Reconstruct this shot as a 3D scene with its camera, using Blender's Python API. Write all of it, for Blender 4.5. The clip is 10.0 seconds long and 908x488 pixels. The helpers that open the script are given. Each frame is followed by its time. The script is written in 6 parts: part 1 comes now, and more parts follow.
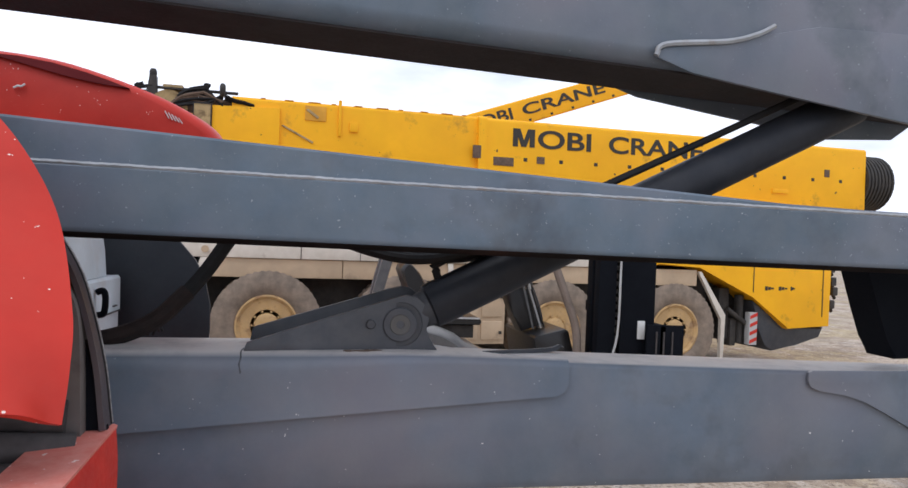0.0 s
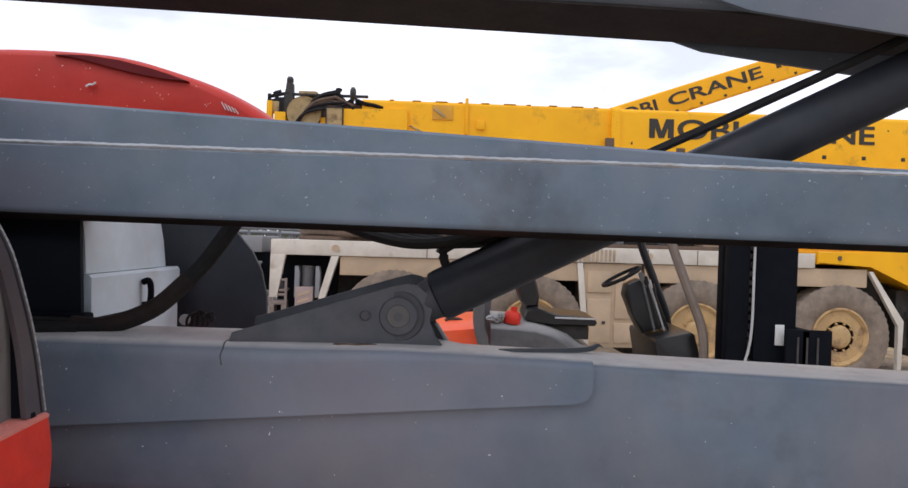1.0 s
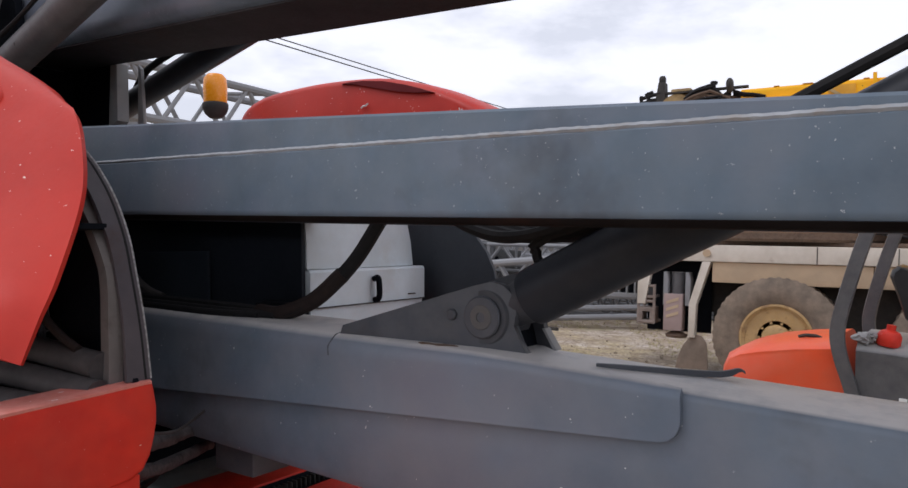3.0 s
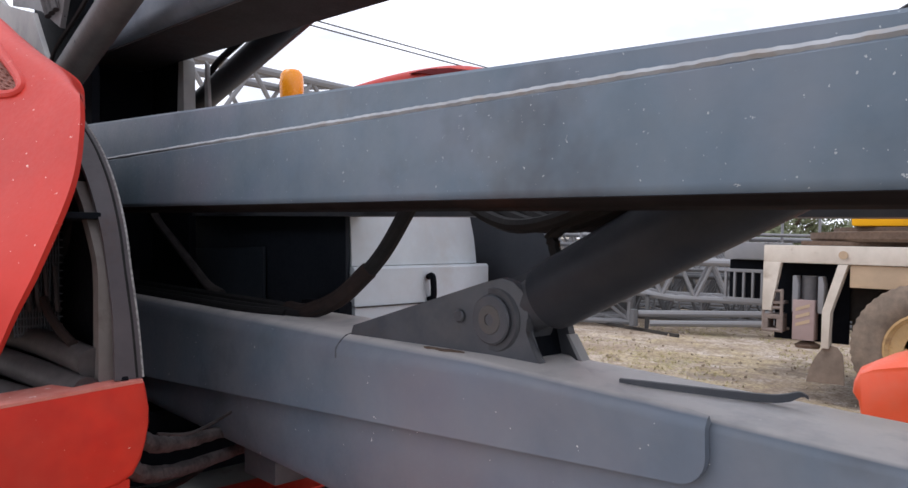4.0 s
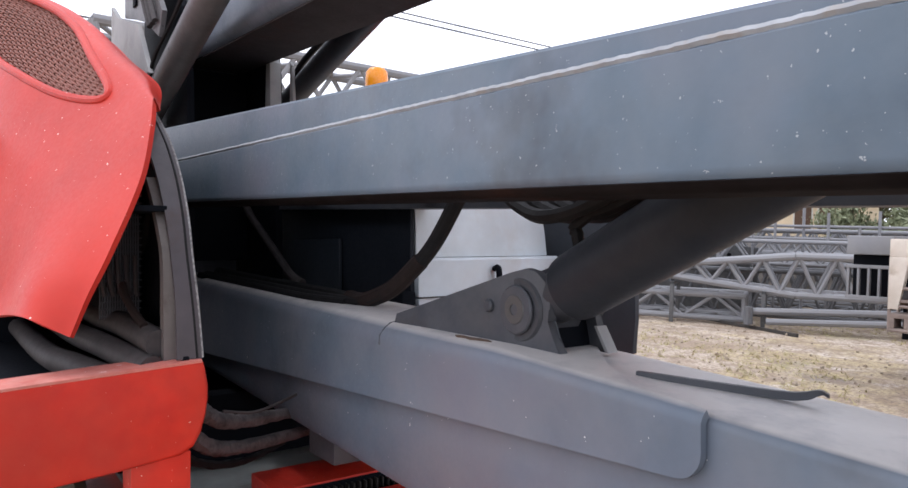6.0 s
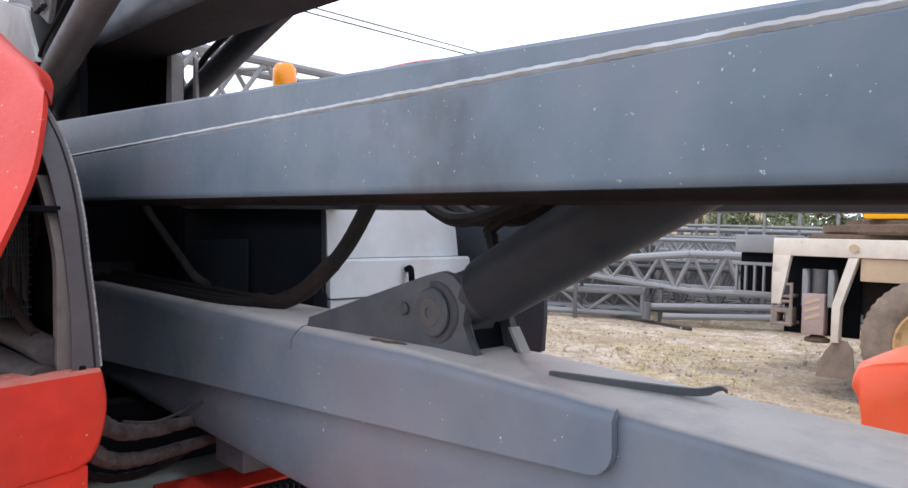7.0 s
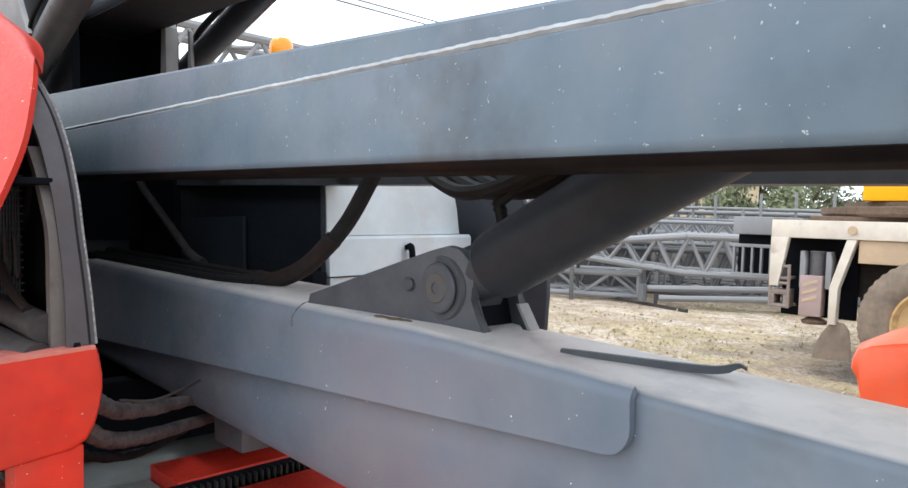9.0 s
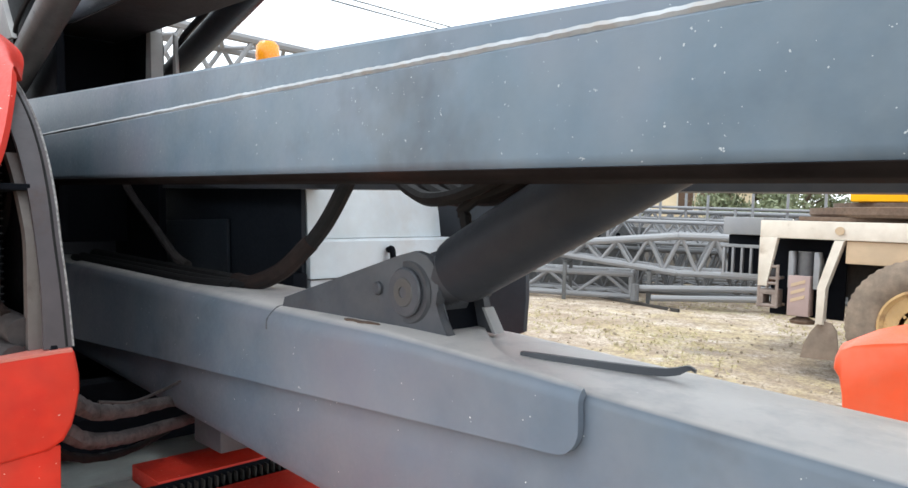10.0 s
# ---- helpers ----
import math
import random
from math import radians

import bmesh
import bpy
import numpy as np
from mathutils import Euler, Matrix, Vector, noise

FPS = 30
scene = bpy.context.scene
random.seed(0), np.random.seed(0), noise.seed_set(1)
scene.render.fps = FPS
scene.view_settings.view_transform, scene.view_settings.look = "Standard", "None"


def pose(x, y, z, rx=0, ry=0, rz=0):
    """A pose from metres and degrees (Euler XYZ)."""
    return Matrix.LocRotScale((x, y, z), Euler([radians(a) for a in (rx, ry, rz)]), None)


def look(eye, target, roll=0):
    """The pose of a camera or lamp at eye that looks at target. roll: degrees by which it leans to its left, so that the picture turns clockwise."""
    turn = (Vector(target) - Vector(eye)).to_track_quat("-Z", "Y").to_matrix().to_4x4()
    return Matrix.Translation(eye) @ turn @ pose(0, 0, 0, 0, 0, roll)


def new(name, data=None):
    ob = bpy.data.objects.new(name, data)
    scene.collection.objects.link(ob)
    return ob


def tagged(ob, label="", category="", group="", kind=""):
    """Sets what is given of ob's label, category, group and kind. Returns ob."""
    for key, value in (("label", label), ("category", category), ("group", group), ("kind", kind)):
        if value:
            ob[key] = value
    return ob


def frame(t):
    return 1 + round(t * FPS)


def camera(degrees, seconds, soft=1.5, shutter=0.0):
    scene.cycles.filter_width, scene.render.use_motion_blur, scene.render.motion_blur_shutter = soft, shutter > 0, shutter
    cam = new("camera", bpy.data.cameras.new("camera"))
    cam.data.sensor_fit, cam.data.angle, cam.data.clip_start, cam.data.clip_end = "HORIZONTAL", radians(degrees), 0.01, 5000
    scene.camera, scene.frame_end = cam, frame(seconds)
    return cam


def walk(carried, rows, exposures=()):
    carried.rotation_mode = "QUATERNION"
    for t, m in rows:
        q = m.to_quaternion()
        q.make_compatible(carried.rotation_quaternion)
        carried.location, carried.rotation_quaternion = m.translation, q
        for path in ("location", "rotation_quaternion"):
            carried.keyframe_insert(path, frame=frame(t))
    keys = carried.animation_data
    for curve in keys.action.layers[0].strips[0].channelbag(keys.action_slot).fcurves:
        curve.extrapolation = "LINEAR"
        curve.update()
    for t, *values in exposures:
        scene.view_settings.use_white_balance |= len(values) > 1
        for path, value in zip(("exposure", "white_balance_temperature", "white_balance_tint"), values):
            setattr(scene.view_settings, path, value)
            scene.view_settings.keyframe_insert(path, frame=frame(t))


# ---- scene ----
cam = camera(65.3, 10.0)
PATH = [
    (0, (-0.211, -1.91, 1.715), (0.153, 0.056, 1.72), 2.5),
    (0.5, (0.01, -1.865, 1.712), (0.151, 0.13, 1.709), 2.4),
    (1, (0.189, -1.709, 1.681), (0.113, 0.289, 1.675), 2.1),
    (1.5, (0.306, -1.618, 1.658), (-0.058, 0.348, 1.653), 1.9),
    (2, (0.516, -1.546, 1.683), (-0.153, 0.339, 1.669), 1.5),
    (2.5, (0.78, -1.443, 1.695), (-0.223, 0.288, 1.676), 1.4),
    (2.7, (0.826, -1.398, 1.689), (-0.258, 0.283, 1.668), 1.5),
    (3.8, (0.872, -1.031, 1.645), (-0.526, 0.399, 1.622), 1.3),
    (4, (0.895, -0.99, 1.654), (-0.552, 0.39, 1.629), 1.5),
    (4.5, (1.032, -0.869, 1.663), (-0.557, 0.346, 1.637), 1.0),
    (5, (1.117, -0.843, 1.665), (-0.556, 0.251, 1.623), 1.0),
    (5.2, (1.111, -0.847, 1.662), (-0.57, 0.237, 1.616), 1.1),
    (6.3, (0.994, -0.897, 1.651), (-0.606, 0.303, 1.601), 1.5),
    (6.5, (0.993, -0.904, 1.652), (-0.562, 0.353, 1.604), 1.4),
    (7, (1.006, -0.893, 1.661), (-0.479, 0.446, 1.612), 1.6),
    (7.5, (1.052, -0.879, 1.65), (-0.432, 0.461, 1.588), 1.6),
    (8, (1.076, -0.865, 1.655), (-0.408, 0.473, 1.568), 1.6),
    (8.5, (1.032, -0.869, 1.656), (-0.449, 0.472, 1.556), 1.7),
    (9, (0.96, -0.88, 1.644), (-0.514, 0.469, 1.545), 1.8),
    (9.5, (0.985, -0.87, 1.649), (-0.486, 0.48, 1.547), 1.8),
    (10, (1.021, -0.862, 1.658), (-0.445, 0.495, 1.558), 1.8),
]
EXPOSURES = [(0.0, -0.36, 5800, 13), (1.0, -0.37, 5900, 14), (1.5, -0.62, 6020, 14), (2.0, -0.76, 6020, 14), (2.5, -0.73, 6020, 15), (4.0, -0.19, 5960, 15), (5.0, 0.04, 5980, 16), (7.5, 0.32, 5820, 12), (10.0, 0.62, 5960, 5)]
walk(cam, [(t, look(eye, target, roll)) for t, eye, target, roll in PATH], EXPOSURES)

# ---------------------------------------------------------------- world and sun
world = bpy.data.worlds.new("sky")
scene.world = world
world.use_nodes = True
wn, wl = world.node_tree.nodes, world.node_tree.links
wn.clear()
w_out = wn.new("ShaderNodeOutputWorld")
w_bg = wn.new("ShaderNodeBackground")
w_sky = wn.new("ShaderNodeTexSky")
w_sky.sky_type = "NISHITA"
w_sky.sun_disc = False
w_sky.sun_elevation = radians(52)
w_sky.sun_rotation = radians(200)
w_sky.air_density, w_sky.dust_density, w_sky.ozone_density = 1.0, 2.0, 1.0
w_tc = wn.new("ShaderNodeTexCoord")
w_map = wn.new("ShaderNodeMapping")
w_map.inputs["Scale"].default_value = (1.6, 1.6, 4.5)
w_noise = wn.new("ShaderNodeTexNoise")
w_noise.inputs["Scale"].default_value = 2.2
w_noise.inputs["Detail"].default_value = 7.0
w_noise.inputs["Roughness"].default_value = 0.58
w_ramp = wn.new("ShaderNodeValToRGB")
w_ramp.color_ramp.elements[0].position, w_ramp.color_ramp.elements[1].position = 0.40, 0.56
w_ramp.color_ramp.elements[0].color = (0.70, 0.70, 0.70, 1)
w_ramp.color_ramp.elements[1].color = (1, 1, 1, 1)
w_mix = wn.new("ShaderNodeMix")
w_mix.data_type = "RGBA"
w_cloud = (15.4, 15.4, 15.5, 1)
wl.new(w_tc.outputs["Generated"], w_map.inputs["Vector"])
wl.new(w_map.outputs["Vector"], w_noise.inputs["Vector"])
wl.new(w_noise.outputs["Fac"], w_ramp.inputs["Fac"])
wl.new(w_ramp.outputs["Color"], w_mix.inputs["Factor"])
wl.new(w_sky.outputs["Color"], w_mix.inputs[6])
w_mix.inputs[7].default_value = w_cloud
wl.new(w_mix.outputs[2], w_bg.inputs["Color"])
w_bg.inputs["Strength"].default_value = 0.10
wl.new(w_bg.outputs["Background"], w_out.inputs["Surface"])

sun_data = bpy.data.lights.new("sun", "SUN")
sun_data.energy, sun_data.angle, sun_data.color = 1.0, radians(16), (1.0, 0.96, 0.9)
sun = new("sun", sun_data)
sun.matrix_world = look((-10, -12, 30), (0, 0, 0))


# ---------------------------------------------------------------- materials
def material(name, base, rough=0.5, metal=0.0, dark=0.6, mottle=0.35, scale=6.0, grain=90.0, bump=0.05,
             dust=None, dust_amount=0.0, chips=None, chip_size=60.0, chip_cut=0.74, spec=0.5, stain=None, stain_scale=2.0, stain_cut=0.6, up_tone=None, up_tone_amount=0.7, tint=None, tint_scale=1.0, tint_amount=0.6):
    """A painted or raw surface: base colour, mottling at two scales, dust, a paler tone on upward faces, chips and
    stains.
    """
    m = bpy.data.materials.new(name)
    m.use_nodes = True
    n, l = m.node_tree.nodes, m.node_tree.links
    b = n["Principled BSDF"]
    tc = n.new("ShaderNodeTexCoord")
    big = n.new("ShaderNodeTexNoise")
    big.inputs["Scale"].default_value, big.inputs["Detail"].default_value, big.inputs["Roughness"].default_value = scale, 6, 0.6
    fine = n.new("ShaderNodeTexNoise")
    fine.inputs["Scale"].default_value, fine.inputs["Detail"].default_value = grain, 4
    for t in (big, fine):
        l.new(tc.outputs["Object"], t.inputs["Vector"])
    ramp = n.new("ShaderNodeMapRange")
    ramp.inputs["From Min"].default_value, ramp.inputs["From Max"].default_value = 0.3, 0.7
    l.new(big.outputs["Fac"], ramp.inputs["Value"])
    mix = n.new("ShaderNodeMix")
    mix.data_type = "RGBA"
    mix.inputs[6].default_value = (*[c * (1 - mottle * (1 - dark)) for c in base], 1)
    mix.inputs[7].default_value = (*[min(1, c * (1 + mottle * 0.25)) for c in base], 1)
    l.new(ramp.outputs["Result"], mix.inputs["Factor"])
    colour = mix.outputs[2]

    def over(fac, col, src):
        x = n.new("ShaderNodeMix")
        x.data_type = "RGBA"
        l.new(fac, x.inputs["Factor"])
        l.new(src, x.inputs[6])
        x.inputs[7].default_value = (*col, 1)
        return x.outputs[2]

    def cut(tex_scale, lo, hi, amount, detail=5):
        t = n.new("ShaderNodeTexNoise")
        t.inputs["Scale"].default_value, t.inputs["Detail"].default_value, t.inputs["Roughness"].default_value = tex_scale, detail, 0.65
        l.new(tc.outputs["Object"], t.inputs["Vector"])
        r = n.new("ShaderNodeMapRange")
        r.inputs["From Min"].default_value, r.inputs["From Max"].default_value, r.inputs["To Max"].default_value = lo, hi, amount
        l.new(t.outputs["Fac"], r.inputs["Value"])
        return r.outputs["Result"]

    if tint:
        colour = over(cut(tint_scale, 0.42, 0.62, tint_amount, 3), tint, colour)
    if stain:
        colour = over(cut(stain_scale, stain_cut, stain_cut + 0.12, 0.8), stain, colour)
    if dust:
        colour = over(cut(scale * 2.3, 0.35, 0.75, dust_amount), dust, colour)
    if up_tone:
        geo = n.new("ShaderNodeNewGeometry")
        sep = n.new("ShaderNodeSeparateXYZ")
        l.new(geo.outputs["Normal"], sep.inputs["Vector"])
        up = n.new("ShaderNodeMapRange")
        up.inputs["From Min"].default_value, up.inputs["From Max"].default_value = 0.72, 0.97
        l.new(sep.outputs["Z"], up.inputs["Value"])
        mul = n.new("ShaderNodeMath")
        mul.operation = "MULTIPLY"
        l.new(up.outputs["Result"], mul.inputs[0])
        l.new(cut(7.0, 0.0, 0.5, up_tone_amount), mul.inputs[1])
        colour = over(mul.outputs["Value"], up_tone, colour)
    if chips:
        colour = over(cut(chip_size, chip_cut, chip_cut + 0.02, 1.0, 2), chips, colour)
    l.new(colour, b.inputs["Base Color"])
    rr = n.new("ShaderNodeMapRange")
    rr.inputs["To Min"].default_value, rr.inputs["To Max"].default_value = max(0.05, rough - 0.12), min(1, rough + 0.14)
    l.new(fine.outputs["Fac"], rr.inputs["Value"])
    l.new(rr.outputs["Result"], b.inputs["Roughness"])
    b.inputs["Metallic"].default_value = metal
    b.inputs["Specular IOR Level"].default_value = spec
    if bump:
        bp = n.new("ShaderNodeBump")
        bp.inputs["Strength"].default_value, bp.inputs["Distance"].default_value = bump, 0.004
        l.new(fine.outputs["Fac"], bp.inputs["Height"])
        l.new(bp.outputs["Normal"], b.inputs["Normal"])
    return m


GREY = material("grey_machine_paint", (0.112, 0.156, 0.205), 0.40, scale=3.0, mottle=0.8, tint=(0.178, 0.166, 0.196), tint_scale=1.5, tint_amount=0.75, dust=(0.195, 0.217, 0.23), dust_amount=0.42, stain=(0.068, 0.083, 0.105), stain_scale=2.1, stain_cut=0.56, up_tone=(0.52, 0.50, 0.47), up_tone_amount=0.9,
                chips=(0.38, 0.41, 0.43), chip_size=125, chip_cut=0.716)
# lighter copy of GREY for the lower arm: light put into a dusty paint
GREY_LIT = material("lit_dusty_grey_paint", (0.122, 0.158, 0.206), 0.46, scale=2.6, mottle=0.8, tint=(0.178, 0.172, 0.204), tint_scale=1.4, tint_amount=0.75, dust=(0.22, 0.228, 0.24), dust_amount=0.45, stain=(0.062, 0.074, 0.097), stain_scale=2.0, stain_cut=0.53,
                       up_tone=(0.60, 0.565, 0.54), up_tone_amount=0.95, chips=(0.72, 0.71, 0.70), chip_size=75, chip_cut=0.745)
GREY_GRIMY = material("grimy_grey_paint", (0.062, 0.067, 0.080), 0.5, scale=5.0, mottle=0.8, dust=(0.13, 0.125, 0.125), dust_amount=0.45, stain=(0.05, 0.042, 0.038), stain_scale=6, stain_cut=0.58)
CYL_DUSTY = material("dusty_cylinder_paint", (0.13, 0.125, 0.125), 0.5, scale=4.0, mottle=0.6, dust=(0.24, 0.225, 0.215), dust_amount=0.5, stain=(0.09, 0.08, 0.08), stain_scale=5, chips=(0.02, 0.022, 0.024), chip_size=26, chip_cut=0.70)
GREY_DUSTY = material("dusty_grey_paint", (0.30, 0.30, 0.30), 0.7, scale=4.0, mottle=0.5, dust=(0.44, 0.42, 0.39), dust_amount=0.6, stain=(0.23, 0.2, 0.17), stain_scale=5)
GREY_SPECKLED = material("speckled_trim", (0.16, 0.15, 0.15), 0.7, scale=60, mottle=0.9, dust=(0.50, 0.48, 0.46), dust_amount=0.8)
WELD = material("worn_lit_weld_bead", (0.34, 0.355, 0.375), 0.6, scale=14, mottle=0.7, stain=(0.30, 0.28, 0.26), stain_scale=22, stain_cut=0.54)
STEEL_DARK = material("dark_grey_and_shaded_paint", (0.040, 0.044, 0.054), 0.5, scale=5, dust=(0.11, 0.105, 0.10), dust_amount=0.4)
DUSTY_FLAP = material("dusty_rubber_flap", (0.20, 0.155, 0.12), 0.9, scale=4, mottle=0.6, dust=(0.33, 0.26, 0.2), dust_amount=0.5)
CYL = material("cylinder_barrel_paint", (0.024, 0.027, 0.034), 0.42, spec=0.16, scale=4, mottle=0.6, dust=(0.075, 0.07, 0.07), dust_amount=0.3, chips=(0.02, 0.03, 0.03), chip_size=30, chip_cut=0.73)
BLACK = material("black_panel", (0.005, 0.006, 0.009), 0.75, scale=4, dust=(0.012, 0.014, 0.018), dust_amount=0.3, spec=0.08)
RUBBER = material("hose_rubber", (0.014, 0.014, 0.015), 0.65, scale=9, dust=(0.038, 0.033, 0.031), dust_amount=0.45, spec=0.15)
RUBBER_BROWN = material("rusty_hose_sleeve", (0.024, 0.018, 0.017), 0.7, spec=0.15, scale=12, dust=(0.06, 0.036, 0.028), dust_amount=0.4)
HOSE_GREY = material("grey_hose", (0.055, 0.049, 0.049), 0.6, spec=0.25, scale=10, dust=(0.12, 0.105, 0.10), dust_amount=0.5)
RED = material("faded_red_cover", (0.56, 0.034, 0.020), 0.42, spec=0.24, scale=2.6, mottle=0.5, dust=(0.56, 0.066, 0.042), dust_amount=0.4,
               chips=(0.85, 0.7, 0.62), chip_size=70, chip_cut=0.722)
RED_LOW = material("red_chassis_paint", (0.64, 0.031, 0.014), 0.45, spec=0.3, scale=3.5, mottle=0.8, tint=(0.46, 0.022, 0.016), tint_scale=5.0, tint_amount=0.6, dust=(0.60, 0.10, 0.06), dust_amount=0.3, chips=(0.8, 0.6, 0.5), chip_size=95, chip_cut=0.725)
MESH = material("grille_back", (0.05, 0.014, 0.010), 0.8, scale=10, dust=(0.05, 0.035, 0.026), dust_amount=0.5)
WIRE = material("rusty_grille_wire", (0.24, 0.085, 0.06), 0.75, scale=30, mottle=0.7, dust=(0.34, 0.17, 0.125), dust_amount=0.5)
AMBER = material("amber_lens", (0.95, 0.33, 0.01), 0.25, scale=5, mottle=0.2)
SLATE = material("dark_slate_panel", (0.022, 0.028, 0.037), 0.55, scale=3, mottle=0.5, dust=(0.06, 0.065, 0.075), dust_amount=0.35)
SKIN_WHITE = material("pale_tank_paint", (0.62, 0.68, 0.72), 0.55, scale=3.0, mottle=0.45, stain=(0.56, 0.58, 0.585), stain_scale=4, dust=(0.50, 0.50, 0.48), dust_amount=0.35)
RUST = material("rusty_steel", (0.12, 0.075, 0.05), 0.85, scale=14, mottle=0.8, dust=(0.2, 0.15, 0.11), dust_amount=0.5)
PIN_STEEL = material("pin_steel", (0.11, 0.11, 0.11), 0.45, 0.4, scale=12, dust=(0.16, 0.14, 0.12), dust_amount=0.4)
YELLOW = material("crane_yellow", (0.95, 0.47, 0.002), 0.5, spec=0.25, scale=1.2, mottle=0.3, dust=(0.86, 0.38, 0.006), dust_amount=0.4, stain=(0.40, 0.21, 0.03), stain_scale=2.6, stain_cut=0.60,
                  chips=(0.1, 0.06, 0.03), chip_size=9, chip_cut=0.73)
CREAM = material("carrier_cream_paint", (0.70, 0.64, 0.55), 0.6, scale=1.5, mottle=0.4, stain=(0.28, 0.21, 0.14), stain_scale=2.4, stain_cut=0.6, dust=(0.36, 0.29, 0.21), dust_amount=0.45)
BEIGE = material("dusty_carrier_panel", (0.54, 0.40, 0.26), 0.75, scale=1.4, mottle=0.5, stain=(0.20, 0.15, 0.1), stain_scale=2.2, dust=(0.34, 0.27, 0.19), dust_amount=0.5)
TYRE = material("dusty_tyre", (0.17, 0.135, 0.105), 0.9, scale=3, mottle=0.5, dust=(0.38, 0.29, 0.21), dust_amount=0.65, bump=0.2)
RIM = material("dusty_rim", (0.52, 0.33, 0.13), 0.65, scale=4, mottle=0.6, stain=(0.20, 0.10, 0.04), stain_scale=6, stain_cut=0.52, dust=(0.42, 0.31, 0.20), dust_amount=0.45)
DARK = material("shadowed_undercarriage", (0.03, 0.028, 0.026), 0.8, scale=4, dust=(0.09, 0.075, 0.06), dust_amount=0.5)
LETTER = material("black_lettering", (0.03, 0.026, 0.02), 0.6, scale=6)
ORANGE = material("forklift_orange", (0.82, 0.095, 0.025), 0.42, scale=2.2, mottle=0.35, dust=(0.6, 0.2, 0.12), dust_amount=0.3)
FORK_GREY = material("forklift_grey", (0.085, 0.085, 0.09), 0.5, scale=5, mottle=0.6, dust=(0.19, 0.18, 0.165), dust_amount=0.4, up_tone=(0.42, 0.41, 0.39), up_tone_amount=0.75)
SEAT = material("seat_vinyl", (0.010, 0.010, 0.011), 0.36, scale=6, dust=(0.035, 0.032, 0.03), dust_amount=0.3)
BAR_WHITE = material("pale_lettering", (0.75, 0.75, 0.72), 0.5, scale=6)
LATTICE = material("pale_lattice_steel", (0.235, 0.24, 0.255), 0.65, scale=1.5, mottle=0.5, stain=(0.19, 0.175, 0.16), stain_scale=3, dust=(0.34, 0.33, 0.31), dust_amount=0.4)
PALE_STEEL = material("pale_steel_plate", (0.5, 0.5, 0.49), 0.6, scale=4, dust=(0.4, 0.38, 0.35), dust_amount=0.4)
WALL_YELLOW = material("ochre_render", (0.74, 0.62, 0.43), 0.9, scale=1.0, mottle=0.4)
WALL_WHITE = material("white_render", (0.7, 0.68, 0.62), 0.9, scale=0.8, mottle=0.4, stain=(0.5, 0.46, 0.4), stain_scale=1.2)
ROOF = material("brown_roof_sheet", (0.20, 0.12, 0.085), 0.8, scale=1.2, mottle=0.5)
LEAF = material("leaf_green", (0.20, 0.225, 0.125), 0.7, scale=0.8, mottle=0.9, bump=0)
BARK = material("bark", (0.12, 0.09, 0.065), 0.9, scale=4)
CABLE = material("steel_cable", (0.05, 0.05, 0.055), 0.5, scale=8)


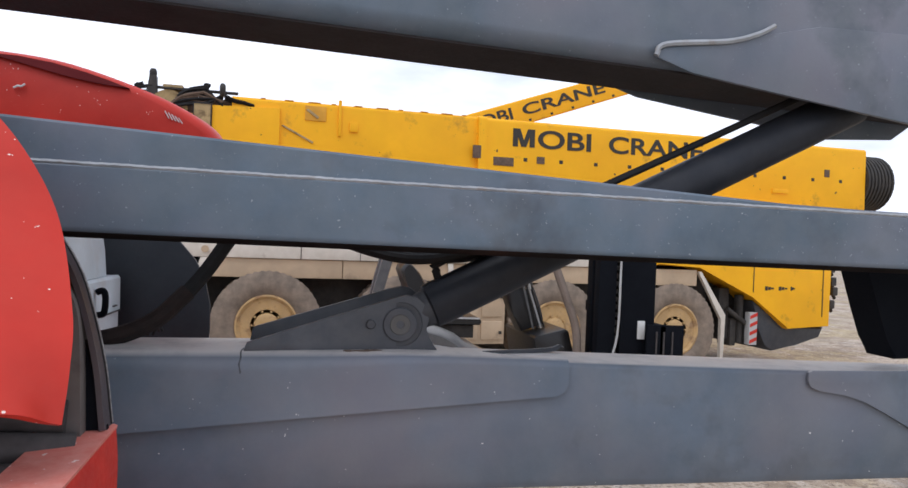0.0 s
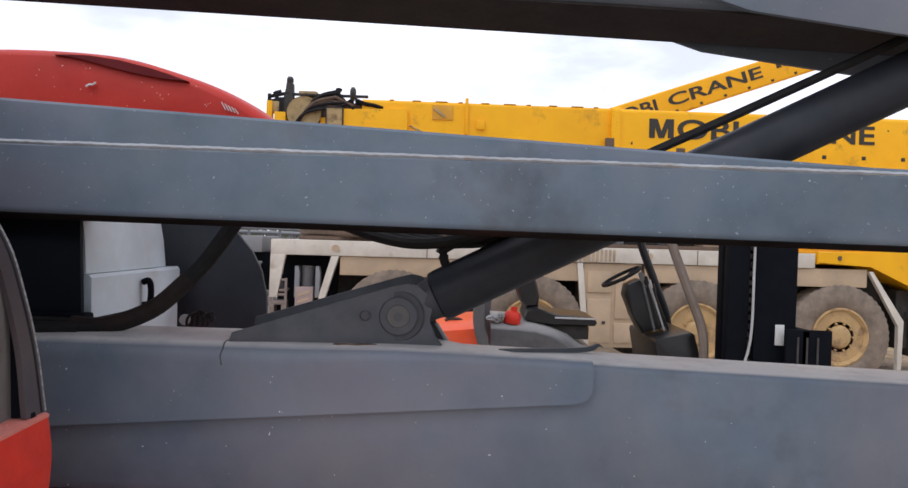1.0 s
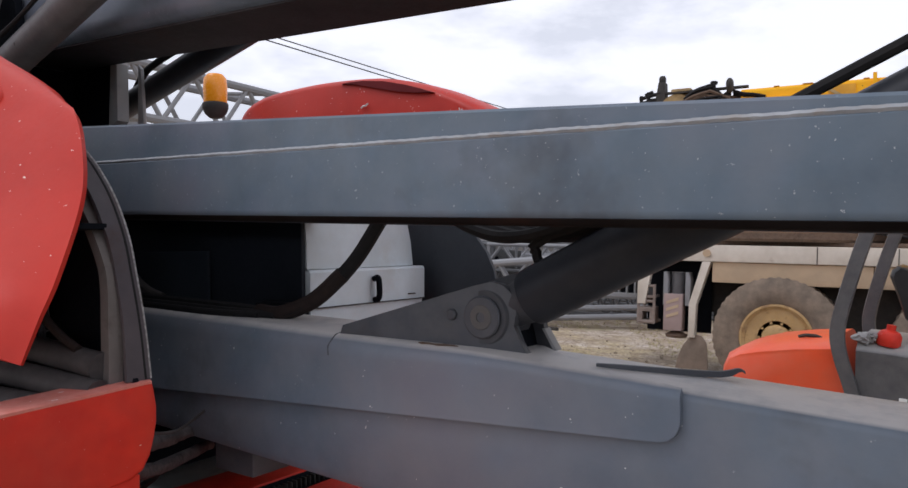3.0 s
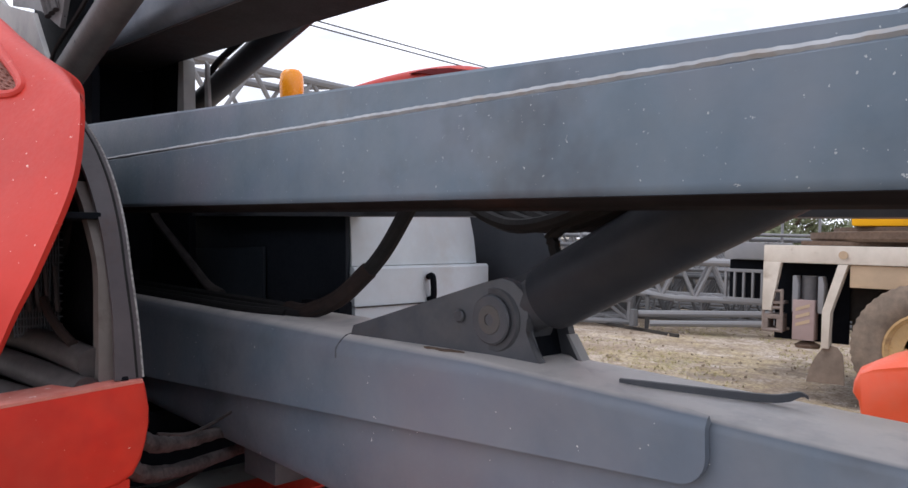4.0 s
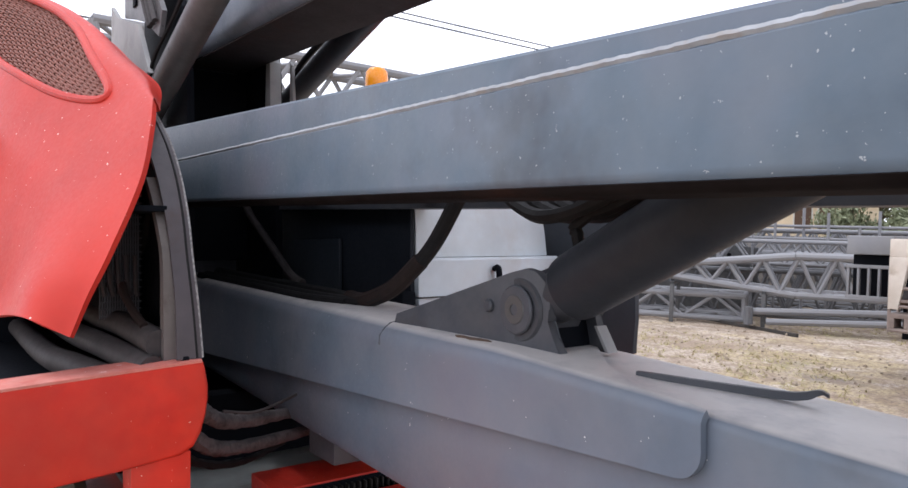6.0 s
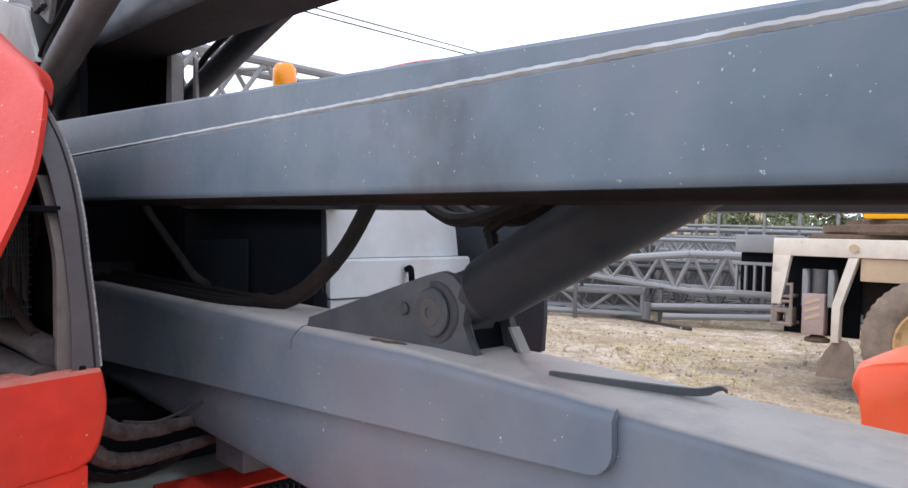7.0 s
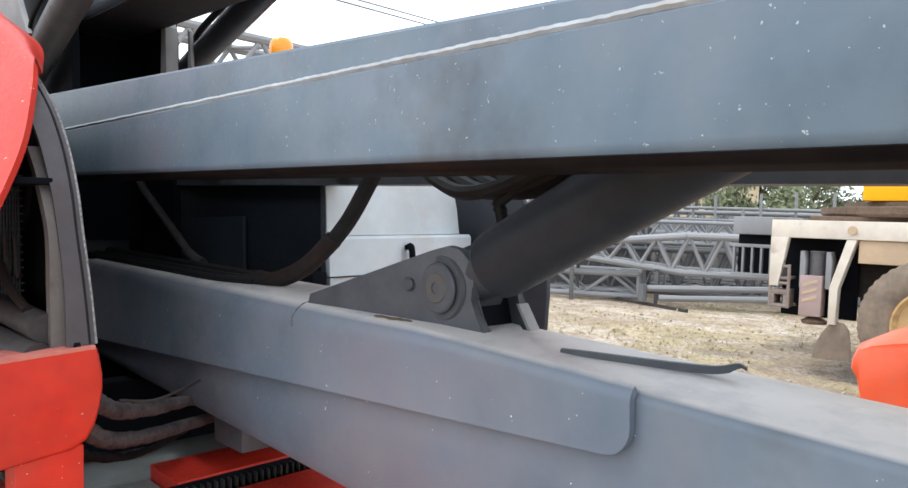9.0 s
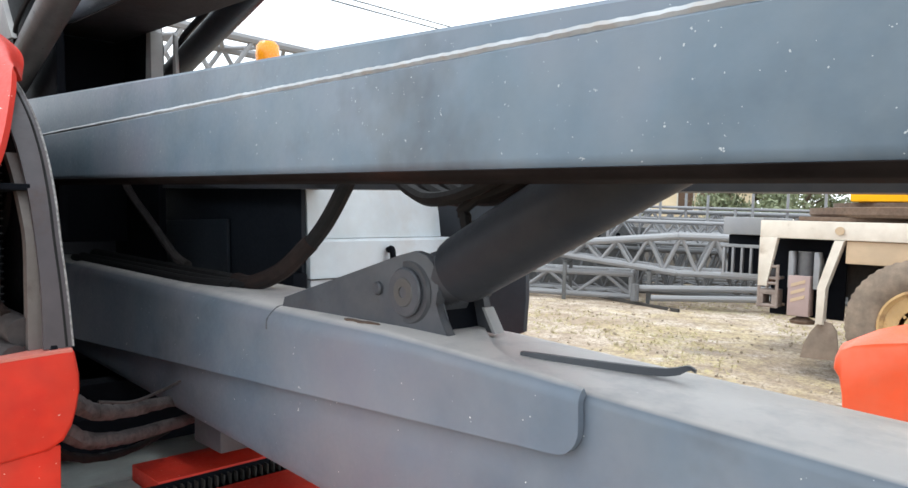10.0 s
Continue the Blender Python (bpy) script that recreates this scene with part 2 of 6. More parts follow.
def ground_material():
    m = bpy.data.materials.new("gravel_yard")
    m.use_nodes = True
    n, l = m.node_tree.nodes, m.node_tree.links
    b = n["Principled BSDF"]
    tc = n.new("ShaderNodeTexCoord")

    def tex(s, d=6, r=0.6):
        t = n.new("ShaderNodeTexNoise")
        t.inputs["Scale"].default_value, t.inputs["Detail"].default_value, t.inputs["Roughness"].default_value = s, d, r
        l.new(tc.outputs["Object"], t.inputs["Vector"])
        return t.outputs["Fac"]

    def rng(src, lo, hi, top=1.0):
        r = n.new("ShaderNodeMapRange")
        r.inputs["From Min"].default_value, r.inputs["From Max"].default_value, r.inputs["To Max"].default_value = lo, hi, top
        l.new(src, r.inputs["Value"])
        return r.outputs["Result"]

    def mix(f, a, c):
        x = n.new("ShaderNodeMix")
        x.data_type = "RGBA"
        l.new(f, x.inputs["Factor"])
        if isinstance(a, tuple):
            x.inputs[6].default_value = (*a, 1)
        else:
            l.new(a, x.inputs[6])
        x.inputs[7].default_value = (*c, 1)
        return x.outputs[2]

    col = mix(rng(tex(0.7), 0.38, 0.62), (0.36, 0.275, 0.195), (0.60, 0.51, 0.41))
    col = mix(rng(tex(0.42, 6, 0.7), 0.49, 0.58, 0.8), col, (0.50, 0.40, 0.22))
    col = mix(rng(tex(0.33, 6, 0.72), 0.56, 0.66, 0.6), col, (0.30, 0.285, 0.16))
    col = mix(rng(tex(0.5, 5, 0.7), 0.58, 0.66, 0.75), col, (0.25, 0.225, 0.21))
    col = mix(rng(tex(1.6, 6, 0.75), 0.57, 0.63, 0.7), col, (0.68, 0.60, 0.53))
    col = mix(rng(tex(3.5, 6, 0.75), 0.48, 0.60, 0.75), col, (0.25, 0.18, 0.12))
    col = mix(rng(tex(22, 3), 0.50, 0.60, 0.8), col, (0.22, 0.165, 0.12))
    col = mix(rng(tex(9, 4, 0.7), 0.60, 0.66, 0.8), col, (0.14, 0.11, 0.085))
    vor = n.new("ShaderNodeTexVoronoi")
    vor.inputs["Scale"].default_value = 14
    l.new(tc.outputs["Object"], vor.inputs["Vector"])
    col = mix(rng(vor.outputs["Distance"], 0.12, 0.02, 0.7), col, (0.55, 0.5, 0.43))
    l.new(col, b.inputs["Base Color"])
    b.inputs["Roughness"].default_value = 0.95
    bp = n.new("ShaderNodeBump")
    bp.inputs["Strength"].default_value, bp.inputs["Distance"].default_value = 0.7, 0.03
    l.new(tex(16, 8, 0.7), bp.inputs["Height"])
    l.new(bp.outputs["Normal"], b.inputs["Normal"])
    return m


GROUND = ground_material()


# ---------------------------------------------------------------- mesh helpers
def finish(bm, name, mat, angle=35):
    bmesh.ops.recalc_face_normals(bm, faces=bm.faces)
    me = bpy.data.meshes.new(name)
    bm.to_mesh(me)
    bm.free()
    me.materials.append(mat)
    me.polygons.foreach_set("use_smooth", [True] * len(me.polygons))
    me.set_sharp_from_angle(angle=radians(angle))
    return me


def part(name, bm, mat, parent=None, label=""):
    ob = new(name, finish(bm, name, mat))
    if parent is not None:
        ob.parent = parent
    if label:
        ob["label"] = label
    return ob


def same_part(name, ob, parent, m, label=""):
    """Another part on the same mesh, at the pose m under its parent."""
    o = new(name, ob.data)
    o.parent = parent
    o.matrix_basis = m
    if label:
        o["label"] = label
    return o


def thing(name, m, label, category, group=""):
    ob = new(name)
    ob.empty_display_size = 0.2
    ob.matrix_basis = m
    return tagged(ob, label, category, group)


def box(bm, x0, x1, y0, y1, z0, z1, bevel=0.0, m=None, seg=2):
    vs = [bm.verts.new((x, y, z)) for x in (x0, x1) for y in (y0, y1) for z in (z0, z1)]
    fs = [bm.faces.new([vs[i] for i in q]) for q in ((0, 1, 3, 2), (4, 6, 7, 5), (0, 4, 5, 1), (2, 3, 7, 6), (0, 2, 6, 4), (1, 5, 7, 3))]
    if bevel:
        es = list({e for f in fs for e in f.edges})
        r = bmesh.ops.bevel(bm, geom=es, offset=bevel, segments=seg, affect="EDGES", profile=0.6)
        vs = list({v for f in r["faces"] for v in f.verts} | {v for v in vs if v.is_valid})
    if m is not None:
        bmesh.ops.transform(bm, matrix=m, verts=vs)
    return bm


def loft(bm, rings, caps=True, closed=True):
    rs = [[bm.verts.new(p) for p in ring] for ring in rings]
    k = len(rs[0])
    for a, b in zip(rs, rs[1:]):
        for i in range(k if closed else k - 1):
            j = (i + 1) % k
            bm.faces.new((a[i], a[j], b[j], b[i]))
    if caps:
        bm.faces.new(rs[0])
        bm.faces.new(rs[-1][::-1])
    return bm


def rounded(y0, y1, z0, z1, r, n=4):
    """A rounded rectangle as (y, z) pairs."""
    out = []
    for cy, cz, a0 in ((y1 - r, z1 - r, 0), (y0 + r, z1 - r, 90), (y0 + r, z0 + r, 180), (y1 - r, z0 + r, 270)):
        for i in range(n + 1):
            a = radians(a0 + 90 * i / n)
            out.append((cy + r * math.cos(a), cz + r * math.sin(a)))
    return out


def prism(bm, outline, y0, y1, bevel=0.0, lean=0.0):
    """An outline of (x, z) pairs drawn out from y0 to y1; lean: y per metre of x."""
    a = [bm.verts.new((x, y0 + lean * x, z)) for x, z in outline]
    b = [bm.verts.new((x, y1 + lean * x, z)) for x, z in outline]
    k = len(a)
    fs = [bm.faces.new(a), bm.faces.new(b[::-1])]
    for i in range(k):
        fs.append(bm.faces.new((a[i], b[i], b[(i + 1) % k], a[(i + 1) % k])))
    if bevel:
        es = [e for f in fs[:2] for e in f.edges]
        bmesh.ops.bevel(bm, geom=es, offset=bevel, segments=2, affect="EDGES", profile=0.6)
    return bm


def smooth_path(pts, n=6):
    """Catmull-Rom through the points."""
    p = [Vector(q) for q in pts]
    p = [2 * p[0] - p[1]] + p + [2 * p[-1] - p[-2]]
    out = []
    for i in range(1, len(p) - 2):
        for k in range(n):
            t = k / n
            out.append(0.5 * (2 * p[i] + (p[i + 1] - p[i - 1]) * t + (2 * p[i - 1] - 5 * p[i] + 4 * p[i + 1] - p[i + 2]) * t * t
                              + (3 * p[i] - p[i - 1] - 3 * p[i + 1] + p[i + 2]) * t ** 3))
    return out + [p[-2]]


def tube(bm, pts, r, seg=10, caps=True):
    """A round tube along points; r: one radius, or one for each point."""
    pts = [Vector(p) for p in pts]
    rad = r if isinstance(r, (list, tuple)) else [r] * len(pts)
    rings, side = [], None
    for i, p in enumerate(pts):
        d = (pts[min(i + 1, len(pts) - 1)] - pts[max(i - 1, 0)]).normalized()
        if side is None:
            side = d.cross(Vector((0, 0, 1)) if abs(d.z) < 0.9 else Vector((0, 1, 0))).normalized()
        side = (side - d * side.dot(d)).normalized()
        up = d.cross(side)
        rings.append([p + rad[i] * (math.cos(a) * side + math.sin(a) * up) for a in (2 * math.pi * k / seg for k in range(seg))])
    return loft(bm, rings, caps)


def rod(bm, a, b, r, seg=12, r2=None):
    return tube(bm, [a, b], [r, r if r2 is None else r2], seg)


def lathe(bm, profile, m, seg=32):
    """A profile of (radius, height) pairs turned about z, laid by m."""
    rings = [[m @ Vector((r * math.cos(a), r * math.sin(a), h)) for a in (2 * math.pi * k / seg for k in range(seg))] for r, h in profile]
    return loft(bm, rings, True)


def B():
    return bmesh.new()


# ---------------------------------------------------------------- ground
CRANE_AT, CRANE_TURN = Vector((-0.83, 6.83, 0)), 5.4


def ground_z(x, y):
    """Height of the yard: level, but for shallow unevenness."""
    return 0.02 * noise.noise(Vector((x * 0.6, y * 0.6, 0))) if abs(x) < 50 and abs(y) < 60 else 0.0


bm = B()
xs = [-3000, -600, -150, -60] + [-30 + i for i in range(71)] + [60, 150, 600, 3000]
ys = [-3000, -600, -150, -40] + [-12 + i for i in range(61)] + [70, 150, 600, 3000]
grid = [[bm.verts.new((x, y, ground_z(x, y))) for x in xs] for y in ys]
for r0, r1 in zip(grid, grid[1:]):
    for i in range(len(xs) - 1):
        bm.faces.new((r0[i], r0[i + 1], r1[i + 1], r1[i]))
ground = new("ground", finish(bm, "ground", GROUND))
tagged(ground, "dusty gravel yard with patches of thin grass", "ground", kind="structure")

# ---------------------------------------------------------------- the aerial work platform
# lift parts in their own frame, turned about the pivot pin to fit the view
PIN = Vector((0, -0.033, 1.5))
LEAN = Matrix.Translation(PIN) @ pose(0, 0, 0, 0.47, -2.40, 0.30) @ Matrix.Translation(-PIN)
lift = thing("aerial_lift", LEAN @ pose(-1.3, 0.3, 0), "grey and red articulating boom lift with folded arms, standing on gravel", "boom lift")
INV = pose(-1.3, 0.3, 0).inverted()


def lift_part(name, bm, mat, parent=None, label=""):
    """A part given in places of the upright lift."""
    bmesh.ops.transform(bm, matrix=INV, verts=bm.verts)
    return part(name, bm, mat, parent or lift, label)


def top_low(x):
    return 1.424 - (0.031 if x < 0 else 0.062) * x


def bot_low(x):
    return 1.066 - 0.039 * x


def arm_ring(x):
    """Section of the lower arm: rounded near edge, top falling away to the far side."""
    a, b = bot_low(x), top_low(x)
    near = [(-0.074 - 0.016 * math.cos(radians(q)), b - 0.016 + 0.016 * math.sin(radians(q))) for q in (0, 22, 45, 68, 90)]
    top = [(0.06, b - 0.001), (0.12, b - 0.004), (0.19, b - 0.014), (0.26, b - 0.030), (0.31, b - 0.043), (0.332, b - 0.053), (0.34, b - 0.070)]
    under = [(0.34, a + 0.03), (0.33, a + 0.008), (0.31, a), (-0.06, a), (-0.08, a + 0.008), (-0.09, a + 0.03)]
    return [(x, y, z) for y, z in near + top + under]


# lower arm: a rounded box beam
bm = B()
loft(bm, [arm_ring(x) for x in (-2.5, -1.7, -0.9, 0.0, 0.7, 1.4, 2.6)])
lower_arm = lift_part("lower_arm", bm, GREY_LIT, label="grey painted box-section lower arm")


def wrap_plate(x0, x1, low, corner, reach):
    """A doubler plate on the near side of the lower arm, folded over its top edge; reach: how far it runs up past the start of the fold, with a rounded lower corner at x1."""
    bm = B()
    rings = []
    yo, thick = -0.105, 0.012
    xs = [x0 + (0.0 - x0) * i / 6 for i in range(7)] + [(x1 - corner) * i / 8 for i in range(1, 9)] + [x1 - corner + corner * math.sin(radians(a)) for a in (15, 30, 45, 60, 75, 90)]
    for x in xs:
        r = 0.024 + 0.022 * min(1.0, max(0.0, (0.1 - x) / 0.4))
        quarter = r * math.pi / 2
        cx = max(0.0, x - (x1 - corner)) / corner
        zl = low(x) + corner * (1 - math.sqrt(max(0.0, 1 - cx * cx)))
        zt = top_low(x) + 0.010
        outer, inner = [], []
        for i in range(4):
            z = zl + (zt - r - zl) * i / 3
            outer.append((yo, z))
            inner.append((yo + thick, z))
        top = reach(x)
        for i in range(1, 7):
            a = min(top, quarter) * i / 6 / r
            outer.append((yo + r - r * math.cos(a), zt - r + r * math.sin(a)))
            inner.append((yo + r - (r - thick) * math.cos(a), zt - r + (r - thick) * math.sin(a)))
        a = min(top, quarter) / r
        end = max(0.0005, top - quarter)
        outer.append((outer[-1][0] + end * math.sin(a), outer[-1][1] + end * math.cos(a)))
        inner.append((inner[-1][0] + end * math.sin(a), inner[-1][1] + end * math.cos(a)))
        rings.append([(x, y, z) for y, z in outer + inner[::-1]])
    loft(bm, rings)
    return bm


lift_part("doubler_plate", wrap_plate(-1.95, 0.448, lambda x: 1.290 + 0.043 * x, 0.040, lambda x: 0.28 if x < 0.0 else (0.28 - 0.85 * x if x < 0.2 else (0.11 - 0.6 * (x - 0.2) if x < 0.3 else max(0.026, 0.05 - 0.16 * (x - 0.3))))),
          GREY_LIT, lower_arm, "grey doubler plate with rounded corner welded to the arm")
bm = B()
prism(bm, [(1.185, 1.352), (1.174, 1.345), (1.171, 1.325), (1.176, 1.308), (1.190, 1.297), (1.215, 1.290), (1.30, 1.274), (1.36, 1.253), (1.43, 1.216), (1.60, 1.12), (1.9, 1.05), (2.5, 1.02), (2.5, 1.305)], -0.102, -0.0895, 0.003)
lift_part("doubler_plate", bm, GREY_LIT, lower_arm, "grey side plate with curved lower edge")

# pivot bracket: two leaning plates
for i, (y0, y1) in enumerate(((-0.032, -0.012), (0.095, 0.113))):
    bm = B()
    out = [(-0.40, top_low(-0.40) + 0.004), (-0.39, top_low(-0.39) + 0.03), (-0.02, 1.568)]
    out += [(0.020 + 0.06 * math.cos(radians(a)), 1.515 + 0.062 * math.sin(radians(a))) for a in (115, 90, 65, 40, 15, -10)]
    out += [(0.070, 1.482), (0.082, 1.452), (0.108, top_low(0.10) + 0.002)]
    if i == 1:
        out = [(x, z + 0.016 if z > 1.45 else z) for x, z in out]
    prism(bm, out, y0, y1, 0.003, lean=0.09 if i == 0 else -0.05)
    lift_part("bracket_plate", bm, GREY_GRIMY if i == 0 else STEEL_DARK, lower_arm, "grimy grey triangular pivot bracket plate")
PIN_X, PIN_Z = 0.0, 1.50
bm = B()
prism(bm, [(0.078, 1.468), (0.085, 1.468), (0.114, top_low(0.11) + 0.004), (0.105, top_low(0.11) + 0.004)], 0.086, 0.112, 0.001)
lift_part("plate_edge", bm, GREY_DUSTY, lower_arm, "pale worn plate edge")
bm = B()
lathe(bm, [(0.0, -0.008), (0.010, -0.008), (0.011, -0.014), (0.026, -0.014), (0.029, -0.010), (0.029, 0.20), (0.0, 0.20)], pose(PIN_X, -0.030, PIN_Z, -90, 0, 0), 28)
lift_part("pivot_pin", bm, PIN_STEEL, lower_arm, "dark steel pivot pin")
bm = B()
lathe(bm, [(0.031, 0.0), (0.044, 0.0), (0.046, 0.003), (0.046, 0.006), (0.043, 0.009), (0.031, 0.009)], pose(PIN_X, -0.033, PIN_Z, 90, 0, 0), 32)
lift_part("pin_collar", bm, GREY_GRIMY, lower_arm)
bm = B()
lathe(bm, [(0.0, 0.0), (0.013, 0.0), (0.013, 0.008), (0.010, 0.011), (0.0, 0.011)], pose(-0.078, -0.036, 1.503, 90, 0, 0), 12)
lift_part("keeper_bolt", bm, GREY_GRIMY, lower_arm)
# black filler between the plates, standing for the shade in their gap
bm = B()
prism(bm, [(-0.05, 1.40), (0.070, 1.40), (0.052, 1.462), (0.048, 1.50), (-0.05, 1.50)], -0.008, 0.092, 0.003)
lift_part("bracket_web", bm, BLACK, lower_arm)

# lip of the access cover on the arm's top
bm = B()
lip = smooth_path([(0.240, 0.014, 1.413), (0.285, 0.022, 1.413), (0.37, 0.052, 1.409), (0.45, 0.083, 1.406), (0.474, 0.093, 1.408), (0.492, 0.103, 1.412), (0.503, 0.106, 1.407)], 5)
deep = [0.010 if i < 22 else max(0.003, 0.010 - 0.0014 * (i - 22)) for i in range(len(lip))]
loft(bm, [[p + Vector((0.003, -0.005, -d)), p + Vector((0.001, -0.001, 0.001)), p + Vector((-0.002, 0.008, 0.001)), p + Vector((0.000, 0.004, -d - 0.001))] for p, d in zip(lip, deep)])
lift_part("cover_lip", bm, STEEL_DARK, lower_arm, "bent dark edge of a cover strip")
bm = B()
for k, (u, v, a, b) in enumerate(((-0.105, -0.064, 0.040, 0.009), (-0.075, -0.058, 0.022, 0.007), (-0.135, -0.068, 0.016, 0.006))):
    ring = [(u + a * math.cos(q) * (1 + 0.22 * math.sin(3 * q + k)), v + b * math.sin(q) * (1 + 0.25 * math.cos(5 * q + k))) for q in (math.tau * s / 18 for s in range(18))]
    loft(bm, [[(x, y, top_low(x) + h + 0.0004 * k) for x, y in ring] for h in (0.0085, 0.0115)])
lift_part("rust_patch", bm, RUST, lower_arm, "rust-stained weld patch")
bm = B()
zt = top_low(-0.40) + 0.010
tube(bm, [(-0.400, -0.03, zt), (-0.402, -0.059, zt)] + [(-0.403 + 0.002 * math.sin(a), -0.059 - 0.046 * math.sin(radians(a)), zt - 0.046 + 0.046 * math.cos(radians(a))) for a in (22, 45, 68, 90)] + [(-0.401, -0.105, zt - 0.050)], 0.0022, 6)
lift_part("cross_weld", bm, GREY_GRIMY, lower_arm)


# upper link: two box side members with a tapered crest
def seam_z(x):
    return 1.8545 - 0.0461 * x


def low_z(x):
    return 1.699 - 0.0444 * x


def crest_z(x):
    return max(seam_z(x) + 0.012, min(2.12, 1.9146 - 0.0906 * x))


def side_member(y0, y1, sgn):
    bm = B()
    rings = []
    for x in (-2.2, -1.7, -1.32, -1.0, -0.5, 0.0, 0.5, 1.0, 1.25, 1.8, 2.6):
        a, b, c, s = low_z(x), seam_z(x), crest_z(x), sgn
        f, k = (y0, y1) if s > 0 else (y1, y0)
        r = 0.024
        rings.append([(x, f + s * r * (1 - math.sin(q)), a + r * (1 - math.cos(q))) for q in (math.pi * i / 12 for i in range(7))] + [(x, f, b - 0.004), (x, f + s * 0.003, b), (x, f + s * 0.012, b + 0.006),
                      (x, f + s * 0.012, c - 0.006), (x, f + s * 0.018, c), (x, k, c), (x, k, a)])
    return loft(bm, rings)


link = lift_part("link_arm", side_member(-0.247, -0.115, 1), GREY, label="grey box-section link arm with weld seam along it")
# far member darker than the near one: shade under the arm put into paint
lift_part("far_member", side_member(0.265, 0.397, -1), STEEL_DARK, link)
UNDERSIDE = material("shaded_boom_underside", (0.036, 0.031, 0.032), 0.7, spec=0.15, scale=4, mottle=0.8, dust=(0.075, 0.066, 0.066), dust_amount=0.4, stain=(0.05, 0.026, 0.02), stain_scale=2.2, stain_cut=0.58)
ARM_SHADE = material("shade_and_grime", (0.013, 0.0105, 0.0105), 0.75, spec=0.03, scale=5, mottle=0.8, dust=(0.030, 0.025, 0.024), dust_amount=0.4, stain=(0.035, 0.018, 0.014), stain_scale=2.2, stain_cut=0.58)
# dark strip round the arm's lower edge: shade and grime put into colour
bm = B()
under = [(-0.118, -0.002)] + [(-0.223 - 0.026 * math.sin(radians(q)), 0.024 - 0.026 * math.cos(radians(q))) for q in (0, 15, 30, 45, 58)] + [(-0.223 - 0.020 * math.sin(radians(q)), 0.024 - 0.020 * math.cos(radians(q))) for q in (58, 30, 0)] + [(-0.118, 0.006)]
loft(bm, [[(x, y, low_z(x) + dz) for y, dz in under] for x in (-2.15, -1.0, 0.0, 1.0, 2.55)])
lift_part("bottom_strip", bm, ARM_SHADE, link, "brown-black strip of painted shade and grime under the link arm")
# pale bead on the seam: light caught by its ledge put into colour
bm = B()
tube(bm, [(x, -0.2425 + 0.0005 * math.sin(x * 310) + 0.0006 * math.sin(x * 31), seam_z(x) + 0.003 + 0.0004 * math.sin(x * 230) + 0.0004 * math.sin(x * 47)) for x in (-2.2 + 4.8 * i / 700 for i in range(701))], 0.0056, 6)
lift_part("weld_bead", bm, WELD, link, "pale worn weld bead with caught light in its colour")
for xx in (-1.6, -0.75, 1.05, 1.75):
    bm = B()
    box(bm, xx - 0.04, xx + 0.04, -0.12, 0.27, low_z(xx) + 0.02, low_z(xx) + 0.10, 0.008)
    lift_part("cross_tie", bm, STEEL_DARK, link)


bm = B()
prism(bm, [(1.415, 1.70), (1.66, 1.70), (1.66, 1.36), (1.535, 1.36), (1.505, 1.42), (1.475, 1.51)], -0.02, 0.10, 0.006)
lift_part("link_post", bm, BLACK, link, "black linkage post between the arms")


# top boom: rounded box, rising to the turret end
def boom_z(x):
    return 2.262 - 0.078 * x


bm = B()
loft(bm, [[(x, y, z) for y, z in rounded(-0.09, 0.24, boom_z(x), boom_z(x) + 0.36, 0.05)] for x in (-2.35, -1.5, -0.5, 0.5, 1.5, 2.7)])
boom = lift_part("upper_boom", bm, GREY, label="grey box-section upper boom")
# plate over the boom's underside: shade as well as grime in its colour
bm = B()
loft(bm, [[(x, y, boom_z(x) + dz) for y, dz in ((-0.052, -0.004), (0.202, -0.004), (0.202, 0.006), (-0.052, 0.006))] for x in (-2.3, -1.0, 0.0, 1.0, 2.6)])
lift_part("bottom_plate", bm, UNDERSIDE, boom, "brown-black boom underside, grime and shade in its colour")
# cheek plate hanging under the boom for the cylinder head
for y0, y1 in ((-0.104, -0.090), (0.24, 0.254)):
    bm = B()
    out = [(0.69, boom_z(0.69) + 0.02), (0.80, boom_z(0.8) - 0.012), (1.1, boom_z(1.1) - 0.04), (1.5, boom_z(1.5) - 0.075), (1.75, boom_z(1.75) - 0.05), (1.9, boom_z(1.9) + 0.06),
           (1.75, boom_z(1.75) + 0.20), (1.2, boom_z(1.2) + 0.17), (1.0, boom_z(1.0) + 0.115), (0.9, boom_z(0.9) + 0.085), (0.72, boom_z(0.72) + 0.055)]
    prism(bm, out, y0, y1, 0.003)
    lift_part("cheek_plate", bm, GREY, boom)
bm = B()
tube(bm, smooth_path([(0.69, -0.106, boom_z(0.69) + 0.022), (0.72, -0.107, boom_z(0.72) + 0.056), (0.9, -0.107, boom_z(0.9) + 0.087), (0.99, -0.107, boom_z(0.99) + 0.117), (1.05, -0.106, boom_z(1.05) + 0.15)], 6), 0.008, 6)
lift_part("weld_bead", bm, WELD, boom, "pale worn weld bead with caught light in its colour")

# lift cylinder between lower arm and upper boom
AX = Vector((1, 0, 0.460)).normalized()
P0 = Vector((0.0, 0.022, 1.50))


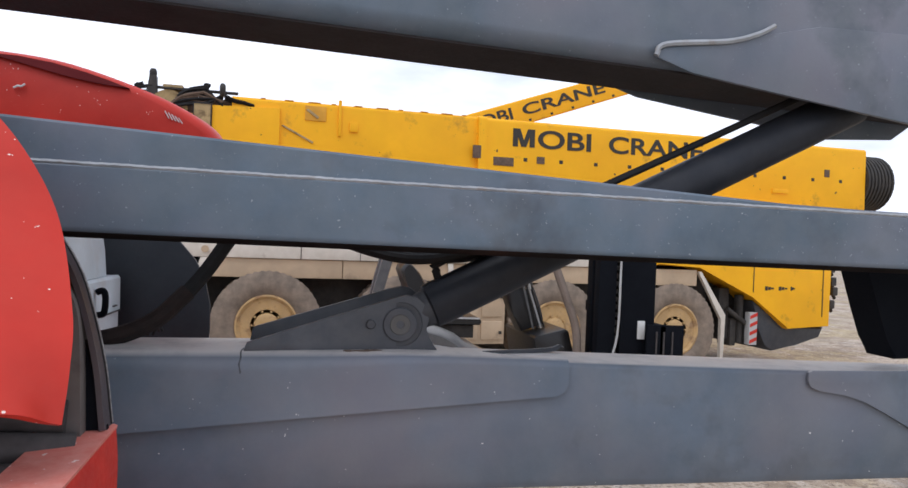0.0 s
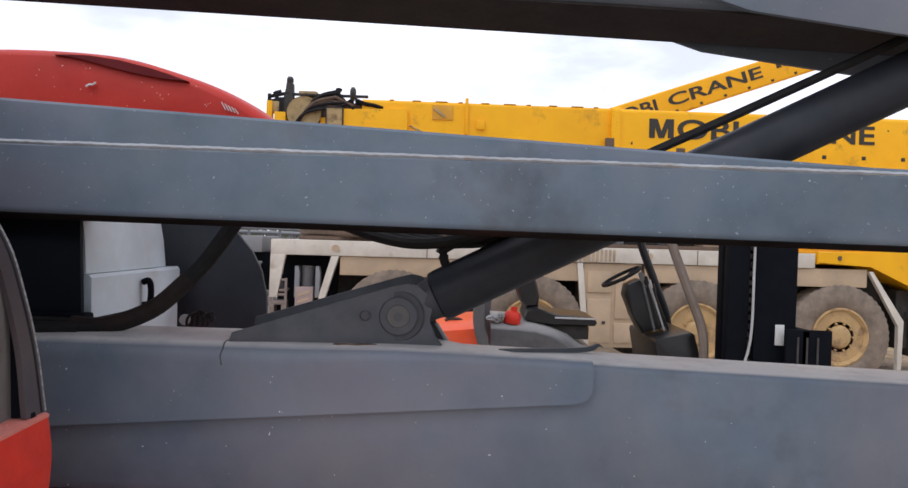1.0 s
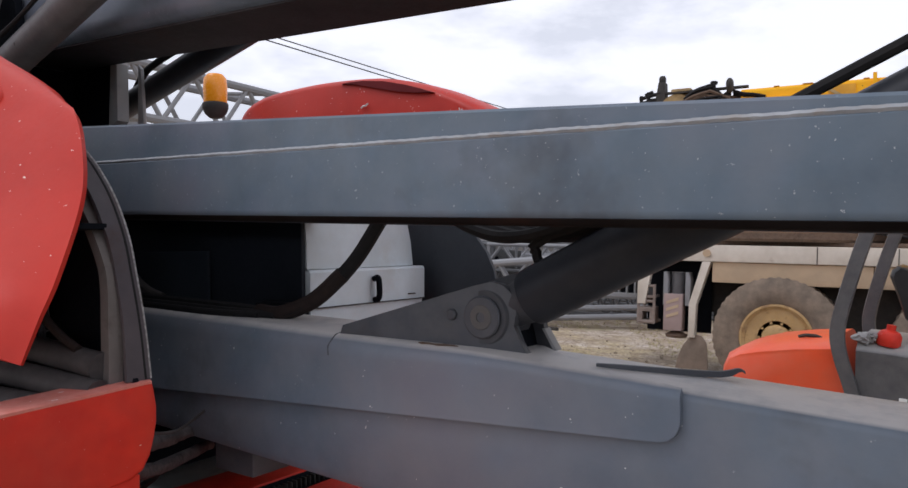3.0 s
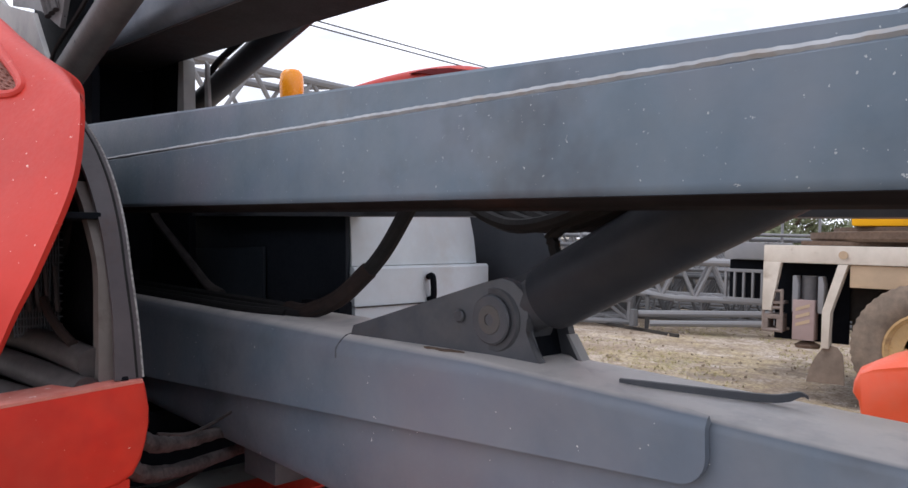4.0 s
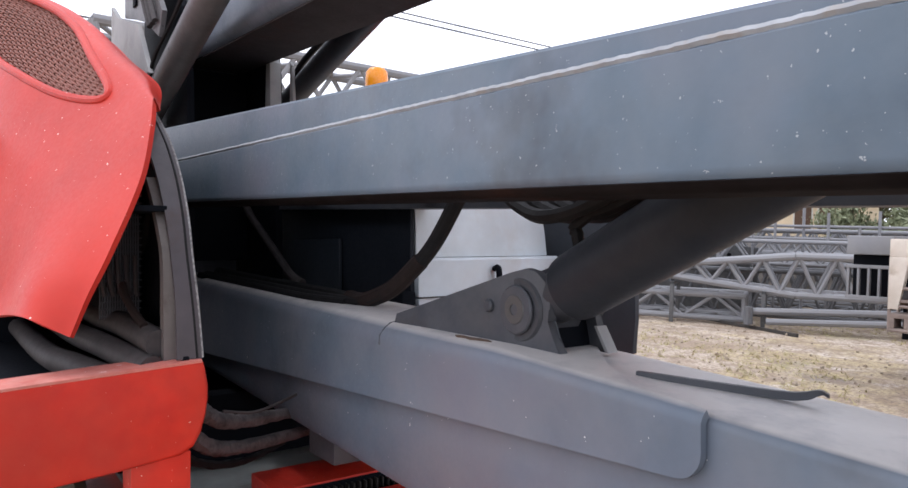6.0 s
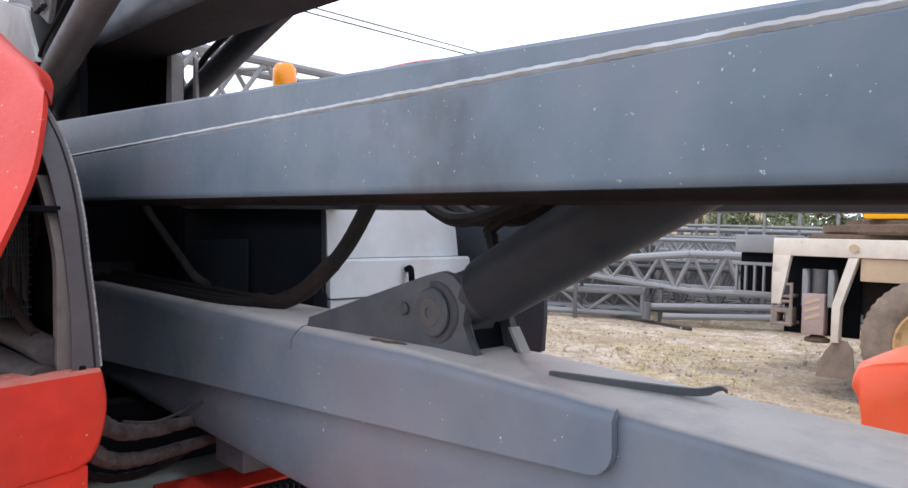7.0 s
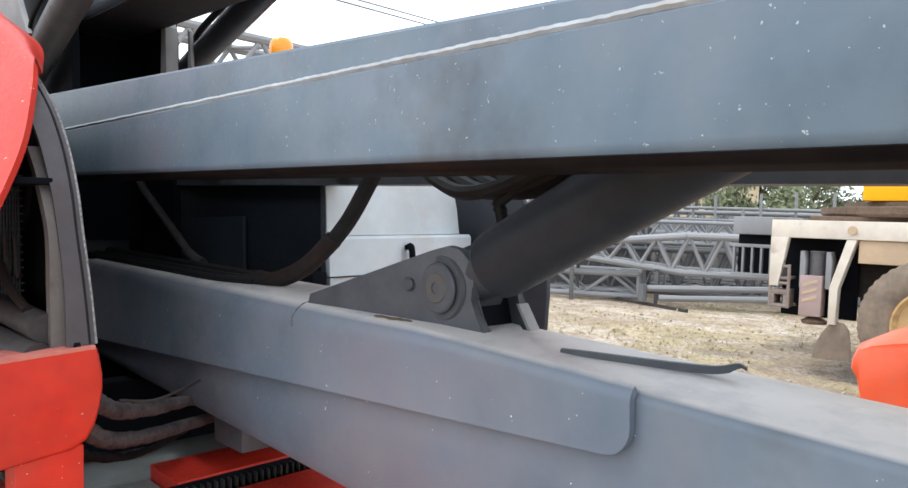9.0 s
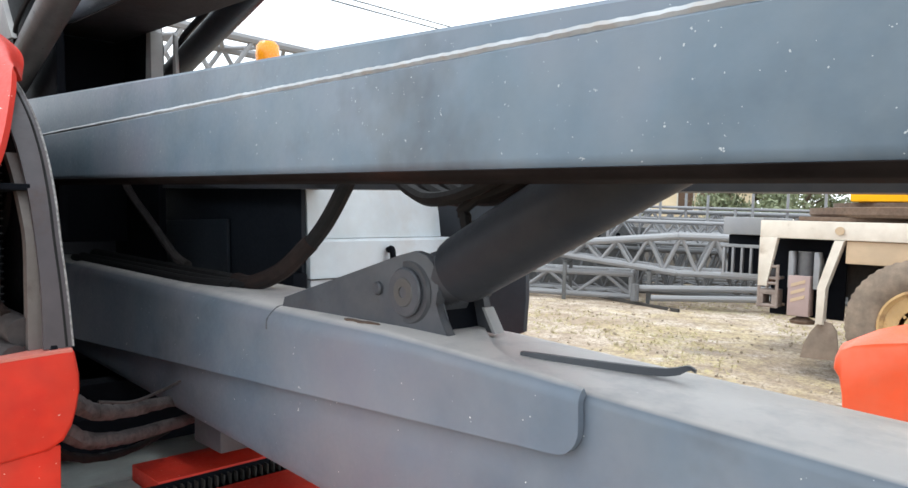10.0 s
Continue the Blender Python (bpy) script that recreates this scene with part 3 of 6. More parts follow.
def on_axis(s, side=0.0, up=0.0):
    return P0 + AX * s + Vector((0, side, 0)) + Vector((-AX.z, 0, AX.x)) * up


bm = B()
tube(bm, [on_axis(s) for s in (0.095, 0.10, 0.115, 0.80, 1.55, 1.56)], [0.054, 0.061, 0.063, 0.063, 0.063, 0.054], 40)
cylinder = lift_part("lift_cylinder", bm, CYL, label="dark grey hydraulic lift cylinder")
bm = B()
tube(bm, [on_axis(s) for s in (0.0, 0.04, 0.08, 0.10)], [0.042, 0.046, 0.05, 0.054], 24)
lathe(bm, [(0.0, -0.055), (0.058, -0.055), (0.062, -0.05), (0.062, 0.05), (0.058, 0.055), (0.0, 0.055)], pose(P0.x, P0.y, P0.z, 90, 0, 0), 28)
lift_part("cylinder_eye", bm, STEEL_DARK, cylinder)
bm = B()
tube(bm, [on_axis(s) for s in (1.55, 1.9)], 0.042, 24)
lift_part("piston_rod", bm, PIN_STEEL, cylinder)
bm = B()
tube(bm, smooth_path([on_axis(0.15, -0.005, 0.052), on_axis(0.155, -0.005, 0.082), on_axis(0.19, -0.005, 0.100), on_axis(0.6, -0.015, 0.100), on_axis(1.0, -0.015, 0.094), on_axis(1.4, -0.015, 0.09)], 5), 0.011, 8)
lift_part("pressure_pipe", bm, RUBBER, cylinder, "black hydraulic pipe along the barrel")

# second pair of cylinders at the turret
bm = B()
tube(bm, [(-2.35, -0.2, 2.20), (-0.75, -0.2, 2.613)], 0.056, 28)
lift_part("boom_cylinder", bm, CYL_DUSTY, label="dusty grey boom cylinder")
bm = B()
tube(bm, [(-2.25, 0.383, 2.279), (-0.95, 0.262, 2.459)], 0.050, 28)
strut = lift_part("boom_cylinder", bm, CYL, label="dark grey boom cylinder")
bm = B()
tube(bm, smooth_path([(-2.02, 0.345, 2.345), (-1.96, 0.34, 2.385), (-1.86, 0.335, 2.425), (-1.5, 0.31, 2.475), (-1.25, 0.285, 2.51)], 5), 0.014, 8)
lift_part("pressure_pipe", bm, RUBBER, strut)

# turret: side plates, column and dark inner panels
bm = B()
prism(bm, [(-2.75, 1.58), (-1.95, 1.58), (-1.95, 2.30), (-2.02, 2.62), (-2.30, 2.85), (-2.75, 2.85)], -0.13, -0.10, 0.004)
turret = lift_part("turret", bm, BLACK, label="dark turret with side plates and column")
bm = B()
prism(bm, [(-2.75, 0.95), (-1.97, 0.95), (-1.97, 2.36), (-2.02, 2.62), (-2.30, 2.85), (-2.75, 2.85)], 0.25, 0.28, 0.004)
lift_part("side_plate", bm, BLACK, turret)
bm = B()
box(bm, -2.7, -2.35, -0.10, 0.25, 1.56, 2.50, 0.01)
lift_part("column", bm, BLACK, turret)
bm = B()
box(bm, -2.56, -2.50, -0.462, 0.246, 0.90, 1.98, 0.006)
lift_part("back_panel", bm, material("mauve_grey_panel", (0.085, 0.085, 0.098), 0.5, scale=4, mottle=0.6, dust=(0.13, 0.125, 0.14), dust_amount=0.4), turret, "dusty blue-grey panel behind the arm foot")
bm = B()
prism(bm, [(-1.97, 2.16), (-1.90, 2.18), (-1.905, 2.41), (-1.95, 2.46)], 0.20, 0.25, 0.004)
lift_part("plate_edge", bm, GREY_DUSTY, turret, "pale worn plate edge")
bm = B()
prism(bm, [(-1.90, 2.16), (-1.855, 2.16), (-1.875, 2.40), (-1.895, 2.42)], 0.285, 0.30, 0.003)
lift_part("plate_edge", bm, GREY_DUSTY, turret)
bm = B()
prism(bm, [(-2.78, 2.80), (-2.62, 2.70), (-2.17, 2.56), (-1.95, 2.31), (-2.40, 2.36), (-2.78, 2.52)], -0.275, -0.255, 0.004)
lift_part("guard_plate", bm, GREY_DUSTY, turret, "dusty grey guard plate")
bm = B()
prism(bm, [(-2.66, 2.72), (-2.45, 2.66), (-2.20, 2.58), (-1.96, 2.46), (-1.9, 2.55), (-2.05, 2.70), (-2.10, 2.95), (-2.66, 3.05)], -0.235, -0.215, 0.004)
lift_part("boom_yoke", bm, CYL_DUSTY, turret, "dusty grey yoke plate")
# black boxes on the yoke plate, drawn for the shade in its gaps
pieces_yoke = ((-2.60, -2.46, 2.80, 2.90), (-2.42, -2.36, 2.70, 2.86), (-2.30, -2.16, 2.72, 2.78))
for x0, x1, z0, z1 in pieces_yoke:
    bm = B()
    box(bm, x0, x1, -0.245, -0.236, z0, z1, 0.003)
    lift_part("yoke_slot", bm, BLACK, turret)
bm = B()
tube(bm, smooth_path([(-1.38, -0.26, 2.52), (-1.62, -0.26, 2.44), (-1.92, -0.262, 2.36), (-2.02, -0.25, 2.30)], 6), 0.008, 6)
lift_part("cable", bm, RUBBER, turret)
for k in range(3):
    bm = B()
    tube(bm, smooth_path([(-2.25 + 0.06 * k, -0.25, 2.98), (-2.20 + 0.05 * k, -0.265, 2.80), (-2.13 + 0.05 * k, -0.26, 2.66), (-2.05 + 0.05 * k, -0.25, 2.52)], 6), 0.012, 8)
    lift_part("hose", bm, HOSE_GREY, turret)

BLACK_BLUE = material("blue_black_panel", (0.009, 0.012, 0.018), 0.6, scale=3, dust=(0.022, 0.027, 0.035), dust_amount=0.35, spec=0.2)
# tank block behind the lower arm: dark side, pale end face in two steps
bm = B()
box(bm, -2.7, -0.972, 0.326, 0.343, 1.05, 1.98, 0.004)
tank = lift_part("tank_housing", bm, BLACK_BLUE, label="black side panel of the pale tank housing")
bm = B()
prism(bm, [(-2.4, 1.02), (-0.965, 1.02), (-0.955, 1.45), (-2.4, 1.45)], 0.349, 0.955, 0.006)
lift_part("tank_foot", bm, SKIN_WHITE, tank)
bm = B()
prism(bm, [(-2.4, 1.453), (-0.952, 1.453), (-0.95, 1.572), (-0.958, 1.582), (-2.4, 1.582)], 0.345, 0.968, 0.006)
lift_part("tank_body", bm, SKIN_WHITE, tank, "pale grey painted tank end")
bm = B()
loft(bm, [[(x, y, z) for x, y in ((-2.3, 0.347), (xe, 0.347), (xe + 0.004, 0.5), (xe - 0.006, yc - 0.10), (xe - 0.03, yc - 0.02), (xe - 0.08, yc), (-2.3, yc + 0.01))] for xe, z, yc in ((-0.968, 1.584, 0.970), (-0.970, 1.68, 0.960), (-0.978, 1.78, 0.942), (-0.995, 1.85, 0.90), (-1.03, 1.91, 0.83), (-1.08, 1.95, 0.75))])
lift_part("tank_top", bm, SKIN_WHITE, tank, "pale grey rounded tank cover")
bm = B()
tube(bm, smooth_path([(-0.945, 0.655, 1.54), (-0.925, 0.655, 1.545), (-0.918, 0.655, 1.52), (-0.925, 0.66, 1.47), (-0.948, 0.66, 1.462)], 5), 0.011, 8)
lift_part("latch", bm, BLACK, tank, "black rubber latch")
bm = B()
box(bm, -0.953, -0.944, 0.86, 0.90, 1.47, 1.475, 0.001)
box(bm, -0.953, -0.946, 0.35, 0.95, 1.449, 1.4535, 0.001)
lift_part("seam", bm, DARK, tank)
bm = B()
box(bm, -2.6, -1.47, 0.309, 0.322, 1.05, 1.652, 0.003)
lift_part("lower_panel", bm, material("dark_blue_panel", (0.014, 0.020, 0.029), 0.5, scale=3, dust=(0.035, 0.042, 0.052), dust_amount=0.4), tank, "dark blue-black lower panel")
bm = B()
box(bm, -1.15, -0.93, 0.27, 0.323, 1.385, 1.475, 0.01)
lift_part("junction_block", bm, BLACK, tank)


# side covers: a curved end rib and a red shell, near side and far side
PLUM = material("grimy_plum_grey_paint", (0.062, 0.051, 0.057), 0.42, scale=6, mottle=0.7, dust=(0.10, 0.082, 0.082), dust_amount=0.4, stain=(0.05, 0.022, 0.016), stain_scale=5, stain_cut=0.55)
RIB = [(-1.17, 2.052), (-1.056, 2.006), (-0.95, 1.953), (-0.838, 1.883), (-0.768, 1.825), (-0.712, 1.763), (-0.662, 1.68), (-0.637, 1.60), (-0.617, 1.49), (-0.607, 1.372)]


def rib_y(z):
    """The rib's inner edge stands a little nearer the arm at its foot."""
    return -0.458 + 0.015 * min(1.0, max(0.0, (1.62 - z) / 0.24))


def rib(y_out):
    bm = B()
    pts = smooth_path([(x, 0, z) for x, z in RIB], 4)
    rings = []
    for i, p in enumerate(pts):
        d = (pts[min(i + 1, len(pts) - 1)] - pts[max(i - 1, 0)]).normalized()
        nrm = Vector((d.z, 0, -d.x))
        if nrm.x < 0:
            nrm = -nrm
        a, b = p + nrm * 0.004, p - nrm * 0.006
        yo = y_out - 0.020 * min(1.0, max(0.0, (p.z - 1.5) / 0.4))
        yi = rib_y(p.z)
        rings.append([(a.x, yi, a.z), (a.x, yo, a.z), (b.x, yo, b.z), (b.x, yi, b.z)])
    return loft(bm, rings)


cover = lift_part("engine_cover", rib(-0.496), PLUM, label="dark curved end rib of the red engine cover")
bm = B()
tube(bm, smooth_path([(x + 0.002, rib_y(z) + 0.002, z + 0.002) for x, z in RIB], 4), 0.0030, 6)
lift_part("edge_trim", bm, GREY_SPECKLED, cover, "pale worn edge trim")
bm = B()
tube(bm, smooth_path([(x + 0.003, rib_y(z) - 0.010, z + 0.002) for x, z in RIB], 4), 0.003, 6)
lift_part("rubber_seal", bm, RUBBER, cover, "black rubber seal")
bm = B()
run = smooth_path([(-0.655, -0.494, 1.355), (-0.655, -0.494, 1.48), (-0.658, -0.494, 1.585), (-0.675, -0.496, 1.64), (-0.725, -0.500, 1.72), (-0.775, -0.505, 1.785)], 5)
loft(bm, [[p + Vector((0.016, -0.022, 0)), p + Vector((0.016, 0.022, 0)), p + Vector((-0.016, 0.022, 0)), p + Vector((-0.016, -0.022, 0))] for p in run])
lift_part("hinge_post", bm, material("greige_steel_paint", (0.145, 0.126, 0.118), 0.6, spec=0.25, scale=6, mottle=0.7, dust=(0.19, 0.168, 0.152), dust_amount=0.45, stain=(0.07, 0.05, 0.045), stain_scale=7), cover, "grimy grey steel post bent back at the top")
bm = B()
box(bm, -0.80, -0.67, -0.575, -0.50, 1.700, 1.714, 0.003)
lift_part("hinge_bracket", bm, BLACK, cover)
bm = B()
tube(bm, smooth_path([(-0.86, -0.56, 1.53), (-0.82, -0.56, 1.50), (-0.77, -0.55, 1.465), (-0.72, -0.54, 1.44)], 5), 0.010, 8)
lift_part("hose_fitting", bm, RUBBER_BROWN, cover, "small rusty hose end fitting")
bm = B()
for k in range(5):
    tube(bm, smooth_path([(-0.93, -0.60 + 0.02 * k, 1.60), (-0.91, -0.60 + 0.02 * k, 1.55 - 0.01 * k), (-0.93, -0.59 + 0.02 * k, 1.50)], 4), 0.006, 6)
lift_part("wiring", bm, HOSE_GREY, cover, "tangle of thin wires")

# red shell: rows from the crest down, each running back from the free edge
SHELL = [[(-0.88, -0.468, 1.965), (-1.02, -0.44, 2.06), (-1.27, -0.46, 2.175), (-1.52, -0.48, 2.295), (-1.82, -0.54, 2.43), (-2.2, -0.62, 2.56)],
         [(-0.82, -0.497, 1.985), (-1.0, -0.503, 2.072), (-1.25, -0.54, 2.195), (-1.5, -0.57, 2.33), (-1.8, -0.64, 2.47), (-2.2, -0.76, 2.62)],
         [(-0.735, -0.522, 1.90), (-1.03, -0.575, 1.985), (-1.3, -0.65, 2.07), (-1.6, -0.74, 2.185), (-1.9, -0.80, 2.27), (-2.2, -0.84, 2.34)],
         [(-0.66, -0.560, 1.77), (-0.95, -0.64, 1.82), (-1.25, -0.73, 1.87), (-1.55, -0.80, 1.92), (-1.9, -0.85, 1.95), (-2.2, -0.87, 1.97)],
         [(-0.615, -0.630, 1.61), (-0.84, -0.72, 1.64), (-1.2, -0.77, 1.66), (-1.5, -0.83, 1.69), (-1.9, -0.88, 1.70), (-2.2, -0.89, 1.70)],
         [(-0.606, -0.672, 1.52), (-0.77, -0.765, 1.55), (-1.2, -0.80, 1.51), (-1.5, -0.85, 1.52), (-1.9, -0.89, 1.53), (-2.2, -0.90, 1.53)],
         [(-0.608, -0.703, 1.438), (-0.71, -0.785, 1.478), (-1.15, -0.825, 1.447), (-1.5, -0.86, 1.435), (-1.9, -0.89, 1.44), (-2.2, -0.90, 1.44)]]
for row in SHELL:
    (_, ya, za), (xb, yb, zb) = row[-2:]
    row.append((xb - 0.5, yb + (yb - ya) * 0.6, zb + (zb - za) * 0.6))
NU, NV = 24, 18
fine_rows = [smooth_path(row, NU) for row in SHELL]
patch = list(zip(*[smooth_path(col, NV) for col in zip(*fine_rows)]))


def shell_at(u, v):
    """A point of the shell: u columns back from the free edge, v rows down from the inner crest."""
    i, j = u * NU, v * NV
    i0, j0 = min(int(i), len(patch[0]) - 2), min(int(j), len(patch) - 2)
    a, b = i - i0, j - j0
    return (patch[j0][i0] * (1 - a) + patch[j0][i0 + 1] * a) * (1 - b) + (patch[j0 + 1][i0] * (1 - a) + patch[j0 + 1][i0 + 1] * a) * b


def in_grille(u, v, k=0.97):
    """Whether a place of the shell lies in the oval opening of the grille."""
    a = (u - 3.3) / 2.15
    b = (v - 1.55 + 0.20 * a) / 0.46
    return a * a + b * b < k * k


bm = B()
nodes = [[bm.verts.new(p) for p in row] for row in patch]
for j in range(len(nodes) - 1):
    for i in range(len(nodes[0]) - 1):
        if not in_grille((i + 0.5) / NU, (j + 0.5) / NV):
            bm.faces.new((nodes[j][i], nodes[j][i + 1], nodes[j + 1][i + 1], nodes[j + 1][i]))
bmesh.ops.delete(bm, geom=[v for v in bm.verts if not v.link_faces], context="VERTS")
bmesh.ops.recalc_face_normals(bm, faces=bm.faces)
bmesh.ops.solidify(bm, geom=bm.faces, thickness=0.012)
shell = lift_part("cover_shell", bm, RED, cover, "faded red moulded cover with paint chips")


# grille: an oval let into the shell, with a rim and woven wires
def oval_at(a, k=1.0):
    u, v = 3.3 + 2.15 * k * math.cos(a), 1.55 + 0.46 * k * math.sin(a) - 0.20 * k * math.cos(a)
    return shell_at(max(0.02, u), max(0.02, v))


OUT = Vector((0.10, -0.85, 0.35)).normalized()
bm = B()
ringp = [bm.verts.new(oval_at(2 * math.pi * k / 40, 1.06) - OUT * 0.040) for k in range(40)]
inner = [bm.verts.new(oval_at(2 * math.pi * k / 40, 0.55) - OUT * 0.040) for k in range(40)]
mid = bm.verts.new(oval_at(0, 0.0) - OUT * 0.040)
for i in range(40):
    bm.faces.new((ringp[i], ringp[(i + 1) % 40], inner[(i + 1) % 40], inner[i]))
    bm.faces.new((inner[i], inner[(i + 1) % 40], mid))
lift_part("grille_back", bm, MESH, shell, "dark back of the mesh grille")
bm = B()
rim_pts = [oval_at(2 * math.pi * k / 64, 1.02) - OUT * 0.004 for k in range(65)]
tube(bm, rim_pts, 0.014, 10, caps=False)
lift_part("grille_rim", bm, RED, shell)
NW = 15
for k in range(-NW, NW + 1):
    for flat in (0, 1):
        run = []
        for j in range(-30, 31):
            a, b = (j / 30, k / (NW + 0.5)) if flat else (k / (NW + 0.5), j / 30)
            if a * a + b * b < 1.05:
                run.append(shell_at(3.3 + 2.15 * a, 1.55 + 0.46 * b - 0.20 * a) + OUT * (-0.022 + 0.003 * math.cos(math.pi * (j * (NW + 0.5) / 30 + k + flat))))
        if len(run) > 2:
            bm = B()
            tube(bm, run, 0.0034 if flat else 0.0044, 4)
            lift_part("grille_wire", bm, WIRE, shell)

RED_WORN = material("worn_red_edge", (0.62, 0.16, 0.12), 0.6, scale=8, mottle=0.5, dust=(0.70, 0.36, 0.30), dust_amount=0.6, chips=(0.75, 0.6, 0.55), chip_size=40, chip_cut=0.68)
# red bumper plate under the cover: flat top flange, face with rounded lower end, and its foot
bm = B()
face = [(-1.25, 1.318), (-0.80, 1.347), (-0.447, 1.3665), (-0.440, 1.364), (-0.436, 1.345), (-0.431, 1.312), (-0.431, 1.280), (-0.437, 1.243), (-0.447, 1.208), (-0.463, 1.180), (-0.49, 1.165), (-0.62, 1.150), (-1.25, 1.10)]
loft(bm, [[(x, y + dy, z + (dz if z < 1.3 else -dz * 0.5)) for y, z in face] for x, dy, dz in ((-0.668, -0.01, 0.006), (-0.660, 0, 0), (-0.602, 0, 0), (-0.597, -0.003, 0.003), (-0.595, -0.008, 0.008))])
bumper = lift_part("bumper", bm, RED_LOW, label="red steel bumper with worn edge")
bm = B()
loft(bm, [[(x, y, z) for x, z in ((-0.705, z0 - 0.006), (-0.600, z0 - 0.002), (-0.5945, z0 - 0.004), (-0.5935, z0 + 0.002), (-0.600, z0 + 0.0045), (-0.705, z0 + 0.0045))] for y, z0 in ((-1.25, 1.319), (-0.80, 1.348), (-0.46, 1.367), (-0.445, 1.367))])
lift_part("top_flange", bm, RED_WORN, bumper, "worn pale red top flange")
bm = B()
prism(bm, [(-0.70, 0.95), (-0.612, 0.95), (-0.606, 1.17), (-0.70, 1.17)], -0.59, -0.466, 0.006)
lift_part("bumper_foot", bm, RED_LOW, bumper)

# chassis under the arms
bm = B()
box(bm, -3.6, -0.45, -0.75, 1.35, 0.45, 0.86, 0.03)
chassis = lift_part("chassis", bm, RED_LOW, label="red chassis deck")
DECK_GREY = material("dusty_grey_green_plate", (0.30, 0.32, 0.305), 0.7, scale=5, mottle=0.7, dust=(0.30, 0.29, 0.26), dust_amount=0.5, stain=(0.08, 0.08, 0.075), stain_scale=6)
for x0, x1, y0, y1, z1, mt in ((-2.6, -1.172, -0.46, 0.60, 0.880, DECK_GREY), (-1.168, -0.962, -0.14, 0.60, 0.915, RED_LOW), (-1.168, -1.0, -0.46, -0.144, 0.874, DECK_GREY), (-0.996, -0.962, -0.46, -0.144, 0.880, RED_LOW), (-0.888, -0.50, -0.46, 0.60, 0.886, RED_LOW)):
    bm = B()
    box(bm, x0, x1, y0, y1, 0.8635, z1, 0.004)
    lift_part("deck_plate", bm, mt, chassis)
# slot floor and back wall in black: the slot's shade put into colour
bm = B()
box(bm, -0.958, -0.890, -0.46, 0.60, 0.8635, 0.868, 0.002)
box(bm, -0.9615, -0.9585, -0.46, 0.60, 0.8635, 0.9085, 0.0005)
lift_part("deck_slot", bm, BLACK, chassis)
for k in range(50):
    bm = B()
    box(bm, -0.958, -0.935, -0.44 + 0.02 * k, -0.436 + 0.02 * k, 0.8685, 0.898, 0.001)
    lift_part("slot_tooth", bm, DARK, chassis)
# black panels added for the bay's shade; the long wall also blocks light
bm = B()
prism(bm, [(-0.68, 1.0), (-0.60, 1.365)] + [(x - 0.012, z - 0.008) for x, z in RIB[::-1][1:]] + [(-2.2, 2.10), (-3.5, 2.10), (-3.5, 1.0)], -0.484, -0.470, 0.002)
bay = lift_part("bay_wall", bm, BLACK, None, "black wall added to darken the open engine bay")
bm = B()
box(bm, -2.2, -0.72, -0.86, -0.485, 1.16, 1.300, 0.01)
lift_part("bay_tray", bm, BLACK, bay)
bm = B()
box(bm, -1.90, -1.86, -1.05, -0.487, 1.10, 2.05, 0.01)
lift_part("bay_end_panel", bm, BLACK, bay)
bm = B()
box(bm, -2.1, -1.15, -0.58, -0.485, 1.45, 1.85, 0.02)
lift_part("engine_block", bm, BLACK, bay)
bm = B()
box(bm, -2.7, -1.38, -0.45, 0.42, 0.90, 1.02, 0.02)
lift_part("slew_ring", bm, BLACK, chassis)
# black panel added for the shade in the cavity under the arm
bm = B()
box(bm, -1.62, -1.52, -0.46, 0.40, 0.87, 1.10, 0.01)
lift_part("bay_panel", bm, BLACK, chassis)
bm = B()
box(bm, -0.93, -0.76, -0.05, 0.20, 1.02, 1.13, 0.008)
lift_part("stop_block", bm, GREY_GRIMY, chassis)
wheel_m = [pose(x, y, 0.48, 90, 0, 0) for x in (-3.1, -0.9 - 0.45) for y in (-0.75, 1.6)]
prof = [(0.0, -0.10), (0.26, -0.10), (0.28, -0.14), (0.42, -0.16), (0.475, -0.12), (0.48, 0.0), (0.475, 0.12), (0.42, 0.16), (0.28, 0.14), (0.26, 0.10), (0.0, 0.10)]
first = None
for wm in wheel_m:
    if first is None:
        bm = B()
        lathe(bm, prof, Matrix.Identity(4), 36)
        first = part("wheel", bm, TYRE, lift)
        first.matrix_basis = lift.matrix_basis.inverted() @ wm
    else:
        same_part("wheel", first, lift, lift.matrix_basis.inverted() @ wm)

# bundle of hoses in the open bay under the near cover and below the arm
BAY = [((-1.85, -0.56, 1.42), (-1.15, -0.57, 1.43), (-0.90, -0.55, 1.428), (-0.66, -0.52, 1.405), 0.031), ((-1.85, -0.64, 1.385), (-1.15, -0.63, 1.39), (-0.90, -0.60, 1.382), (-0.64, -0.54, 1.352), 0.030),
       ((-1.85, -0.72, 1.35), (-1.1, -0.70, 1.345), (-0.90, -0.66, 1.338), (-0.68, -0.59, 1.318), 0.030), ((-1.4, -0.5, 1.55), (-1.1, -0.50, 1.60), (-0.98, -0.48, 1.65), (-0.92, -0.46, 1.75), 0.022)]
for a, b, c, d, r in BAY:
    bm = B()
    tube(bm, smooth_path([a, b, c, d], 8), r, 12)
    lift_part("hose", bm, HOSE_GREY if r > 0.0255 else RUBBER, cover)


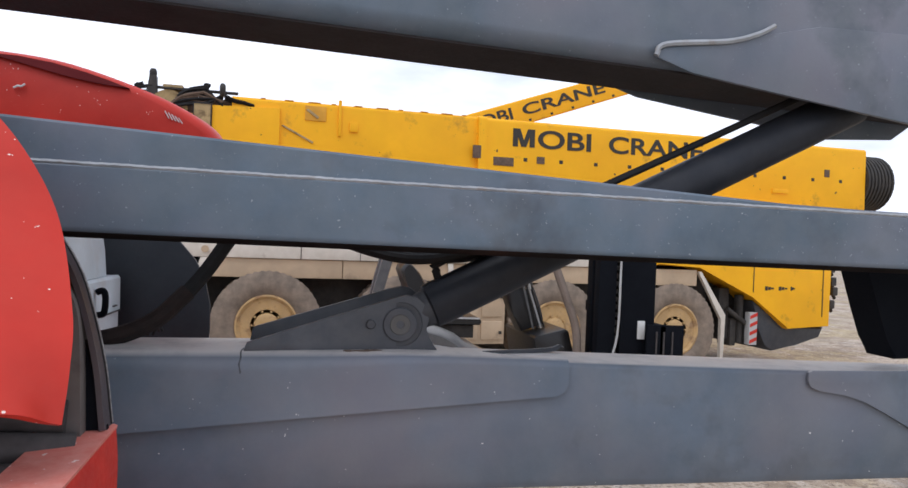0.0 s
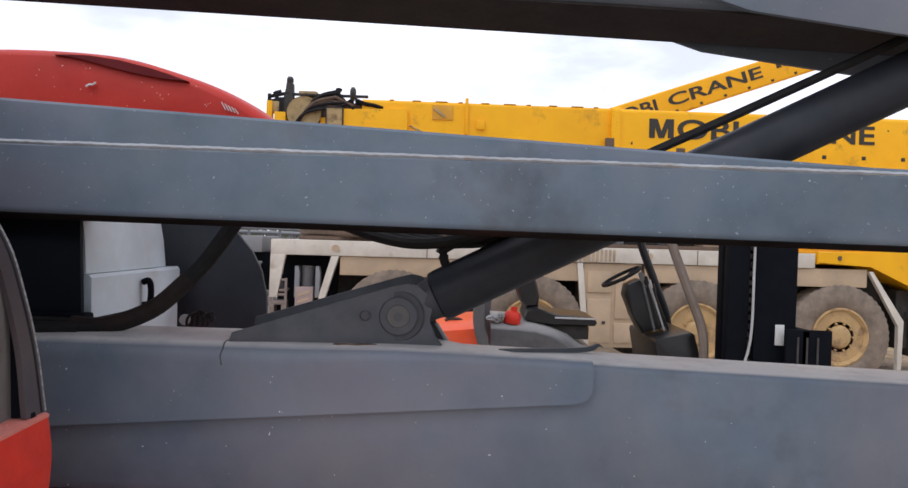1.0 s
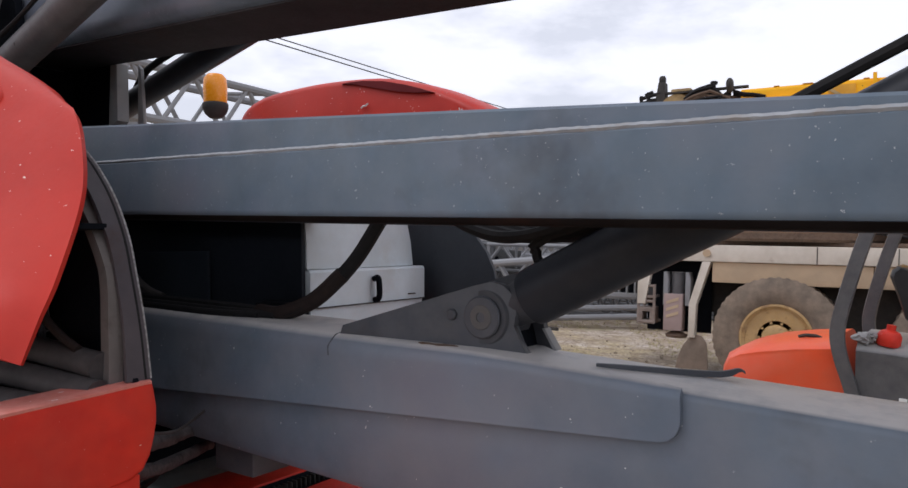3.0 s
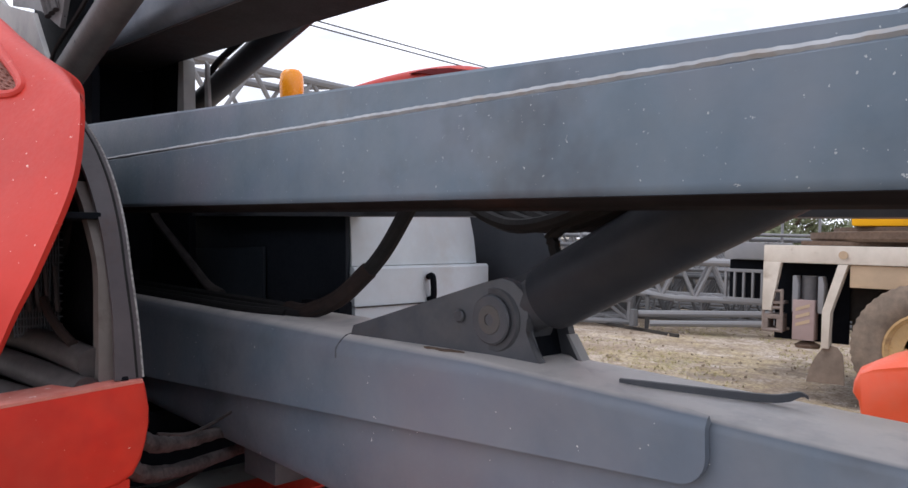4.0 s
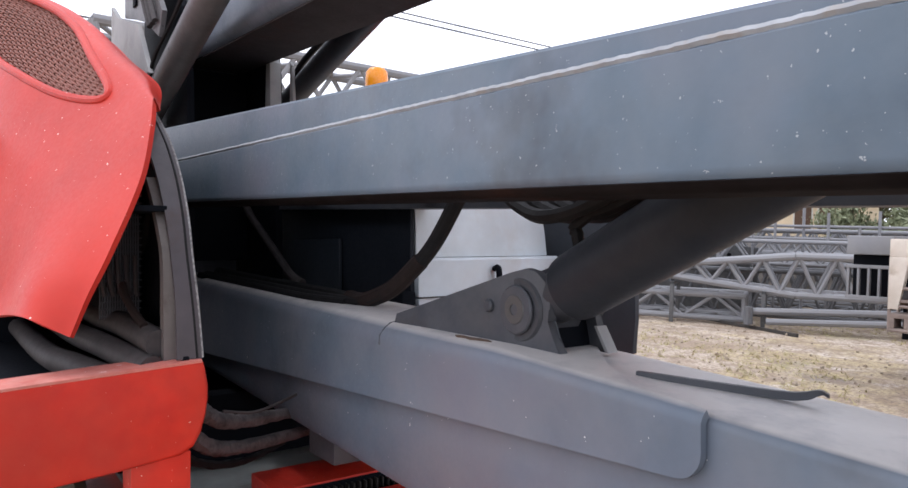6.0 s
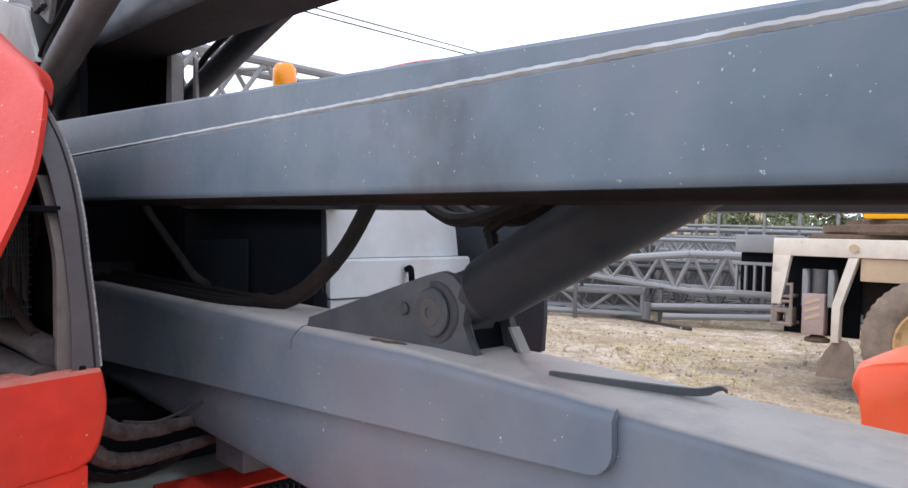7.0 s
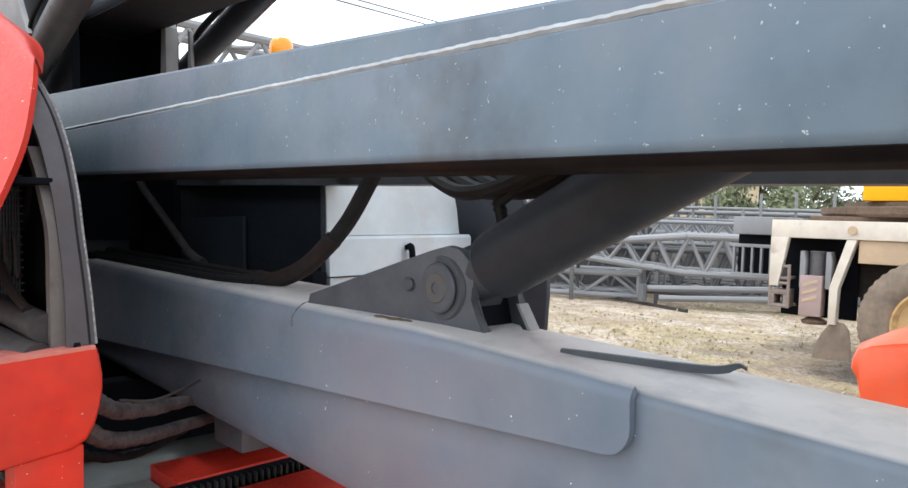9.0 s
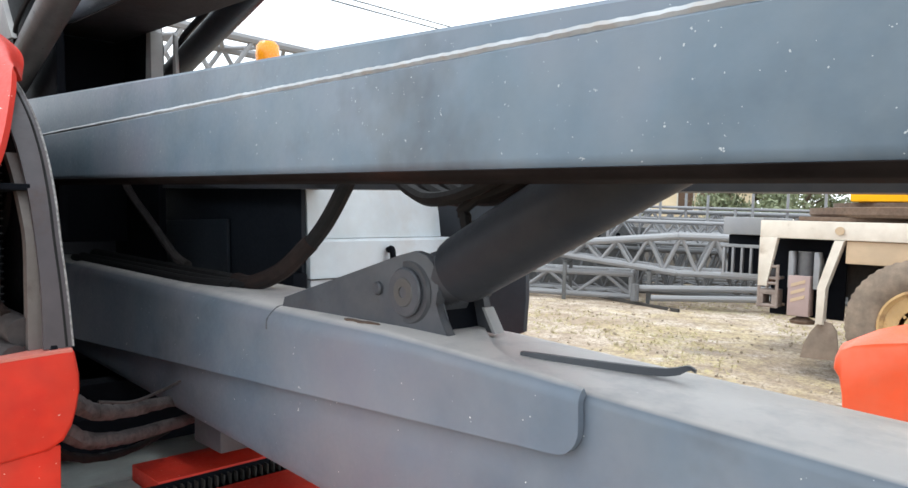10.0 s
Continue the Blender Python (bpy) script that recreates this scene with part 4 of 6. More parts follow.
def crumpled_sleeve(points, r, seed):
    """A fabric hose sleeve: a tube whose skin is creased and dented."""
    rn = random.Random(seed)
    path = [Vector(p) for p in smooth_path(points, 10)]
    rings = []
    for i, p in enumerate(path):
        d = (path[min(i + 1, len(path) - 1)] - path[max(i - 1, 0)]).normalized()
        u = d.cross(Vector((0, 0, 1))).normalized()
        v = d.cross(u)
        swell = r * (1 + rn.uniform(-0.05, 0.05)) * (1 - 0.35 * i / (len(path) - 1))
        rings.append([p + (u * math.cos(q) + v * math.sin(q)) * swell * (1 + rn.uniform(-0.16, 0.16)) for q in (math.tau * s / 14 for s in range(14))])
    return loft(B(), rings)


SLEEVE = material("dusty_hose_sleeve", (0.085, 0.070, 0.070), 0.8, scale=18, mottle=0.9, stain=(0.02, 0.017, 0.018), stain_scale=16, stain_cut=0.48, dust=(0.20, 0.17, 0.165), dust_amount=0.6, bump=0.3)
for k, (r, pts) in enumerate(((0.025, [(-0.70, -0.47, 1.30), (-0.74, -0.42, 1.235), (-0.84, -0.31, 1.165), (-1.02, -0.05, 1.12)]), (0.024, [(-0.73, -0.47, 1.23), (-0.79, -0.41, 1.145), (-0.87, -0.29, 1.085), (-1.10, 0.05, 1.04)]),
                              (0.013, [(-0.80, -0.47, 1.15), (-0.88, -0.38, 1.06), (-1.02, -0.22, 1.00), (-1.25, 0.0, 0.97)]))):
    lift_part("hose_sleeve", crumpled_sleeve(pts, r, 20 + k), SLEEVE if k < 2 else RUBBER, chassis, "dusty crumpled hose sleeve" if k < 2 else "")
bm = B()
tube(bm, smooth_path([(-0.79, -0.34, 1.205), (-0.82, -0.25, 1.185), (-0.88, -0.15, 1.19), (-0.95, -0.05, 1.20)], 5), 0.004, 6)
lift_part("thin_cable", bm, HOSE_GREY, chassis)
bm = B()
box(bm, -1.5, -0.95, -0.58, -0.50, 1.42, 1.82, 0.01)
lift_part("radiator", bm, BLACK, cover, "dark finned radiator")
bm = B()
for k in range(16):
    box(bm, -0.948, -0.942, -0.60 + 0.006 * k, -0.597 + 0.006 * k, 1.44, 1.83)
for k in range(22):
    box(bm, -0.947, -0.940, -0.60, -0.50, 1.445 + 0.018 * k, 1.448 + 0.018 * k)
lift_part("radiator_core", bm, STEEL_DARK, cover)

# far cover: dark lower skirt and red hood
far_cover = None
bm = B()
skirt = [(-0.70, 1.225), (-0.648, 1.245), (-0.638, 1.36), (-0.636, 1.46), (-0.655, 1.56), (-0.69, 1.635), (-0.755, 1.715), (-0.82, 1.80), (-0.9, 1.95), (-1.6, 2.0), (-1.6, 1.25)]
prism(bm, skirt, 1.03, 1.05, 0.004)
far_cover = lift_part("far_cover", bm, SLATE, label="dark lower skirt of the far engine cover")
HOOD = [(-2.26, 2.22), (-2.20, 2.36), (-2.04, 2.42), (-1.73, 2.432), (-1.45, 2.42), (-1.2, 2.39), (-0.98, 2.325), (-0.8, 2.25), (-0.64, 2.15), (-0.60, 2.06), (-0.64, 1.95)]
bm = B()
crest = smooth_path([(x, 0, z) for x, z in HOOD], 4)
rings = []
for y, inset in ((1.02, 0.045), (1.03, 0.02), (1.055, 0.0), (1.15, -0.012), (1.3, 0.0), (1.45, 0.05), (1.58, 0.16), (1.64, 0.32)):
    rings.append([(-1.35 + (p.x + 1.35) * (1 - inset), y, 1.711 + (p.z - 1.7) * (1 - inset)) for p in crest] + [(-0.80 - inset, y, 1.83), (-2.1 + inset, y, 1.80)])
loft(bm, rings)
hood = lift_part("far_hood", bm, RED, far_cover, "faded red rounded engine hood")
# slab on the hood's face, dark red for the shade inside the scoop
bm = B()
prism(bm, [(-1.46, 2.408), (-1.40, 2.407), (-1.32, 2.402), (-1.2, 2.382), (-1.08, 2.350), (-1.0, 2.323), (-0.93, 2.297), (-1.02, 2.307), (-1.12, 2.326), (-1.2, 2.346), (-1.3, 2.374), (-1.38, 2.396)], 1.009, 1.045, 0.002)
lift_part("hood_scoop", bm, material("scoop_shade_red", (0.17, 0.02, 0.022), 0.6, scale=4, spec=0.2), far_cover, "dark red slab on the hood, drawn for its shaded scoop")
bm = B()
tube(bm, smooth_path([(-1.335, 1.012, 2.282), (-1.32, 1.012, 2.290), (-1.31, 1.012, 2.288), (-1.295, 1.012, 2.297)], 3), 0.004, 5)
lift_part("paint_scratch", bm, BAR_WHITE, hood)
bm = B()
for k in range(7):
    tube(bm, [(-0.80 + 0.012 * k, 1.012 + 0.002 * k, 2.215 - 0.006 * k), (-0.785 + 0.012 * k, 1.012 + 0.002 * k, 2.185 - 0.004 * k)], 0.002, 4)
lift_part("paint_scuff", bm, BAR_WHITE, hood)

# beacon
bm = B()
lathe(bm, [(0.0, 0.0), (0.052, 0.0), (0.058, 0.02), (0.06, 0.10), (0.056, 0.145), (0.04, 0.165), (0.0, 0.17)], pose(-2.24, 0.90, 2.385), 24)
beacon = lift_part("beacon", bm, AMBER, label="amber warning beacon")
bm = B()
lathe(bm, [(0.0, -0.055), (0.03, -0.055), (0.052, -0.035), (0.063, -0.01), (0.065, 0.012), (0.061, 0.02), (0.0, 0.02)], pose(-2.24, 0.90, 2.385), 24)
rod(bm, (-2.24, 0.90, 1.9), (-2.24, 0.90, 2.31), 0.018)
lift_part("beacon_foot", bm, DARK, beacon)

# loose fittings by the far tank corner
bm = B()
lathe(bm, [(0.010, 0.0), (0.020, 0.0), (0.020, 0.010), (0.010, 0.010)], pose(-0.905, 0.90, 1.385, 90, 0, 20), 16)
lift_part("hose_union", bm, PALE_STEEL, tank, "pale steel hose union")
for k in range(5):
    bm = B()
    tube(bm, smooth_path([(-0.90 + 0.02 * k, 0.90, 1.36), (-0.885 + 0.02 * k, 0.88, 1.395 + 0.012 * (k % 3)), (-0.86 + 0.016 * k, 0.89, 1.41), (-0.83 + 0.012 * k, 0.88, 1.375)], 4), 0.005, 6)
    lift_part("thin_hose", bm, RUBBER_BROWN if k % 2 else RUBBER, tank)
# hoses over the lower arm
for pts, r, mt in (([(-0.40, 0.15, 1.80), (-0.455, 0.145, 1.725), (-0.535, 0.12, 1.61), (-0.63, 0.075, 1.515), (-0.745, 0.04, 1.470), (-0.95, 0.03, 1.476), (-1.35, 0.03, 1.489), (-2.1, 0.04, 1.515)], 0.021, RUBBER),
                   ([(-0.75, 0.03, 1.464), (-0.93, 0.0, 1.469), (-1.3, -0.005, 1.481), (-2.1, -0.01, 1.506)], 0.016, RUBBER),
                   ([(-0.80, 0.01, 1.462), (-0.97, -0.03, 1.467), (-1.3, -0.035, 1.478), (-2.1, -0.04, 1.503)], 0.014, RUBBER),
                   ([(-0.56, 0.108, 1.582), (-0.64, 0.07, 1.508), (-0.745, 0.04, 1.470), (-0.83, 0.034, 1.472)], 0.0235, RUBBER_BROWN),
                   ([(-2.33, 0.205, 1.95), (-2.29, 0.207, 1.87), (-2.20, 0.212, 1.775), (-2.02, 0.22, 1.665), (-1.85, 0.228, 1.56), (-1.76, 0.235, 1.505), (-1.66, 0.24, 1.476)], 0.017, HOSE_GREY)):
    bm = B()
    tube(bm, smooth_path(pts, 8), r, 10)
    lift_part("hydraulic_hose", bm, mt, lower_arm)
for k in range(4):
    bm = B()
    y, dx = -0.01 + 0.03 * k, 0.035 * k
    tube(bm, smooth_path([(-0.27 + dx, y + 0.10, 1.80), (-0.18 + dx, y + 0.09, 1.735), (-0.07 + dx, y + 0.05, 1.692), (0.04 + dx, y + 0.01, 1.672), (0.15 + dx, y, 1.684), (0.27 + dx, y, 1.73), (0.34 + dx, y, 1.80)], 6), 0.014, 8)
    lift_part("hydraulic_hose", bm, RUBBER, link)

def pieces(name, boxes, mat, parent, m=None, label=""):
    """Small boxes, each a part of its own."""
    for b in boxes:
        bm = B()
        box(bm, *b)
        if m is not None:
            bmesh.ops.transform(bm, matrix=m, verts=bm.verts)
        part(name, bm, mat, parent, label)


# ---------------------------------------------------------------- yellow mobile crane
CRANE_M = Matrix.Translation(CRANE_AT) @ pose(0, 0, 0, 0, 0, CRANE_TURN)
crane = thing("mobile_crane", CRANE_M, "yellow mobile crane on dusty cream carrier, lettered boom laid level", "mobile crane")


def make_tyre(r, w, rim_r, lugs):
    """One closed surface: the tread blocks are raised in the skin."""
    bm = B()
    m = pose(0, 0, 0, -90, 0, 0)
    prof = [(rim_r, 0.10 * w), (rim_r + 0.02, 0.02), (rim_r + 0.10, 0.0), (r - 0.14, 0.0), (r - 0.055, 0.025), (r - 0.02, 0.045), (r - 0.02, 0.05), (r - 0.02, w * 0.48), (r - 0.02, w * 0.52), (r - 0.02, w - 0.05),
            (r - 0.02, w - 0.045), (r - 0.055, w - 0.025), (r - 0.14, w), (rim_r + 0.02, w), (rim_r, w - 0.05)]
    seg = lugs * 4
    rings = []
    for i, (q, h) in enumerate(prof):
        ring = []
        for k in range(seg):
            up = 0.0
            if i in (5, 6, 7):
                up = 0.009 if k % 4 in (0, 1) else 0.0
            elif i in (8, 9, 10):
                up = 0.009 if k % 4 in (2, 3) else 0.0
            elif i in (4, 11):
                up = 0.004 if (k % 4 in (0, 1)) == (i == 4) else 0.0
            a = 2 * math.pi * k / seg
            ring.append(m @ Vector(((q + up) * math.cos(a), (q + up) * math.sin(a), h)))
        rings.append(ring)
    loft(bm, rings + [rings[0]], caps=False)
    bmesh.ops.remove_doubles(bm, verts=bm.verts, dist=1e-5)
    return bm


def make_rim(rim_r, w, mat_holes=10):
    bm = B()
    m = pose(0, 0, 0, -90, 0, 0)
    lathe(bm, [(rim_r + 0.012, 0.045), (rim_r + 0.012, 0.015), (rim_r - 0.01, 0.010), (rim_r - 0.03, 0.03), (rim_r - 0.04, 0.035), (rim_r - 0.045, 0.06), (rim_r - 0.065, 0.065), (rim_r - 0.075, 0.15),
               (0.23, 0.155), (0.215, 0.12), (0.205, 0.055), (0.19, 0.045), (0.15, 0.045), (0.14, 0.02), (0.125, 0.008), (0.06, 0.0), (0.0, 0.0)], m, 40)
    for k in range(mat_holes):
        a = 2 * math.pi * k / mat_holes
        c = Vector((0.172 * math.cos(a), 0.05, 0.172 * math.sin(a)))
        rod(bm, c, c + Vector((0, -0.03, 0)), 0.016, 6)
    return bm


tyre_ob = part("wheel", make_tyre(0.67, 0.38, 0.36, 48), TYRE, crane, "dusty off-road tyre on a pale rim")
tyre_ob.matrix_basis = pose(0, 0, 0.66)
rim_ob = part("rim", make_rim(0.36, 0.38), RIM, tyre_ob, "dusty ochre steel rim")
AXLES = (0.0, 1.68, 3.75, 5.60)
for x in AXLES:
    for y, turn in ((0.0, 0), (2.55, 180)):
        if (x, y) != (0.0, 0.0):
            o = same_part("wheel", tyre_ob, crane, pose(x, y, 0.66, 0, 0, turn))
            same_part("rim", rim_ob, o, Matrix.Identity(4))
    bm = B()
    rod(bm, (x, 0.3, 0.66), (x, 2.3, 0.66), 0.09, 12)
    box(bm, x - 0.18, x + 0.18, 1.05, 1.5, 0.5, 0.86, 0.05)
    part("axle", bm, DARK, crane)

bm = B()
box(bm, -1.40, 9.6, 0.55, 2.0, 0.85, 1.44, 0.02)
part("frame_rail", bm, DARK, crane, "dark chassis frame")
bm = B()
box(bm, -1.45, 6.05, 0.02, 2.53, 1.465, 1.65, 0.012)
deck = part("deck", bm, CREAM, crane, "dusty cream deck edge")
for x in (-0.72, 3.4):
    bm = B()
    lathe(bm, [(0.030, 0.0), (0.042, 0.0), (0.042, 0.012), (0.030, 0.012)], pose(x, 0.02, 1.56, 90, 0, 0), 20)
    part("tie_ring", bm, BEIGE, deck)
pieces("deck_joint", [(x, x + 0.008, 0.014, 0.022, 1.468, 1.648) for x in (0.37 + 0.75 * k for k in range(8))], DARK, deck)
pieces("fender_panel", [(-0.665, 0.90, 0.05, 0.42, 1.235, 1.462, 0.01), (0.908, 2.42, 0.05, 0.42, 1.235, 1.462, 0.01), (3.35, 5.20, 0.05, 0.42, 1.235, 1.462, 0.01), (5.208, 7.0, 0.05, 0.42, 1.235, 1.462, 0.01)],
       BEIGE, crane, None, "dusty beige fender panel")
# rear outrigger arch
bm = B()
prism(bm, [(-1.45, 1.47), (-1.28, 1.47), (-1.36, 1.0), (-1.36, 0.95), (-1.45, 0.95)], 0.02, 0.10, 0.006)
part("arch_post", bm, CREAM, crane)
bm = B()
prism(bm, [(-0.765, 1.463), (-0.675, 1.463), (-0.825, 0.97), (-0.825, 0.60), (-0.895, 0.60), (-0.895, 0.98)], 0.02, 0.14, 0.006)
part("arch_post", bm, CREAM, crane)
# black sheet added for the shade in the outrigger recess
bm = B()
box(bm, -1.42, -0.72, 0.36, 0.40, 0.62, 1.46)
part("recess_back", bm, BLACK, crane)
# dark sheet added behind the wheels, for the shade under the deck
bm = B()
box(bm, -0.72, 7.6, 0.50, 0.54, 0.55, 1.45)
part("inner_panel", bm, DARK, crane)
bm = B()
prism(bm, [(-0.95, 0.50), (-0.89, 0.59), (-0.83, 0.63), (-0.76, 0.62), (-0.71, 0.55), (-0.695, 0.44), (-0.685, 0.24), (-1.03, 0.23), (-1.0, 0.38)], 0.06, 0.085, 0.004)
part("mud_flap", bm, DUSTY_FLAP, crane, "dusty brown rubber mud flap")
for x0, z0, z1 in ((-1.165, 0.66, 1.08),):
    bm = B()
    box(bm, x0, x0 + 0.20, 0.03, 0.20, z0, z1, 0.008)
    jack = part("outrigger_float", bm, material("dusty_pink_plate", (0.36, 0.27, 0.25), 0.8, scale=3), crane, "dusty outrigger plate with hazard stripes")
bm = B()
for k in range(3):
    z = 0.80 + 0.08 * k
    vs = [bm.verts.new(p) for p in ((-1.135, 0.026, z), (-1.005, 0.026, z + 0.05), (-1.005, 0.026, z + 0.085), (-1.135, 0.026, z + 0.035))]
    ws = [bm.verts.new(p) for p in ((-1.135, 0.031, z), (-1.005, 0.031, z + 0.05), (-1.005, 0.031, z + 0.085), (-1.135, 0.031, z + 0.035))]
    bm.faces.new(vs)
    bm.faces.new(ws[::-1])
    for i in range(4):
        bm.faces.new((vs[i], ws[i], ws[(i + 1) % 4], vs[(i + 1) % 4]))
part("hazard_stripe", bm, BEIGE, jack)
bm = B()
rod(bm, (-1.045, 0.17, 0.9), (-1.045, 0.17, 1.33), 0.075, 20)
part("jack_cylinder", bm, FORK_GREY, jack, "grey jack cylinder")
bm = B()
for x in (-1.18, -0.945):
    prism(bm, [(x, 0.95), (x + 0.05, 0.95), (x + 0.055, 1.25), (x + 0.035, 1.33), (x, 1.33)], 0.06, 0.22, 0.006)
part("jack_guide", bm, LATTICE, jack)
bm = B()
lathe(bm, [(0.0, 0.0), (0.11, 0.0), (0.12, 0.03), (0.05, 0.07), (0.0, 0.07)], pose(-1.045, 0.15, 0.575), 16)
part("jack_foot", bm, RUST, jack)
bm = B()
for a, b in (((-1.45, 0.04, 0.74), (-1.26, 0.04, 0.74)), ((-1.45, 0.04, 0.98), (-1.26, 0.04, 0.98)), ((-1.45, 0.04, 1.16), (-1.26, 0.04, 1.16)), ((-1.44, 0.04, 0.72), (-1.44, 0.04, 1.18)), ((-1.27, 0.04, 0.72), (-1.27, 0.04, 1.18)),
             ((-1.45, 0.3, 0.74), (-1.26, 0.3, 0.74)), ((-1.44, 0.3, 0.72), (-1.44, 0.3, 1.18))):
    rod(bm, a, b, 0.016, 8)
for x0, x1, z0, z1 in ((-1.44, -1.27, 0.72, 0.76), (-1.44, -1.27, 0.86, 0.91), (-1.44, -1.395, 0.76, 0.86), (-1.315, -1.27, 0.76, 0.86), (-1.45, -1.26, 1.02, 1.05)):
    box(bm, x0, x1, 0.03, 0.25, z0, z1, 0.006)
tool_rack = part("tool_rack", bm, material("dusty_brown_steel", (0.22, 0.175, 0.15), 0.8, scale=5, mottle=0.7, dust=(0.36, 0.30, 0.26), dust_amount=0.5), crane, "dusty steel tool rack")
bm = B()
lathe(bm, [(0.0, 0.0), (0.05, 0.0), (0.055, 0.02), (0.045, 0.10), (0.02, 0.13), (0.0, 0.13)], pose(-1.355, 0.12, 1.05), 14)
part("rack_canister", bm, FORK_GREY, tool_rack)
bm = B()
tube(bm, smooth_path([(-1.36, 0.06, 1.30), (-1.33, 0.06, 1.22), (-1.37, 0.06, 1.12), (-1.34, 0.06, 1.02)], 5), 0.012, 6)
box(bm, -1.40, -1.31, 0.06, 0.14, 0.98, 1.05, 0.01)
part("chain_hook", bm, RUST, crane)
# rear rack on the carrier's tail
bm = B()
box(bm, -2.21, -1.76, 1.15, 2.3, 1.46, 1.68, 0.02)
DIM_STEEL = material("dim_steel", (0.085, 0.09, 0.095), 0.6, scale=4, mottle=0.5, dust=(0.24, 0.22, 0.2), dust_amount=0.4)
rack = part("tail_box", bm, LATTICE, crane, "grey steel box on the tail")
bm = B()
for x in (-2.20, -2.10, -2.0, -1.90, -1.80):
    box(bm, x, x + 0.025, 1.15, 1.20, 0.97, 1.32, 0.004)
box(bm, -2.21, -1.76, 1.145, 1.20, 1.30, 1.34, 0.006)
box(bm, -2.21, -1.76, 1.145, 1.20, 0.94, 0.98, 0.006)
part("tail_grille", bm, LATTICE, rack)
bm = B()
box(bm, -2.19, -1.60, 1.3, 2.2, 0.94, 1.455, 0.01)
part("tail_core", bm, BLACK, rack)
# tool cabinets amidships
bm = B()
box(bm, 2.46, 3.30, 0.06, 0.5, 0.42, 1.46, 0.01)
cab = part("side_cabinet", bm, BEIGE, crane, "dusty beige tool cabinet")
for x0, x1, z0, z1 in ((2.52, 2.86, 1.10, 1.36), (2.52, 2.86, 0.48, 1.02), (2.92, 3.25, 0.48, 0.72), (2.92, 3.25, 0.78, 1.36)):
    bm = B()
    box(bm, x0, x1, 0.04, 0.07, z0, z1, 0.006)
    d = part("cabinet_door", bm, BEIGE, cab)
    bm = B()
    box(bm, x0 + 0.04, x0 + 0.08, 0.028, 0.045, (z0 + z1) / 2 - 0.02, (z0 + z1) / 2 + 0.02, 0.004)
    part("latch", bm, DARK, d)
bm = B()
prism(bm, [(2.36, 1.46), (2.44, 1.46), (2.56, 0.42), (2.48, 0.42)], 0.02, 0.06, 0.004)
part("strut", bm, CREAM, crane)
pieces("vent_louvre", [(2.2 + 0.06 * k, 2.235 + 0.06 * k, 0.012, 0.03, 1.48, 1.63, 0.003) for k in range(12)], BEIGE, deck)
# front strut, jack and gear
bm = B()
prism(bm, [(7.0, 1.44), (7.08, 1.44), (7.68, 0.82), (7.66, 0.20), (7.58, 0.20), (7.58, 0.76)], 0.02, 0.08, 0.005)
part("strut", bm, CREAM, crane)
bm = B()
box(bm, 7.75, 8.0, 0.25, 0.6, 0.45, 1.2, 0.02)
box(bm, 8.0, 8.15, 0.2, 0.5, 0.35, 0.75, 0.02)
rod(bm, (8.25, 0.25, 0.4), (8.25, 0.25, 1.1), 0.08, 16)
rod(bm, (7.85, 0.15, 0.9), (8.3, 0.15, 0.7), 0.04, 12)
part("outrigger_gear", bm, DARK, crane)
bm = B()
box(bm, 8.32, 8.52, 0.05, 0.16, 0.38, 0.86, 0.01)
marker = part("marker_plate", bm, PALE_STEEL, crane, "red and white striped marker plate")
bm = B()
for k in range(4):
    prism(bm, [(8.33, 0.40 + 0.12 * k), (8.51, 0.45 + 0.12 * k), (8.51, 0.50 + 0.12 * k), (8.33, 0.45 + 0.12 * k)], 0.044, 0.049)
part("stripe", bm, RED_LOW, marker)
# yellow front body and bumper
bm = B()
prism(bm, [(6.08, 1.52), (6.08, 1.675), (7.4, 1.68), (7.6, 2.15), (10.3, 2.15), (10.45, 1.7), (10.43, 0.66), (9.25, 0.62), (8.34, 1.10), (7.02, 1.52)], 0.0, 2.55, 0.02)
cabin = part("cabin", bm, YELLOW, crane, "yellow carrier cabin side")
pieces("panel_joint", [(8.31, 8.325, -0.008, 0.004, 1.16, 1.66), (10.2, 10.22, -0.008, 0.004, 0.8, 1.66)], DARK, cabin)
pieces("lettering_bar", [(x0 + (x1 - x0) * k / 3, x0 + (x1 - x0) * (k + 0.8) / 3, -0.006, 0.002, 1.19 + 0.01 * k, 1.25 - 0.008 * k) for x0, x1 in ((8.62, 8.86), (8.98, 9.22), (9.3, 9.42)) for k in range(3)], LETTER, cabin)
bm = B()
lathe(bm, [(0.0, 0.0), (0.03, 0.0), (0.03, 0.02), (0.0, 0.02)], pose(6.45, 0.0, 1.60, 90, 0, 0), 14)
part("filler_cap", bm, RUST, cabin)
bm = B()
prism(bm, [(8.45, 1.03), (8.9, 0.82), (9.3, 0.60), (10.42, 0.64), (10.3, 0.48), (9.6, 0.36), (9.0, 0.28), (8.8, 0.36), (8.6, 0.62)], 0.1, 2.4, 0.03)
part("front_bumper", bm, STEEL_DARK, crane, "grey front bumper apron")
bm = B()
